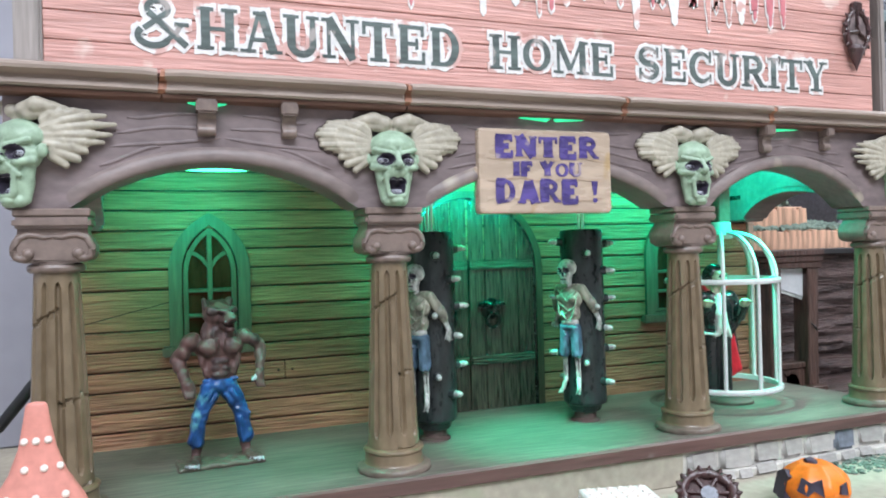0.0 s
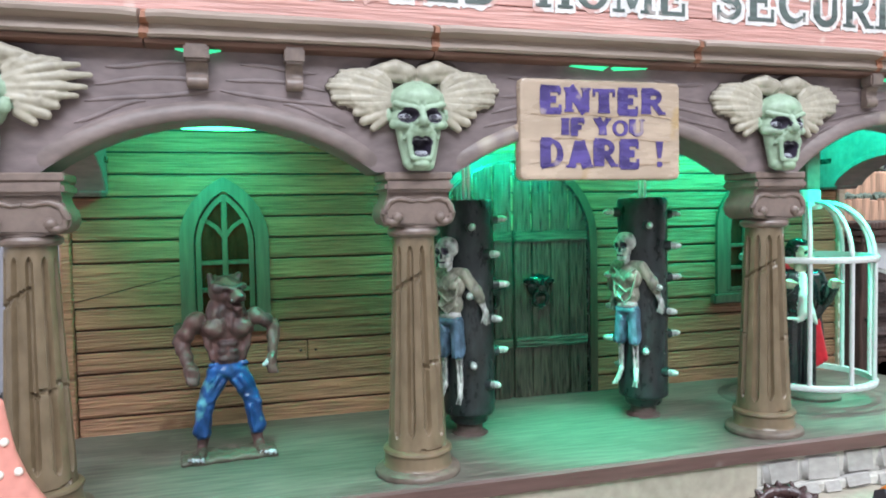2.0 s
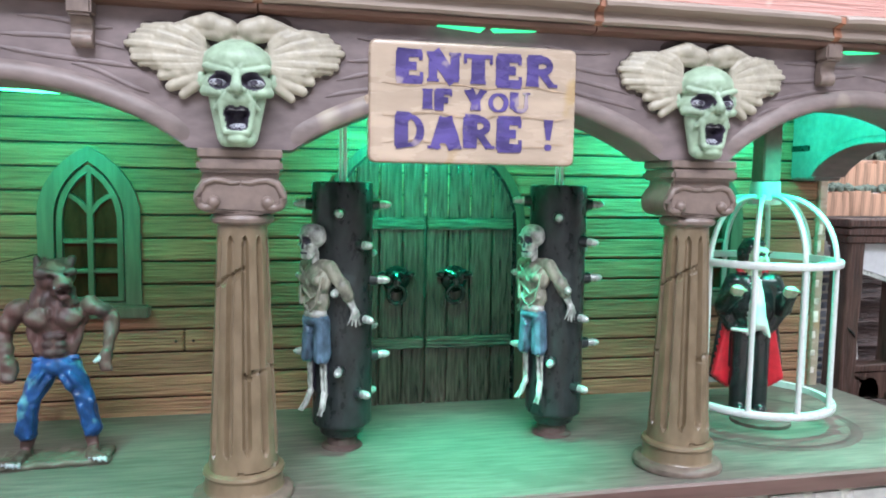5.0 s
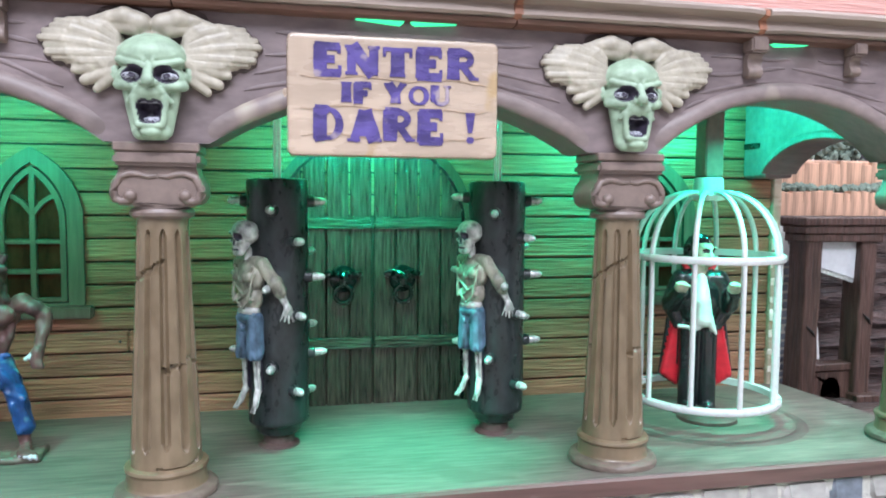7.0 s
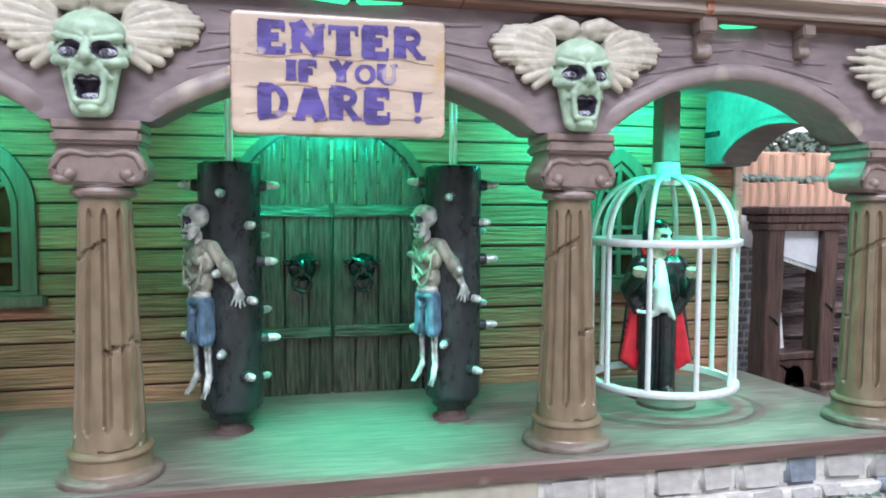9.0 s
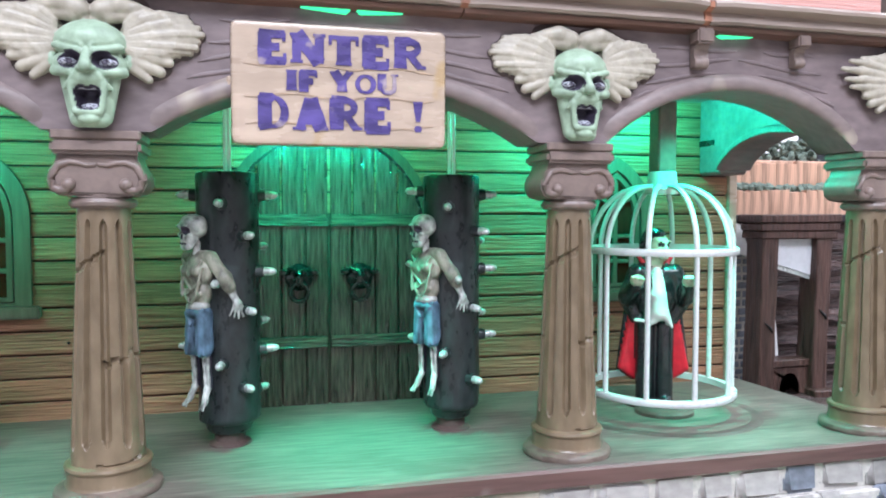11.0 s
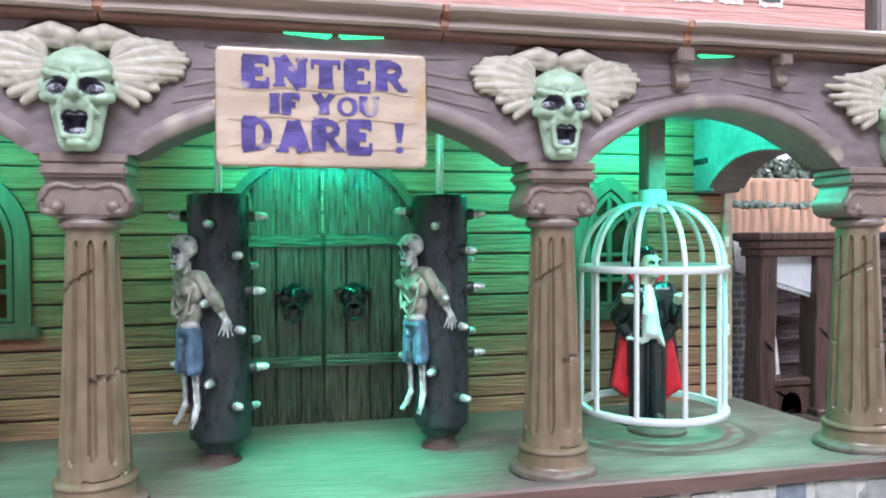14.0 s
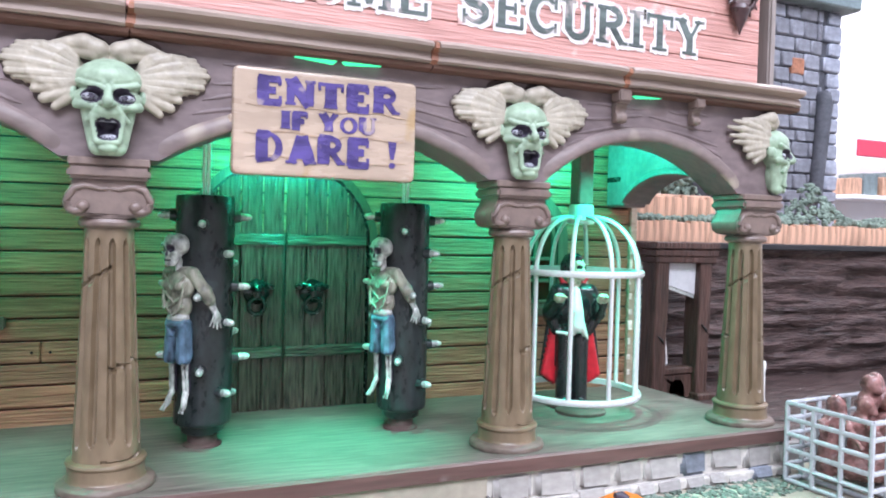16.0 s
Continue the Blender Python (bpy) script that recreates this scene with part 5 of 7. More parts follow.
def door():
    root = thing("door_1", DOOR_X, WALL_Y - 0.07, 0, "closed double plank door under a round arch, iron knockers", "door", kind="structure")
    def rnd_arch(w, z0, zs, rise, n=18):
        return [(-w, z0), (w, z0)] + [(w * math.cos(math.pi * i / n), zs + rise * math.sin(math.pi * i / n)) for i in range(n + 1)]
    out, inn = rnd_arch(3.78, 1.3, 8.0, 3.56), rnd_arch(3.46, 1.35, 8.0, 3.26)
    part("door_frame", ring_slab(out, inn, -0.10, 0.05), M_DOORFRAME, root, smooth=30)
    part("arch_groove", ring_slab(rnd_arch(3.46, 1.36, 8.0, 3.26), rnd_arch(3.36, 1.38, 8.0, 3.16), -0.03, 0.3), M_IRON, root, smooth=30)
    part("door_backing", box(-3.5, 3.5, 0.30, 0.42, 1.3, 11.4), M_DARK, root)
    n = 8
    w = 6.72 / n
    for i in range(n):
        x0 = -3.36 + i * w
        xa, xb = x0 + (0.05 if i == n // 2 else 0.028), x0 + w - (0.05 if i == n // 2 - 1 else 0.028)
        edge = lambda x: 8.0 + 3.2 * math.sqrt(max(0.0, 1 - (x / 3.42) ** 2))
        tops = [(xb + (xa - xb) * k / 4, edge(xb + (xa - xb) * k / 4)) for k in range(5)]
        bm = prism([(xa, 1.42), (xb, 1.42)] + tops, 0.0, 0.28)
        bmesh.ops.bevel(bm, geom=[e for e in bm.edges if abs(e.verts[0].co.x - e.verts[1].co.x) < 1e-4 and max(e.verts[0].co.y, e.verts[1].co.y) < 0.1], offset=0.03, segments=1, affect="EDGES")
        part("door_plank", bm, M_DOOR, root)
    for s in (-1, 1):
        for z in (3.75, 8.12):
            x0, x1 = (-3.3, -0.06) if s < 0 else (0.06, 3.3)
            part("door_band", rough_up(box(x0, x1, -0.16, 0.02, z - 0.2, z + 0.24, 0.04, seg=1), 0.012, 3.0), M_BAND, root, "cross band")
        kn = bmesh.new()
        join(kn, lathe([(0.02, -0.28), (0.16, -0.24), (0.34, -0.10), (0.44, 0.02), (0.44, 0.06)], 20), Matrix.Translation((0, -0.06, 0)) @ Matrix.Rotation(radians(90), 4, "X") @ Matrix.Scale(-1, 4, (0, 0, 1)))
        for e in (-1, 1):
            join(kn, lathe([(0.01, -0.12), (0.15, -0.05), (0.16, 0.05), (0.01, 0.12)], 10), Matrix.Translation((e * 0.46, -0.10, 0.16)))
            join(kn, lathe([(0.01, -0.08), (0.10, -0.03), (0.10, 0.03), (0.01, 0.08)], 8), Matrix.Translation((e * 0.17, -0.30, 0.14)))
            join(kn, tube([(e * 0.08, -0.32, 0.20), (e * 0.34, -0.20, 0.30)], [0.07, 0.05], 6))
        join(kn, lathe([(0.01, -0.16), (0.15, -0.1), (0.16, 0.1), (0.01, 0.16)], 12), Matrix.Translation((0, -0.30, -0.06)))
        k = part("knocker_plate", kn, M_IRON, root, "black iron beast-head plate")
        k.matrix_basis = pose(s * 1.08 * CM, -0.02 * CM, 6.12 * CM) @ Matrix.Scale(1.12, 4)
        ringb = tube([(0.27 * math.cos(a), -0.26 - 0.06 * math.sin(a), -0.46 + 0.30 * math.sin(a)) for a in [2 * math.pi * i / 20 for i in range(20)]], 0.075, 8, closed=True)
        part("knocker_ring", ringb, M_IRON, k, "black ring", smooth=60)


door()


# ---------------------------------------------------------------- spiked posts with skeletons
def skeleton_forms():
    """A skeleton in rags, front towards -y, its back on the post; z from its feet."""
    F = []
    B, R, J, K = 0, 1, 2, 3
    # skull with deep sockets, narrow jaw
    F += [("ball", (0, -0.38, 4.20), (0.345, 0.36, 0.315), B), ("ball", (0, -0.50, 3.92), (0.22, 0.22, 0.20), B), ("limb", (-0.10, -0.58, 3.72), (0.10, -0.58, 3.72), 0.085, 0.085, B), ("limb", (-0.19, -0.42, 3.90), (-0.12, -0.54, 3.72), 0.06, 0.06, B), ("limb", (0.19, -0.42, 3.90), (0.12, -0.54, 3.72), 0.06, 0.06, B),
          ("ball", (-0.21, -0.62, 4.00), (0.08, 0.07, 0.05), B), ("ball", (0.21, -0.62, 4.00), (0.08, 0.07, 0.05), B), ("limb", (-0.2, -0.70, 4.22), (0.2, -0.70, 4.22), 0.04, 0.04, B),
          ("dent", (-0.135, -0.74, 4.11), (0.095, 0.17, 0.085), K), ("dent", (0.135, -0.74, 4.11), (0.095, 0.17, 0.085), K), ("dent", (0, -0.74, 3.97), (0.04, 0.10, 0.06), K), ("limb", (-0.12, -0.67, 3.80), (0.12, -0.67, 3.80), 0.02, 0.02, K),
          ("limb", (0, -0.30, 3.78), (0, -0.28, 3.50), 0.10, 0.10, B)]
    # open torn shirt, ribs pressing through, belly bare above the belt
    F += [("ball", (0, -0.24, 3.10), (0.52, 0.30, 0.46), R), ("ball", (0, -0.24, 2.58), (0.44, 0.26, 0.40), R), ("limb", (-0.50, -0.22, 3.46), (0.50, -0.22, 3.46), 0.16, 0.16, R), ("ball", (0, -0.28, 2.26), (0.40, 0.24, 0.14), B)]
    for x0, z0, x1, z1 in ((-0.44, 3.40, 0.02, 3.02), (0.44, 3.38, 0.06, 2.98), (-0.36, 2.92, 0.10, 2.66), (0.38, 2.84, -0.06, 2.54), (-0.36, 2.62, 0.0, 2.36), (0.34, 2.56, 0.10, 2.34), (-0.46, 3.20, -0.30, 2.50), (0.46, 3.20, 0.32, 2.50)):
        F.append(("limb", (x0, -0.44, z0), (x1, -0.55, z1), 0.045, 0.036, R))
    for s in (-1, 1):
        F += [("ball", (s * 0.24, -0.46, 3.12), (0.18, 0.12, 0.14), R)]
        # arms swept back, spread bony fingers flat on the post
        F += [("limb", (s * 0.54, -0.20, 3.44), (s * 0.80, 0.00, 2.92), 0.17, 0.17, R), ("limb", (s * 0.80, 0.00, 2.96), (s * 0.87, 0.08, 2.74), 0.19, 0.16, R),
              ("limb", (s * 0.84, 0.04, 2.74), (s * 0.92, 0.20, 2.40), 0.06, 0.055, B), ("limb", (s * 0.92, 0.12, 2.74), (s * 0.98, 0.26, 2.40), 0.05, 0.05, B), ("ball", (s * 0.96, 0.26, 2.32), (0.09, 0.13, 0.11), B)]
        for k in range(5):
            F.append(("limb", (s * 0.97, 0.16 + 0.05 * k, 2.28), (s * 0.96, 0.02 + 0.135 * k, 2.02 - 0.04 * (2 - abs(k - 2))), 0.036, 0.026, B))
        # frayed denim shorts with folds
        F += [("limb", (s * 0.21, -0.24, 2.04), (s * 0.27, -0.26, 1.20), 0.23, 0.215, J), ("limb", (s * 0.36, -0.36, 1.95), (s * 0.42, -0.38, 1.10), 0.055, 0.05, J), ("limb", (s * 0.17, -0.42, 1.85), (s * 0.20, -0.44, 1.08), 0.055, 0.045, J), ("limb", (s * 0.30, -0.42, 1.6), (s * 0.31, -0.44, 1.06), 0.05, 0.045, J), ("limb", (s * 0.32, -0.42, 2.06), (s * 0.08, -0.46, 1.78), 0.05, 0.04, J)]
        # paired shin bones and long bony feet
        F += [("limb", (s * 0.21, -0.28, 1.15), (s * 0.25, -0.24, 0.22), 0.05, 0.045, B), ("limb", (s * 0.36, -0.26, 1.15), (s * 0.35, -0.22, 0.22), 0.042, 0.04, B), ("ball", (s * 0.28, -0.30, 1.05), (0.11, 0.09, 0.08), B), ("limb", (s * 0.29, -0.16, 1.15), (s * 0.30, -0.14, 0.22), 0.06, 0.055, K),
              ("limb", (s * 0.30, -0.24, 0.18), (s * (0.40 if s > 0 else 0.34), -0.37, -0.12), 0.10, 0.08, B)]
        for k in range(3):
            F.append(("limb", (s * (0.32 + 0.05 * k), -0.39, -0.12), (s * (0.32 + 0.08 * k), -0.47, -0.27), 0.042, 0.032, B))
    F += [("ball", (0, -0.26, 2.08), (0.45, 0.27, 0.16), J), ("limb", (-0.40, -0.36, 2.16), (0.40, -0.36, 2.16), 0.04, 0.04, J)]
    return F


SKELETON = cast("skeleton_figure", skeleton_forms(), 0.026, [M_OLDBONE, M_RAG, M_DENIM_PALE, M_SOCKET], 0.03, 0.012)


def spiked_post(x, y, facing, lean, label):
    z0 = floor_at(y)
    root = thing("spiked_post", x, y, z0, label, "post", "spiked posts", turn=facing)
    wob = lambda a, z, r: r + 0.028 * noise.noise(Vector((math.cos(a) * 2 + x, math.sin(a) * 2, z * 1.2))) if r > 0.1 else r
    part("stub", lathe([(0.62, 0.0), (0.61, 0.05), (0.56, 0.09), (0.46, 0.13), (0.44, 0.5)], 28), M_STUB, root, "brown turning stub")
    part("post_body", lathe([(0.40, 0.40), (0.58, 0.41), (0.66, 0.50), (0.69, 0.66), (0.74, 0.71), (0.84, 0.74), (0.885, 0.80), (0.89, 0.90)] + [(0.885, 0.9 + 0.5 * i) for i in range(1, 14)] + [(0.885, 7.88), (0.86, 7.97), (0.80, 8.0), (0.05, 8.0)], 48, wob), M_RUBBER, root)
    collar = mesh("spike", lathe([(0.19, -0.14), (0.185, 0.10), (0.165, 0.20), (0.12, 0.22)], 12), M_RUBBER, 40)
    point = mesh("spike_tip", lathe([(0.12, 0.16), (0.125, 0.24), (0.12, 0.40), (0.095, 0.50), (0.05, 0.56), (0.01, 0.575)], 12), M_STEEL, 40)
    rnd = random.Random(int(x))
    for r in range(6):
        for k in range(4):
            a = 90 * k + (45 if r % 2 else 0) + rnd.uniform(-13, 13) - 90
            z = 1.50 + 1.14 * r + (0.22 if k % 2 else -0.16) + rnd.uniform(-0.12, 0.12)
            off = (a + 90 + 180) % 360 - 180
            if abs(off) < 30 and 1.3 < z < 6.3:
                continue
            ob = part("spike", collar, None, root)
            part("spike_tip", point, None, ob, "silver tip")
            ob.matrix_basis = pose(0.87 * CM * math.cos(radians(a)), 0.87 * CM * math.sin(radians(a)), z * CM) @ Euler((0, radians(90 + rnd.uniform(-4, 4)), radians(a))).to_matrix().to_4x4()
    fig = part("skeleton_figure", SKELETON, None, root, "skeleton in a torn shirt and pale denim shorts")
    fig.matrix_basis = pose(0, -0.71 * CM, 1.60 * CM, 0, 0, lean) @ Matrix.Diagonal((1.02, 1.15, 1.15, 1))
    for dx in (-0.09, 0.10):
        part("hanging_rod", lathe([(0.06, 7.95), (0.06, 12.92 - z0)], 10), M_ROD, root, "clear plastic rod").location = (dx * CM, 0, 0)


spiked_post(9.68, 26.75, -52, 0, "black spiked post with a skeleton, under the sign")
spiked_post(16.45, 26.75, -62, 0, "black spiked post with a skeleton, beside the caged figure")


# ---------------------------------------------------------------- birdcage and caped figure
CAGE = (23.94, 26.9)


def birdcage():
    zf = floor_at(CAGE[1])
    root = thing("birdcage", CAGE[0], CAGE[1], zf, "white domed birdcage hanging from the porch ceiling", "cage")
    R, zb, zr, zt = 2.39, 0.72, 5.47, 7.64
    for nm, z, h in (("bottom_ring", zb, 0.21), ("middle_ring", zr, 0.23)):
        bm = bmesh.new()
        ra, rb = R - 0.11, R + 0.12
        N = 72
        rings = [[bm.verts.new((r * math.cos(2 * math.pi * i / N), r * math.sin(2 * math.pi * i / N), zz)) for i in range(N)] for r, zz in ((ra, z), (rb - 0.03, z), (rb, z + 0.04), (rb, z + h - 0.04), (rb - 0.03, z + h), (ra, z + h))]
        for j in range(6):
            p, q = rings[j], rings[(j + 1) % 6]
            for i in range(N):
                bm.faces.new((p[i], p[(i + 1) % N], q[(i + 1) % N], q[i]))
        part(nm, bm, M_CAGE, root, smooth=40)
    pts = [(R, 0, zb + 0.1), (R, 0, zr + 0.1)]
    for i in range(1, 13):
        a = i / 12 * math.pi / 2
        pts.append((0.42 + (R - 0.42) * math.cos(a) ** 0.9, 0, zr + 0.1 + (zt - zr) * math.sin(a)))
    bar = mesh("bar", tube(pts, 0.088, 8), M_CAGE, 60)
    for k in range(10):
        ob = part("bar", bar, None, root)
        ob.matrix_basis = pose(0, 0, 0, 0, 0, 36 * k + 14)
    part("top_cap", lathe([(0.30, zt - 0.18), (0.52, zt - 0.16), (0.56, zt), (0.50, zt + 0.10), (0.47, zt + 0.55), (0.44, zt + 0.6), (0.2, zt + 0.6)], 32), M_CAGE, root)
    solid("hanging_post", box(-0.34, 0.34, -0.34, 0.34, 0, 12.91 - zf - zt - 0.6, 0.05), M_CAP, "square wooden post holding the birdcage under the ceiling", "post", CAGE[0], CAGE[1], zf + zt + 0.6)
    disc = thing("turntable_plate", CAGE[0], CAGE[1], zf - 0.03, "round plate let into the porch floor under the cage", "plate")
    disc.matrix_basis = disc.matrix_basis @ pose(0, 0, 0, -1.39)
    part("plate", lathe([(2.98, 0.03), (2.95, 0.07), (2.2, 0.09), (0.05, 0.10)], 64), M_FLOOR, disc)
    part("groove_ring", lathe([(2.84, 0.03), (2.96, 0.066), (3.20, 0.066), (3.34, 0.03)], 72), M_GROOVE, disc, "dark ring round the plate", smooth=60)
    foot = lathe([(0.98, 0.08), (0.96, 0.20), (0.86, 0.26), (0.3, 0.27)], 36)
    part("foot_disc", foot, M_STUB, disc, "small dark foot disc").location = (-0.1 * CM, -0.5 * CM, 0)


birdcage()


def vampire():
    F = []
    K, W, R, S = 0, 1, 2, 3
    F += [("limb", (-0.28, 0, 0.15), (-0.26, 0.02, 2.4), 0.27, 0.30, K), ("limb", (0.28, 0, 0.15), (0.26, 0.02, 2.4), 0.27, 0.30, K),
          ("limb", (-0.3, -0.25, 0.12), (-0.3, 0.05, 0.14), 0.16, 0.2, K), ("limb", (0.3, -0.25, 0.12), (0.3, 0.05, 0.14), 0.16, 0.2, K)]
    F += [("ball", (0, 0.02, 3.35), (0.66, 0.42, 0.85), K), ("limb", (-0.5, 0.02, 3.95), (0.5, 0.02, 3.95), 0.26, 0.26, K)]
    F += [("limb", (0, -0.28, 4.04), (0.02, -0.36, 3.3), 0.11, 0.22, W), ("limb", (0.02, -0.36, 3.3), (0.06, -0.36, 2.80), 0.22, 0.26, W), ("limb", (-0.02, -0.40, 2.80), (-0.22, -0.40, 2.42), 0.16, 0.04, W), ("limb", (0.18, -0.38, 2.80), (0.44, -0.36, 2.36), 0.17, 0.04, W), ("limb", (-0.62, -0.28, 2.56), (-0.06, -0.40, 2.52), 0.06, 0.06, W)]
    # arms lifted, fists forward
    for x0, x1, x2 in ((-0.56, -0.84, -0.66), (0.56, 0.84, 0.82)):
        F += [("limb", (x0, 0, 3.95), (x1, -0.06, 3.24), 0.28, 0.27, K), ("limb", (x1, -0.06, 3.22), (x2, -0.62, 3.66), 0.26, 0.22, K), ("limb", (x1, 0.1, 3.1), (x0, 0.1, 2.62), 0.22, 0.20, K), ("ball", (x2, -0.80, 3.80), (0.20, 0.18, 0.17), S)]
        for k in range(4):
            F.append(("limb", (x2 - 0.12 + 0.08 * k, -0.86, 3.84), (x2 - 0.20 + 0.13 * k, -1.02, 3.92 - 0.03 * k), 0.055, 0.04, S))
    # head and swept hair
    F += [("ball", (0.06, -0.14, 4.74), (0.31, 0.31, 0.40), S), ("limb", (0, -0.02, 4.2), (0.02, -0.04, 4.45), 0.2, 0.2, S), ("limb", (0.20, -0.42, 4.74), (0.23, -0.46, 4.63), 0.06, 0.075, S), ("limb", (0.02, -0.42, 4.90), (0.36, -0.32, 4.90), 0.05, 0.05, S), ("ball", (0.16, -0.34, 4.44), (0.15, 0.12, 0.10), S),
          ("ball", (-0.04, 0.08, 5.06), (0.36, 0.34, 0.26), K), ("ball", (-0.14, 0.22, 4.80), (0.33, 0.26, 0.38), K), ("limb", (0.10, -0.28, 5.14), (-0.22, -0.10, 5.02), 0.09, 0.12, K), ("limb", (-0.22, -0.20, 5.0), (-0.27, -0.14, 4.62), 0.10, 0.08, K),
          ("dent", (0.06, -0.46, 4.82), (0.07, 0.09, 0.045), K), ("dent", (0.32, -0.36, 4.82), (0.06, 0.08, 0.045), K), ("dent", (0.19, -0.44, 4.53), (0.09, 0.06, 0.03), K)]
    # stand-up collar and spread cape
    for s in (-1, 1):
        F += [("limb", (s * 0.26, 0.10, 4.14), (s * 0.46, 0.12, 4.40), 0.10, 0.07, R), ("limb", (s * 0.30, 0.22, 4.14), (s * 0.52, 0.26, 4.48), 0.10, 0.06, K)]
        for k in range(4):
            F += [("limb", (s * (0.36 + 0.07 * k), 0.26, 2.9), (s * (0.56 + 0.13 * k), 0.30 - 0.04 * k, 0.75 + 0.10 * k), 0.10, 0.11, R)]
            F += [("limb", (s * (0.42 + 0.08 * k), 0.40, 3.7), (s * (0.58 + 0.14 * k), 0.44 - 0.03 * k, 0.70 + 0.10 * k), 0.10, 0.10, K)]
    F += [("limb", (0, 0.40, 3.9), (0, 0.46, 0.7), 0.3, 0.26, K)]
    F += [("ball", (0, 0, -0.02), (0.85, 0.62, 0.12), 4)]
    me = cast("caped_figurine", F, 0.042, [M_BLACK, M_SHIRT, M_CAPE, M_SKIN, M_STUB], 0.06, 0.004)
    ob = new("caped_figurine", me)
    ob.matrix_basis = pose((CAGE[0] + 0.06) * CM, (CAGE[1] + 0.45) * CM, (floor_at(CAGE[1]) + 0.16) * CM, 0, 0, -20) @ Matrix.Scale(1.16, 4)
    tagged(ob, "painted figurine in black coat, white shirt and red cape", "figurine")


vampire()


def werewolf():
    F = []
    B, J, D, G, T = 0, 1, 2, 3, 4
    F += [("limb", (-1.32, -0.62 + 0.14 * k, 0.02), (1.22, -0.62 + 0.14 * k, 0.02), 0.10, 0.10, G) for k in range(8)]
    # legs: bare clawed feet, torn jeans
    for s in (-1, 1):
        ax, ay = s * 0.80, 0.0
        F += [("limb", (ax, ay, 0.2), (s * 0.76, 0.06, 0.75), 0.15, 0.19, B), ("limb", (ax, -0.06, 0.18), (s * 0.94, -0.44, 0.14), 0.16, 0.15, B),
              ("limb", (s * 0.80, 0.04, 0.74), (s * 0.68, -0.06, 1.52), 0.26, 0.25, J), ("limb", (s * 0.68, -0.06, 1.52), (s * 0.30, 0.02, 2.40), 0.25, 0.33, J),
              ("limb", (s * 0.92, -0.12, 0.80), (s * 0.80, -0.26, 1.50), 0.08, 0.09, J), ("limb", (s * 0.66, -0.16, 0.76), (s * 0.60, -0.28, 1.44), 0.08, 0.08, J), ("limb", (s * 0.84, -0.24, 1.56), (s * 0.50, -0.26, 1.72), 0.09, 0.08, J),
              ("limb", (s * 0.62, -0.24, 1.90), (s * 0.34, -0.30, 2.34), 0.10, 0.10, J), ("limb", (s * 0.44, -0.24, 1.76), (s * 0.16, -0.28, 2.20), 0.07, 0.07, J), ("limb", (s * 0.92, 0.0, 0.62), (s * 0.70, -0.16, 0.62), 0.07, 0.07, J)]
        for k in range(4):
            F += [("limb", (s * (0.78 + 0.10 * k), -0.46, 0.17), (s * (0.80 + 0.13 * k), -0.66, 0.15), 0.065, 0.055, B), ("limb", (s * (0.80 + 0.13 * k), -0.66, 0.15), (s * (0.81 + 0.14 * k), -0.78, 0.08), 0.04, 0.02, T)]
    F += [("ball", (0, 0.0, 2.55), (0.56, 0.38, 0.28), J), ("limb", (-0.50, -0.18, 2.72), (0.50, -0.18, 2.72), 0.07, 0.07, J)]
    # torso: heavy chest, narrow ridged belly
    F += [("ball", (0, 0.02, 3.80), (0.80, 0.42, 0.52), B), ("ball", (0, 0, 3.08), (0.50, 0.36, 0.60), B)]
    for s in (-1, 1):
        F += [("ball", (s * 0.34, -0.24, 3.80), (0.38, 0.24, 0.29), B), ("limb", (s * 0.60, -0.10, 3.50), (s * 0.44, -0.14, 2.90), 0.13, 0.10, B)]
        for k in range(3):
            F.append(("ball", (s * 0.15, -0.30, 3.34 - 0.22 * k), (0.15, 0.10, 0.10), D))
        for k in range(5):
            F.append(("limb", (s * (0.12 + 0.14 * k), -0.40 + 0.04 * k, 4.06 - 0.02 * k), (s * (0.08 + 0.13 * k), -0.46 + 0.04 * k, 3.70 + 0.03 * k), 0.045, 0.03, B))
    # his right arm hangs bent with a heavy fist, his left elbow is raised
    F += [("ball", (-0.88, 0.02, 4.02), (0.32, 0.30, 0.30), B), ("limb", (-0.96, 0.02, 3.94), (-1.30, 0.10, 3.42), 0.25, 0.21, B), ("ball", (-1.16, -0.02, 3.66), (0.24, 0.24, 0.26), B), ("limb", (-1.32, 0.08, 3.42), (-1.10, -0.30, 2.78), 0.23, 0.17, B), ("ball", (-1.26, 0.02, 3.20), (0.19, 0.20, 0.28), B), ("ball", (-1.05, -0.38, 2.58), (0.23, 0.22, 0.28), B)]
    F += [("ball", (0.84, 0.02, 4.06), (0.30, 0.28, 0.28), B), ("limb", (0.92, 0.02, 4.06), (1.34, 0.06, 3.76), 0.22, 0.20, B), ("ball", (1.12, -0.04, 3.96), (0.23, 0.22, 0.20), D), ("limb", (1.36, 0.04, 3.74), (1.30, -0.22, 3.00), 0.20, 0.14, B), ("ball", (1.40, -0.02, 3.46), (0.16, 0.18, 0.24), B), ("ball", (1.22, -0.32, 2.78), (0.16, 0.18, 0.22), B)]
    for k in range(4):
        F += [("limb", (-1.18 + 0.09 * k, -0.50, 2.54), (-1.13 + 0.08 * k, -0.60, 2.30), 0.07, 0.055, B), ("limb", (-0.93, -0.46, 2.60), (-0.89, -0.56, 2.38), 0.06, 0.05, D)]
        F += [("limb", (1.12 + 0.07 * k, -0.40, 2.70), (1.14 + 0.08 * k, -0.46, 2.42), 0.055, 0.04, B)]
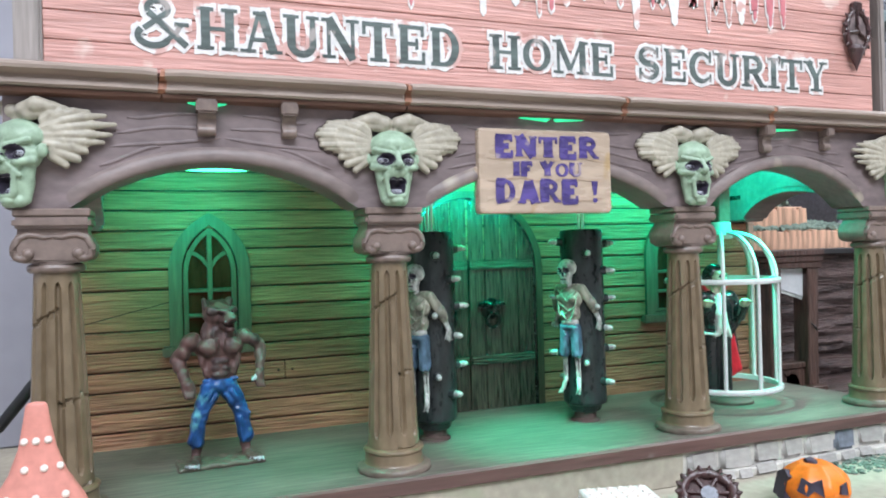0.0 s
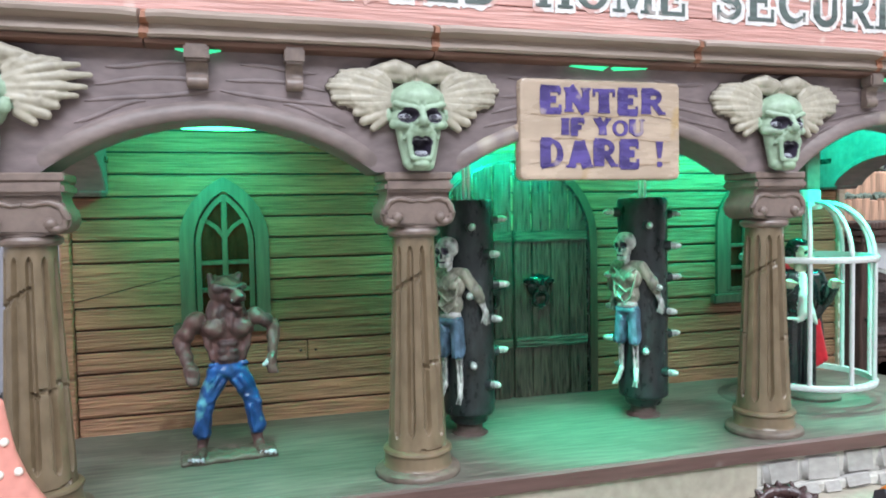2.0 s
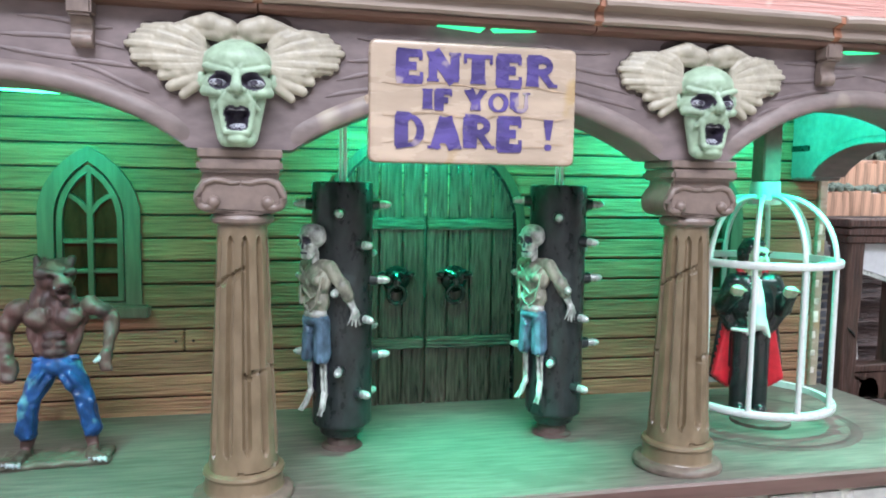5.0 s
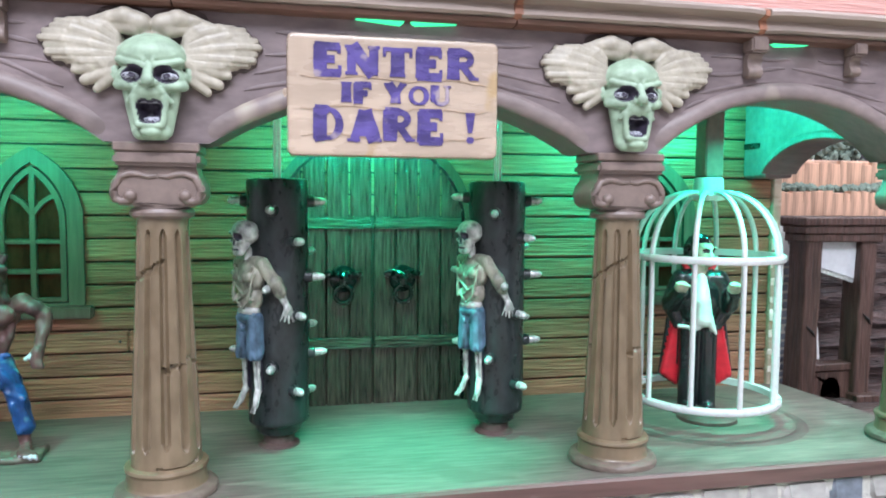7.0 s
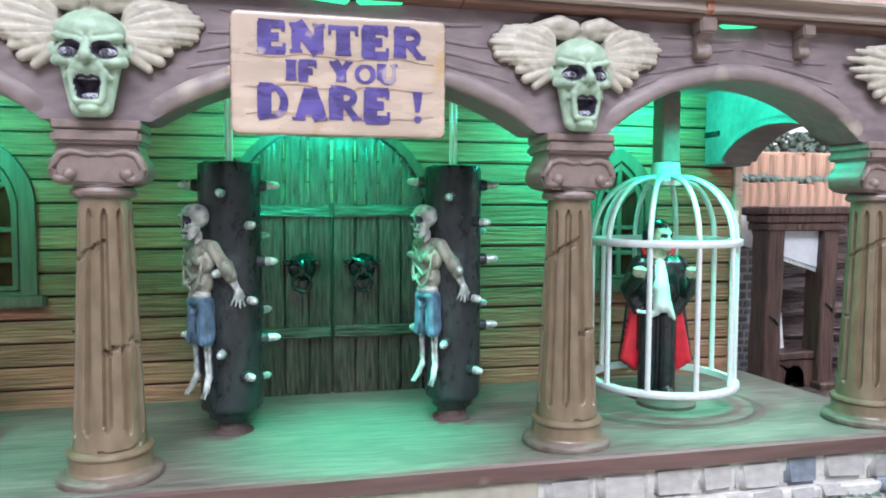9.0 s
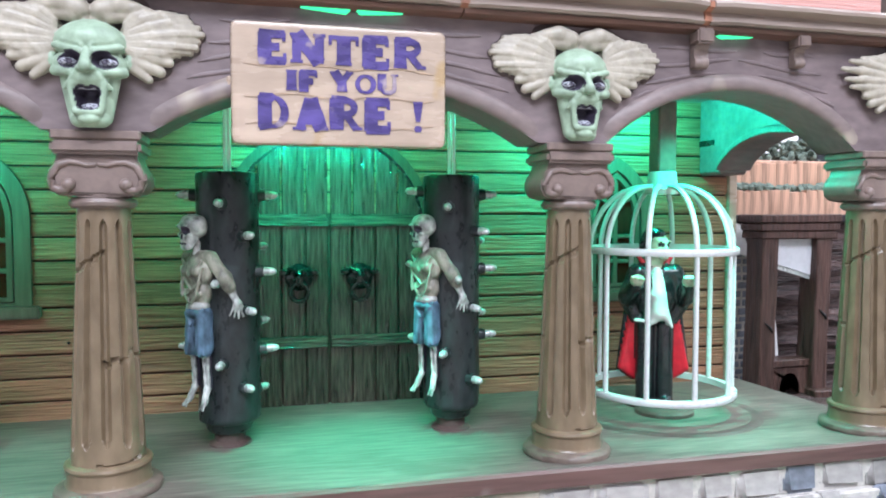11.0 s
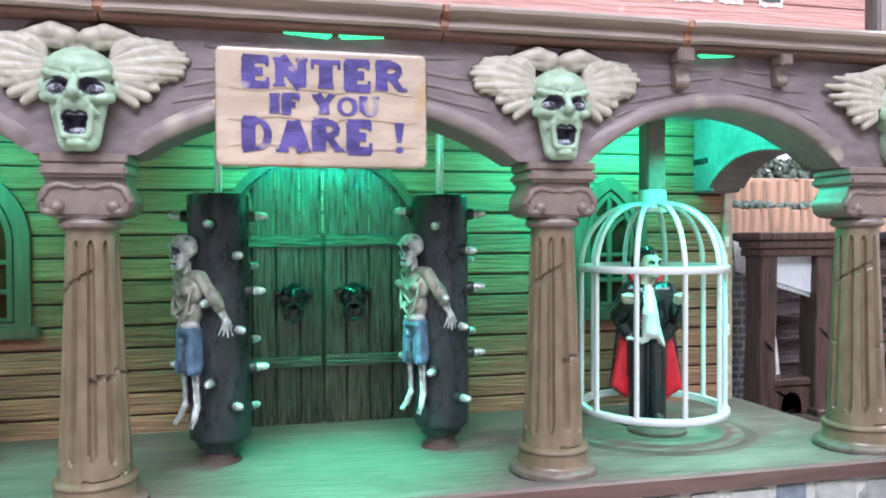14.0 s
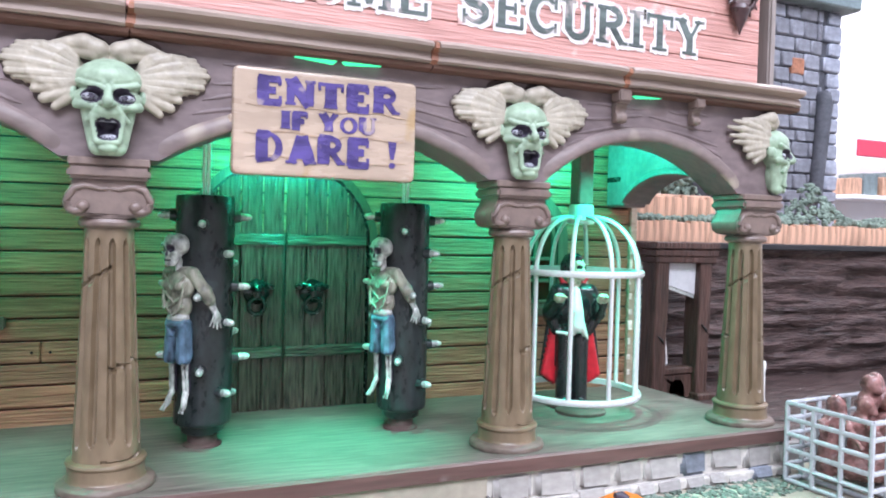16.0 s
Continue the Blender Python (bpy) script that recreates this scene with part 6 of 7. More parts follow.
    F += [("limb", (1.10, -0.40, 2.80), (0.98, -0.50, 2.66), 0.05, 0.04, T)]
    # shaggy mane and snarling head turned to his left
    F += [("limb", (0, 0.10, 4.5), (0, 0.06, 4.15), 0.42, 0.46, B)]
    for k in range(9):
        a = math.pi * (k / 8)
        F.append(("limb", (0.40 * math.cos(a), -0.10 - 0.12 * math.sin(a), 4.52), (0.56 * math.cos(a), -0.16 - 0.20 * math.sin(a), 4.16), 0.12, 0.05, D if k % 2 else B))
    F += [("ball", (0.0, -0.02, 4.84), (0.50, 0.46, 0.42), B), ("limb", (0.12, -0.24, 4.80), (0.32, -0.60, 4.70), 0.30, 0.21, B), ("ball", (0.38, -0.78, 4.76), (0.12, 0.09, 0.09), D), ("limb", (0.12, -0.20, 4.56), (0.28, -0.52, 4.42), 0.24, 0.15, B),
          ("dent", (0.28, -0.70, 4.56), (0.24, 0.26, 0.09), D), ("limb", (0.14, -0.74, 4.62), (0.44, -0.74, 4.62), 0.03, 0.03, T), ("limb", (0.18, -0.66, 4.50), (0.38, -0.66, 4.50), 0.03, 0.03, T),
          ("limb", (-0.32, -0.36, 5.00), (0.10, -0.50, 4.94), 0.13, 0.12, D), ("limb", (0.22, -0.50, 4.94), (0.46, -0.30, 5.02), 0.11, 0.11, D), ("dent", (0.02, -0.52, 4.90), (0.10, 0.12, 0.06), D), ("dent", (0.34, -0.50, 4.94), (0.07, 0.10, 0.05), D),
          ("ball", (0, 0.12, 5.10), (0.42, 0.34, 0.24), D), ("limb", (-0.36, 0.0, 5.10), (-0.44, 0.04, 5.32), 0.13, 0.09, D), ("limb", (0.34, 0.06, 5.12), (0.42, 0.12, 5.32), 0.13, 0.09, D)]
    for k in range(6):
        F.append(("limb", (-0.34 + 0.12 * k, 0.0, 5.16), (-0.42 + 0.15 * k, 0.16, 5.34), 0.07, 0.03, D))
    me = cast("wolf_figurine", F, 0.038, [M_FUR, M_DENIM, M_DARKFUR, M_PLATE, M_TOOTH], 0.05, 0.03)
    ob = new("wolf_figurine", me)
    ob.matrix_basis = pose(1.74 * CM, 26.95 * CM, (floor_at(26.95) + 0.08) * CM, 0, 0, 4) @ Matrix.Scale(1.06, 4)
    tagged(ob, "painted brown furred beast figurine in blue jeans", "figurine")


werewolf()


# ---------------------------------------------------------------- stone base of the porch
def stone_base():
    root = thing("stone_base", 0, 0, 0, "course of grey and cream stones under the porch", "plinth", kind="structure")
    part("mortar", box(17.6, 29.7, 22.10, 23.0, 0.0, 1.20), M_MORTAR, root)
    part("mortar", rough_up(box(17.6, 29.7, 21.76, 22.10, 0.0, 0.34, 0.05), 0.02, 1.0), M_MORTAR, root)
    part("plaster_front", rough_up(box(-4.2, 17.62, 22.02, 23.0, 0.0, 1.2, 0.03), 0.02, 1.0), M_GROUND, root, "smooth sandy base wall")
    rnd = random.Random(21)
    shapes = []
    for k in range(10):
        bm = box(-0.5, 0.5, -0.2, 0.2, 0, 1, 0.0)
        bmesh.ops.bevel(bm, geom=bm.edges[:], offset=0.13, segments=3, affect="EDGES")
        rough_up(bm, 0.09, 1.8, k * 3.1)
        shapes.append(mesh("stone", bm, M_BLUESTONE if k % 5 == 1 else M_STONE, 70))
    for row, (z, h, y) in enumerate(((-0.06, 0.46, 21.80), (0.32, 0.92, 22.13))):
        x = 17.75 + 0.05 * row
        while x < 29.5:
            w = rnd.uniform(1.1, 1.7) if row else rnd.uniform(0.8, 1.3)
            ob = part("stone", shapes[rnd.randrange(10)], None, root)
            ob.matrix_basis = pose((x + w / 2) * CM, (y + rnd.uniform(-0.06, 0.06)) * CM, (z + rnd.uniform(-0.05, 0.05)) * CM, -8 if row else -25) @ Matrix.Diagonal((w - 0.05, 1, h * rnd.uniform(0.90, 0.98), 1))
            x += w


stone_base()


# ---------------------------------------------------------------- beside and behind the shop
def riser():
    bm = bmesh.new()
    nx, nz = 120, 60
    g = [[None] * (nz + 1) for _ in range(nx + 1)]
    for i in range(nx + 1):
        for j in range(nz + 1):
            x, z = 30.2 + 56 * i / nx, 8.0 * j / nz
            d = 0.42 * noise.fractal(Vector((x * 0.16, z * 1.5, 3.0)), 0.8, 2.2, 5) + 0.10 * math.sin(z * 5.2 + 1.5 * noise.noise(Vector((x * 0.2, z * 0.5, 7.0))))
            g[i][j] = bm.verts.new((x, 35.2 + d, z))
    for i in range(nx):
        for j in range(nz):
            bm.faces.new((g[i][j], g[i + 1][j], g[i + 1][j + 1], g[i][j + 1]))
    root = thing("rock_riser", 0, 0, 0, "dark rock-faced display riser carrying an upper level", "riser")
    part("rock_face", bm, M_ROCK, root, smooth=60)
    part("riser_core", box(30.2, 86, 36.0, 78, 0, 8.0), M_ROCK, root)
    part("black_edge", box(30.2, 86, 34.7, 78, 8.0, 8.36, 0.05), M_CABLE, root, "black top edge")


riser()


def plinth():
    root = thing("upper_miniature", 47.0, 42.7, 8.36, "grey stone tower miniature on a mossy orange base", "miniature")
    rnd = random.Random(31)
    x = -15.5
    part("base_core", box(-15.4, 16.0, -6.9, 6.0, 0, 1.15, 0.05), M_PLINTH, root)
    sm = [mesh("base_board", rough_up(box(-0.5, 0.5, -0.2, 0.25, 0, 1.2, 0.02), 0.10, 1.7, k), M_PLINTH, 40) for k in range(4)]
    while x < 15.8:
        w = rnd.uniform(0.35, 0.7)
        ob = part("base_board", sm[rnd.randrange(4)], None, root)
        ob.matrix_basis = pose((x + w / 2) * CM, -6.95 * CM, 0) @ Matrix.Diagonal((w + 0.02, 1, rnd.uniform(0.92, 1.05), 1))
        x += w
    # upper brick band and moss, seen through the porch
    part("upper_terrace", box(-15.2, -6.5, -5.2, 4.0, 1.25, 2.85, 0.1), M_PLINTH, root, "orange terrace block")
    x = -15.3
    while x < -6.6:
        w = rnd.uniform(0.4, 0.9)
        ob = part("base_board", sm[rnd.randrange(4)], None, root)
        ob.matrix_basis = pose((x + w / 2) * CM, -5.25 * CM, 1.3 * CM) @ Matrix.Diagonal((w + 0.02, 1, rnd.uniform(1.1, 1.32), 1))
        x += w
    moss = bmesh.new()
    for k in range(1100):
        x, y = rnd.uniform(-15.2, 10.2), rnd.uniform(-6.7, -4.6)
        z = 1.3 + 0.9 * max(0.0, (y + 6.7) / 2.1) * (0.6 + 0.4 * math.sin(x * 0.8)) * (2.6 * math.exp(-((x - 3.0) / 3.2) ** 2) + 0.6)
        r = rnd.uniform(0.09, 0.24)
        b = bmesh.new()
        bmesh.ops.create_icosphere(b, subdivisions=1, radius=r)
        join(moss, rough_up(b, r * 0.5, 4.0, k), Matrix.Translation((x, y, z)))
    for k in range(420):
        x, y = rnd.uniform(-15.0, -6.6), rnd.uniform(-5.1, -3.8)
        r = rnd.uniform(0.09, 0.24)
        b = bmesh.new()
        bmesh.ops.create_icosphere(b, subdivisions=1, radius=r)
        join(moss, rough_up(b, r * 0.5, 4.0, k), Matrix.Translation((x, y + 0.9, 2.9 + 1.1 * rnd.random())))
    ob = part("moss", moss, M_MOSS, root, "grey-green moss clumps", smooth=0)
    tagged(ob, kind="stuff")
    # square tower of single stones with a round corner drum
    part("tower_core", box(0.5, 8.0, -1.8, 6.0, 1.2, 19.6), M_TOWER_GAP, root)
    shapes = [mesh("tower_stone", rough_up(box(-0.5, 0.5, -0.22, 0.3, 0, 1, 0.09), 0.05, 2.0, k * 2.3), M_TOWER, 40) for k in range(6)]
    quoins = [mesh("tower_stone", rough_up(box(-0.5, 0.5, -0.26, 0.3, 0, 1, 0.10), 0.06, 2.0, k * 1.7 + 9), M_QUOIN, 40) for k in range(6)]
    z = 1.3
    while z < 19.2:
        h = rnd.uniform(0.75, 1.25)
        for face, length in (("front", 7.5), ("side", 7.6)):
            u = -rnd.uniform(0, 0.6)
            while u < length:
                w = rnd.uniform(0.8, 2.0)
                if face == "front" and u < length - 1.75 < u + w:
                    w = max(length - 1.75 - u, 0.35)
                elif face == "front" and u >= length - 1.80:
                    w = 2.2
                e = min(u + w, length + 0.1)
                s = max(u, 0)
                if e - s > 0.3:
                    edge = face == "front" and s > length - 1.95
                    ob = part("tower_stone", (quoins if edge else shapes)[rnd.randrange(6)], None, root)
                    if edge:
                        s, e = length - rnd.choice((1.2, 1.7)), length + 0.12
                    if face == "front":
                        m = pose((0.5 + (s + e) / 2) * CM, -1.8 * CM, z * CM)
                    else:
                        m = pose(8.05 * CM, (-1.8 + (s + e) / 2) * CM, z * CM, 0, 0, 90)
                    ob.matrix_basis = m @ Matrix.Diagonal((e - s - 0.1, rnd.uniform(0.8, 1.4), h - 0.09, 1))
                u += w
        z += h
    part("roof_slab", rough_up(box(-0.8, 9.0, -2.9, 6.6, 17.0, 18.0, 0.12), 0.06, 0.8), M_SLATE, root, "grey-green slate eave")
    part("window_niche", box(3.2, 4.4, -2.15, -1.7, 12.0, 13.2, 0.1), M_RUST, root, "rusty shuttered slit window")
    part("drain_pipe", tube([(6.3, -1.7, 10.7), (6.3, -2.15, 10.6), (6.2, -2.35, 10.1), (6.0, -2.35, 7.5), (5.7, -2.3, 4.4), (5.6, -2.3, 3.0)], [0.5, 0.58, 0.58, 0.52, 0.5, 0.5], 12), M_TOWER_GAP, root, "dark drain pipe", smooth=60)


plinth()


def guillotine():
    root = thing("guillotine", 34.1, 32.8, 0.0, "dark brown toy guillotine with a silver blade", "guillotine")
    for k, (x0, x1) in enumerate(((-2.17, -1.32), (0.65, 1.45))):
        bm = box(x0, x1, -0.8, 0.30, 0, 7.35, 0.05)
        for v in bm.verts:
            v.co.x -= 0.022 * (7.35 - v.co.z)
        bmesh.ops.subdivide_edges(bm, edges=[e for e in bm.edges if abs(e.verts[0].co.z - e.verts[1].co.z) > 3], cuts=9)
        post = part("post", rough_up(bm, 0.05, 1.3, k), M_TIMBER, root)
        # black sliver on each post's front stands for the dark of a nick
        part("nick", tube([(x0 + 0.12, -0.84, 3.62 + 0.5 * k), (x0 + 0.42, -0.85, 3.36 + 0.5 * k), (x0 + 0.56, -0.83, 3.14 + 0.5 * k)], [0.02, 0.07, 0.02], 6), M_IRON, post)
        part("foot", rough_up(box(x0 - 0.3, x1 + 0.06, -1.25, 0.8, 0, 0.55, 0.06), 0.03, 1.6, k), M_TIMBER, root)
    for k in range(3):
        z0, z1 = 7.30 + 0.37 * k, 7.64 + 0.37 * k
        out = 0.06 * k
        part("crossbeam_board", rough_up(box(-2.30 - out, 1.62 + out, -0.90 - out, 0.55 + out, z0, z1, 0.05), 0.05, 1.7, k), M_TIMBER, root)
    blade = part("blade", prism([(-1.32, 6.22), (0.68, 5.62), (0.68, 7.32), (-1.32, 7.32)], -0.42, -0.26), M_BLADE, root, "silver slanted blade")
    part("cutting_edge", prism([(-1.32, 6.02), (0.68, 5.42), (0.68, 5.618), (-1.32, 6.218)], -0.36, -0.32), M_STEEL, blade, "thin dull cutting edge")
    # lower stock with a round neck hole cut from below
    n = 12
    hole = [(-0.44 + 0.52 * math.cos(math.pi * i / n), 0.60 + 0.66 * math.sin(math.pi * i / n)) for i in range(n + 1)]
    part("stock_board", rough_up(box(-1.46, 0.62, -0.60, 0.20, 1.52, 1.86, 0.05), 0.04, 1.8), M_TIMBER, root)
    stock = prism([(-1.50, 0.30), (-0.96, 0.30)] + hole[::-1] + [(0.08, 0.30), (0.60, 0.30), (0.60, 1.48), (-1.50, 1.48)], -0.52, 0.14)
    part("stock", stock, M_TIMBER, root, "lower board with a round neck hole")
    part("paper_strip", prism([(-0.72, 1.90), (-0.46, 1.90), (-0.60, 3.20), (-0.78, 4.20)], 0.22, 0.26), M_WHITE, root, "narrow white paper strip")


guillotine()


def stone_post():
    root = thing("stone_post", 32.3, 34.9, 0.0, "small grey bricks in pale mortar behind the porch", "post")
    part("core", box(-1.2, 1.2, -0.5, 0.5, 0, 7.0), M_MORTAR, root)
    rnd = random.Random(5)
    me = [mesh("stone", rough_up(box(-0.5, 0.5, -0.05, 0.2, 0, 1, 0.08), 0.05, 2.0, k), M_BLUESTONE, 40) for k in range(4)]
    z = 0.05
    while z < 6.8:
        h = rnd.uniform(0.32, 0.42)
        x = -1.2 - rnd.uniform(0, 0.15)
        while x < 1.1:
            w = min(rnd.uniform(0.42, 0.66), 1.22 - x)
            ob = part("stone", me[rnd.randrange(4)], None, root)
            ob.matrix_basis = pose((x + w / 2) * CM, -0.5 * CM, z * CM) @ Matrix.Diagonal((w - 0.09, 1, h - 0.09, 1))
            x += w
        z += h


stone_post()


# ---------------------------------------------------------------- loose props before the porch
def pennant():
    solid("paper_pennant", prism([(-0.22, -0.61), (0.57, -0.89), (-0.0, 0.7), (-0.35, 0.81)], -0.04, 0.04), M_WHITE, "small white paper pennant against the dark rock", "pennant", 32.45, 34.3, 7.19)


pennant()


def white_peg():
    solid("white_peg", lathe([(0.0, 0.0), (0.46, 0.0), (0.44, 0.10), (0.26, 0.20), (0.15, 0.34), (0.12, 0.7), (0.12, 1.9), (0.15, 2.0), (0.15, 2.28), (0.10, 2.37), (0.0, 2.37)], 20), M_WHITE, "slender white peg with a flared foot standing by the rock riser", "peg", 37.5, 30.3, 0.0)


white_peg()


def crate():
    root = thing("wire_crate", 29.05, 21.2, 0.0, "white wire crate heaped with rusty bony figures", "crate", turn=4)
    # local x runs away along the porch end, y towards the viewer
    Lx, Ly, H = 4.2, -3.1, 2.85
    def bar(a, b):
        part("wire", tube([a, b], 0.085, 6), M_CRATE, root, smooth=60)
    n = 5
    for j in range(n + 1):
        z = 0.12 + (H - 0.12) * j / n
        for a, b in (((0, 0), (Lx, 0)), ((Lx, 0), (Lx, Ly)), ((Lx, Ly), (0, Ly)), ((0, Ly), (0, 0))):
            bar((*a, z), (*b, z))
    for i in range(6):
        u = i / 5
        for a in ((u * Lx, 0), (u * Lx, Ly)):
            bar((*a, 0.1), (*a, H))
    for i in range(1, 3):
        u = i / 3
        for a in ((0, u * Ly), (Lx, u * Ly)):
            bar((*a, 0.1), (*a, H))
    for i in range(1, 5):
        bar((i / 5 * Lx, 0, 0.12), (i / 5 * Lx, Ly, 0.12))
    return root


crate()


def bony_heap():
    rnd = random.Random(8)
    F = []
    for k in range(7):
        x, y = -1.3 + 0.45 * k + rnd.uniform(-0.1, 0.1), rnd.uniform(-0.7, 0.7)
        z = 1.6 + 0.9 * rnd.random()
        lean = rnd.uniform(-0.5, 0.5)
        F += [("limb", (x, y, z - 1.2), (x + lean, y, z + 0.5), 0.34, 0.30, 0), ("limb", (x - 0.35, y, z + 0.35), (x + lean + 0.35, y - 0.1, z + 0.5), 0.17, 0.17, 0),
              ("ball", (x + lean * 1.2, y - 0.12, z + 1.02), (0.30, 0.32, 0.34), 0), ("limb", (x + lean * 1.2, y - 0.3, z + 0.86), (x + lean * 1.2, y - 0.42, z + 0.78), 0.16, 0.12, 0)]
        for q in (-1, 1):
            e = (x + lean * 0.6 + q * 0.62, y - 0.25, z + rnd.uniform(0.0, 0.5))
            F += [("limb", (x + q * 0.36, y, z + 0.42), e, 0.13, 0.10, 0), ("limb", e, (e[0] + rnd.uniform(-0.3, 0.3), e[1] - 0.4, e[2] + rnd.uniform(-0.3, 0.5)), 0.11, 0.09, 0)]
    F.append(("ball", (0, 0, 0.7), (1.6, 1.0, 0.6), 0))
    ob = new("bony_figure_heap", cast("bony_figure_heap", F, 0.07, [M_RUSTFIG], 0.1, 0.03))
    ob.matrix_basis = pose(31.35 * CM, 19.75 * CM, 0.2 * CM, 0, 0, 4)
    tagged(ob, "heap of rusty brown bony figures in the wire crate", "figurines")


bony_heap()


def pumpkin():
    root = thing("jack_o_lantern", 20.0, 18.4, 0.0, "bright orange carved pumpkin with black jagged openings", "pumpkin", turn=-30)
    root.matrix_basis = root.matrix_basis @ Matrix.Diagonal((0.84, 0.84, 0.97, 1))
    rib = lambda a, z, r: r * (1 - 0.08 * abs(math.sin(a * 4.5)) ** 0.6) + 0.05 * noise.noise(Vector((math.cos(a) * 2, math.sin(a) * 2, z * 2))) if r > 0.15 else r
    prof = [(0.05, 0.02)] + [(1.36 * math.sin(math.pi * (0.10 + 0.82 * i / 18)) ** 0.7, 0.02 + 1.55 * i / 18) for i in range(19)] + [(0.1, 1.5)]
    shell = part("shell", lathe(prof, 72, rib), M_PUMPKIN, root, smooth=70)
    part("stalk", tube([(0, 0, 1.45), (-0.15, 0, 1.58), (-0.35, -0.1, 1.60)], [0.20, 0.15, 0.10], 8), M_SOCKET, shell, "black stub of a stalk", smooth=60)
    jag = ([(-0.50, 0.05), (-0.12, -0.10), (0.10, 0.10), (0.46, -0.06), (0.30, 0.30), (0.36, 0.52), (0.0, 0.36), (-0.34, 0.50)], [(-0.16, 0.0), (0.20, -0.08), (0.14, 0.16), (0.26, 0.34), (-0.06, 0.26)], [(-0.55, -0.35), (0.30, -0.45), (0.16, 0.10), (0.34, 0.42), (-0.05, 0.60), (-0.50, 0.40)])
    for a, k, z in ((-112, 0, 0.72), (-58, 1, 0.74), (-168, 2, 0.72)):
        ob = part("carved_opening", prism(jag[k], -0.20, 0.12), M_SOCKET, shell, "black jagged cut-out")
        ob.matrix_basis = pose(0, 0, 0, 0, 0, a + 90) @ pose(0, -1.14 * CM, z * CM, -14)


pumpkin()


def jaw_trap():
    root = thing("spiked_jaw_trap", 16.3, 19.1, 0.55, "dark red-brown round jaw trap with pointed teeth, tilted", "trap")
    root.matrix_basis = pose(16.3 * CM, 19.1 * CM, 0.10 * CM, 46, 0, -30) @ Matrix.Scale(0.72, 4)
    part("trap_ring", tube([(1.12 * math.cos(a), 0.95 * math.sin(a) + 0.9, 0.22) for a in [2 * math.pi * i / 32 for i in range(32)]], [0.24 + 0.05 * math.sin(i * 1.9) for i in range(32)], 8, closed=True), M_TRAP, root, smooth=60)
    plate = lathe([(1.05, 0.0), (1.02, 0.12), (0.1, 0.16)], 28)
    bmesh.ops.transform(plate, matrix=Matrix.Translation((0, 0.9, 0)) @ Matrix.Diagonal((1, 0.86, 1, 1)), verts=plate.verts)
    part("trap_plate", plate, M_TRAP, root)
    for k in range(6):
        a = k * math.pi / 3
        bm = tube([(0.3 * math.cos(a), 0.9 + 0.26 * math.sin(a), 0.2), (0.95 * math.cos(a), 0.9 + 0.8 * math.sin(a), 0.26)], 0.09, 6)
        part("spoke", bm, M_TRAP, root)
    sm = mesh("tooth", lathe([(0.19, 0), (0.16, 0.16), (0.04, 0.32)], 8), M_TRAP, 30)
    for i in range(18):
        a = 2 * math.pi * i / 18
        ob = part("tooth", sm, None, root)
        ob.matrix_basis = pose(1.18 * math.cos(a) * CM, (0.9 + 1.0 * math.sin(a)) * CM, 0.24 * CM, 0, 0, math.degrees(a)) @ Euler((0, radians(62), 0)).to_matrix().to_4x4()
    pad = lathe([(0.38, 0.16), (0.38, 0.28), (0.05, 0.30)], 20)
    bmesh.ops.transform(pad, matrix=Matrix.Translation((0.05, 0.85, 0)), verts=pad.verts)
    part("pad", pad, M_TOWER, root, "grey centre pad")


jaw_trap()


def studded_block():
    root = thing("studded_block", 12.3, 18.2, 0.0, "small white block with rows of studs", "block", turn=-14)
    body = part("block_body", box(-1.1, 1.0, -1.4, 0.6, 0, 1.62, 0.05), M_WHITE, root)
    sm = mesh("stud", lathe([(0.09, 0), (0.09, 0.04), (0.05, 0.07)], 10), M_PEARL, 40)
    for i in range(6):
        for j in range(5):
            ob = part("stud", sm, None, body)
            ob.matrix_basis = pose((-0.85 + 0.32 * i) * CM, (-1.15 + 0.38 * j) * CM, 1.62 * CM)


studded_block()


def club():
    root = thing("studded_club", -2.98, 20.2, 0.0, "salmon pink bottle-shaped club with cream studs, standing", "club")
    prof = [(0.9, 0), (1.45, 0.5), (1.50, 1.6), (1.28, 2.5), (1.0, 3.1), (0.64, 3.7), (0.42, 4.3), (0.29, 5.0), (0.24, 5.33), (0.18, 5.40), (0.05, 5.42)]
    bm = lathe(prof, 40)
    bmesh.ops.transform(bm, matrix=Matrix.Diagonal((1, 0.5, 1, 1)), verts=bm.verts)
    body = part("club_body", bm, M_SALMON, root, smooth=60)
    bm = bmesh.new()
    bmesh.ops.create_uvsphere(bm, u_segments=10, v_segments=6, radius=0.095)
    sm = mesh("stud", bm, M_PEARL, 180)
    for z in (1.0, 1.75, 2.5, 3.2, 3.85, 4.5):
        r = np.interp(z, [p[1] for p in prof], [p[0] for p in prof])
        for k in range(-1, 2):
            a = -90 + k * 42 + (17 if int(z * 4) % 2 else 0)
            ob = part("stud", sm, None, body)
            ob.matrix_basis = pose(r * math.cos(radians(a)) * CM, 0.5 * r * math.sin(radians(a)) * CM, z * CM)


club()


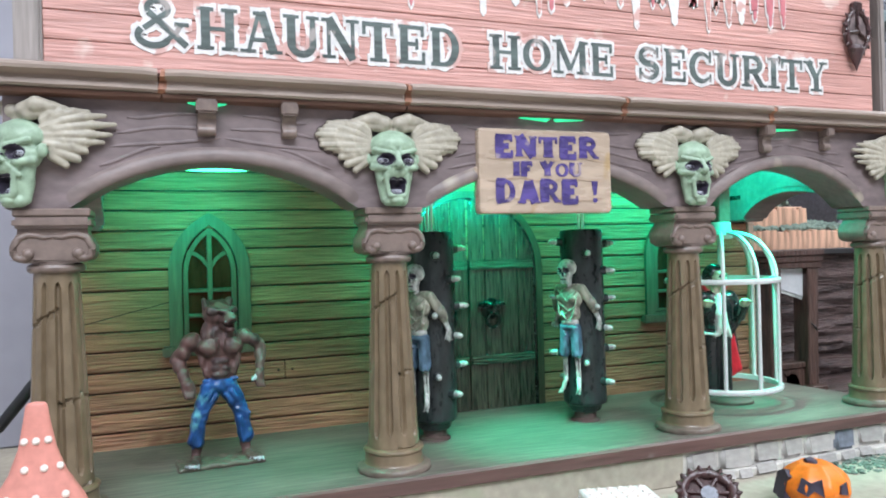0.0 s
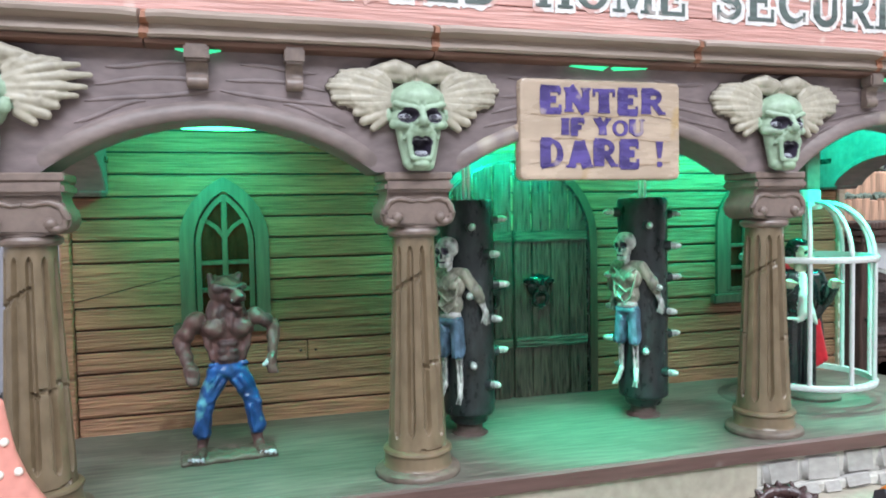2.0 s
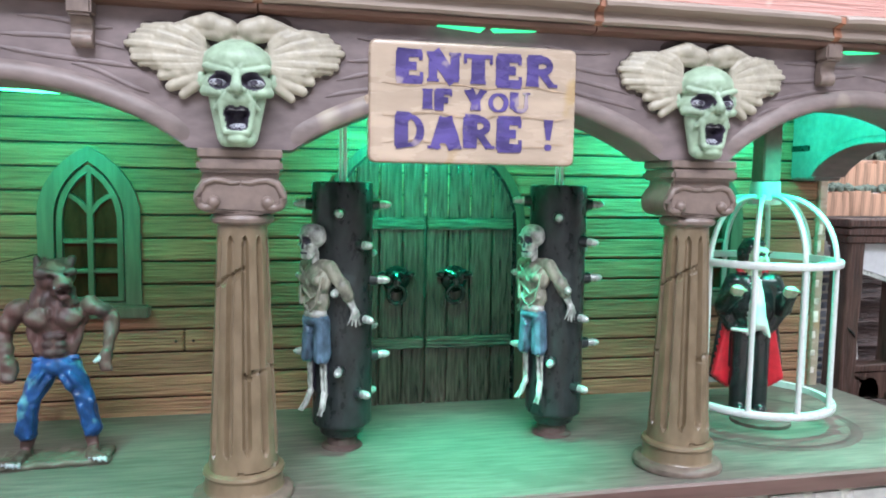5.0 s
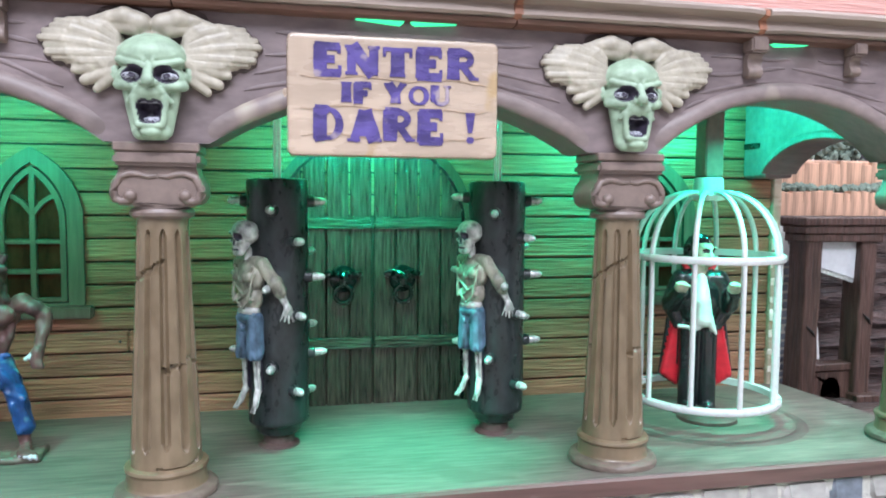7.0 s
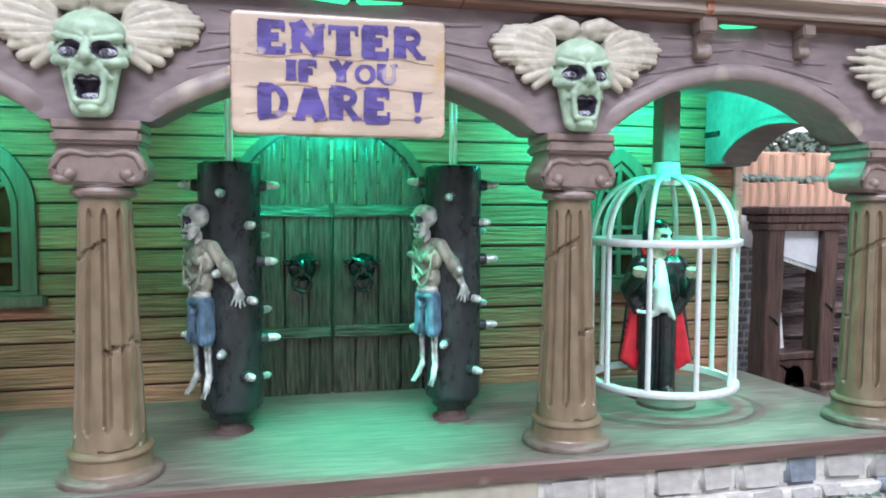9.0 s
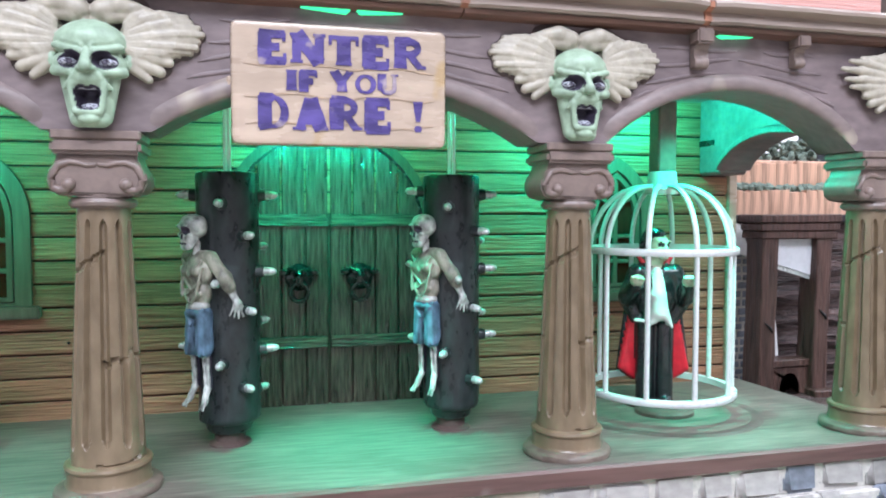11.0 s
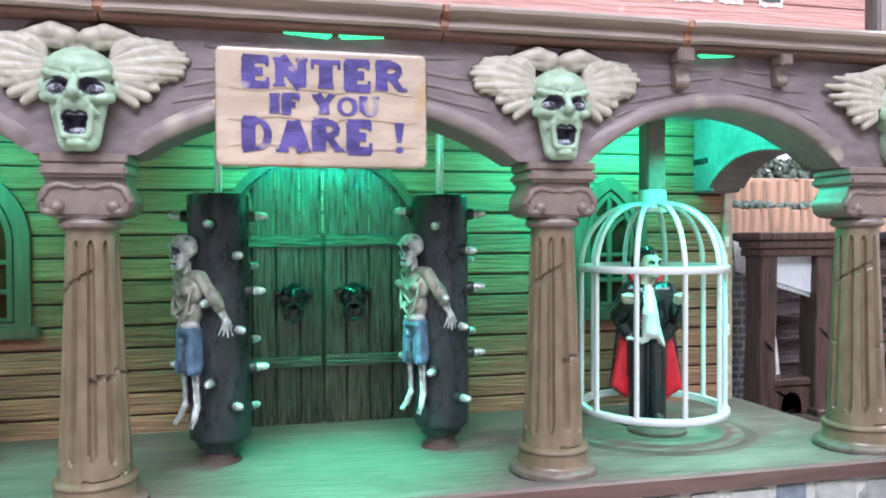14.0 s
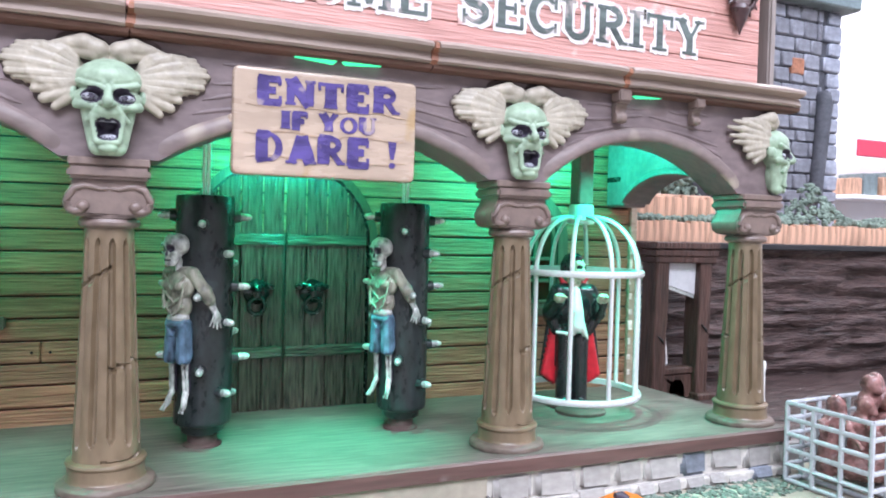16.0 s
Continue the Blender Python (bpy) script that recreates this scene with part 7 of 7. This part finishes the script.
def ground_bits():
    rnd = random.Random(13)
    bm = bmesh.new()
    for k in range(620):
        x, y = rnd.uniform(22.5, 30.0), rnd.uniform(19.5, 22.0)
        if (x - 26.8) ** 2 / 16 + (y - 21.2) ** 2 / 1.2 > 1.0:
            continue
        r = rnd.uniform(0.04, 0.11)
        b = bmesh.new()
        bmesh.ops.create_icosphere(b, subdivisions=1, radius=r)
        join(bm, rough_up(b, r * 0.9, 9.0, k), Matrix.Translation((x, y, r * 0.25)) @ Matrix.Diagonal((1.2, 1.2, 0.7, 1)))
    solid("moss_tuft", bm, M_MOSS, "grey-green moss tufts along the stone base", "moss", kind="stuff", smooth=0)
    solid("base_board", rough_up(box(30.3, 86, 23.0, 35.6, 0, 0.25, 0.05), 0.02, 0.8), M_ROCK, "dark base board at the foot of the rock riser", "board")
    solid("grey_panel", box(-60, -4.6, 40, 41, 0, 46, 0.1), M_PANEL, "plain grey-lilac display panel behind the porch end", "panel")
    solid("cable", tube([(-40, 40, 0.3), (-25, 38, 0.3), (-14, 33, 0.5), (-7.5, 30.5, 1.9), (-5.6, 30.0, 3.0), (-4.5, 29.8, 4.4), (-4.0, 29.8, 4.9)], 0.21, 8), M_CABLE, "black cable leading behind the porch", "cable", smooth=60)


ground_bits()


def far_things():
    root = thing("red_topped_shelf", 222, 150, -90, "far white shop shelf with a red header board", "shelf")
    part("shelf_back", box(-40, 38, -2, 12, 0, 121, 0.5), M_ROOM, root)
    for z in (70, 92, 110):
        part("shelf_board", box(-40, 38, -12, -2, z, z + 1.2, 0.2), M_ROOM, root)
    part("header_board", box(-40, 38, -13, -12, 121.2, 125.6, 0.2), M_BANNER, root, "red header")
    rnd = random.Random(17)
    for z, top in ((93.3, 12), (111.3, 7)):
        x = -39.0
        while x < 35:
            w = rnd.uniform(3, 7)
            solid("packaged_box", box(-w / 2, w / 2, -4, 4, 0, rnd.uniform(0.6, 1.0) * top, 0.2), rnd.choice((M_SHELF, M_SALMON, M_PLINTH, M_WHITE, M_SLATE)), "small packaged box on the far shop shelf", "box", 222 + x + w / 2, 143, -90 + z, group="boxes on the far shelf")
            x += w + rnd.uniform(0.3, 2.0)


far_things()
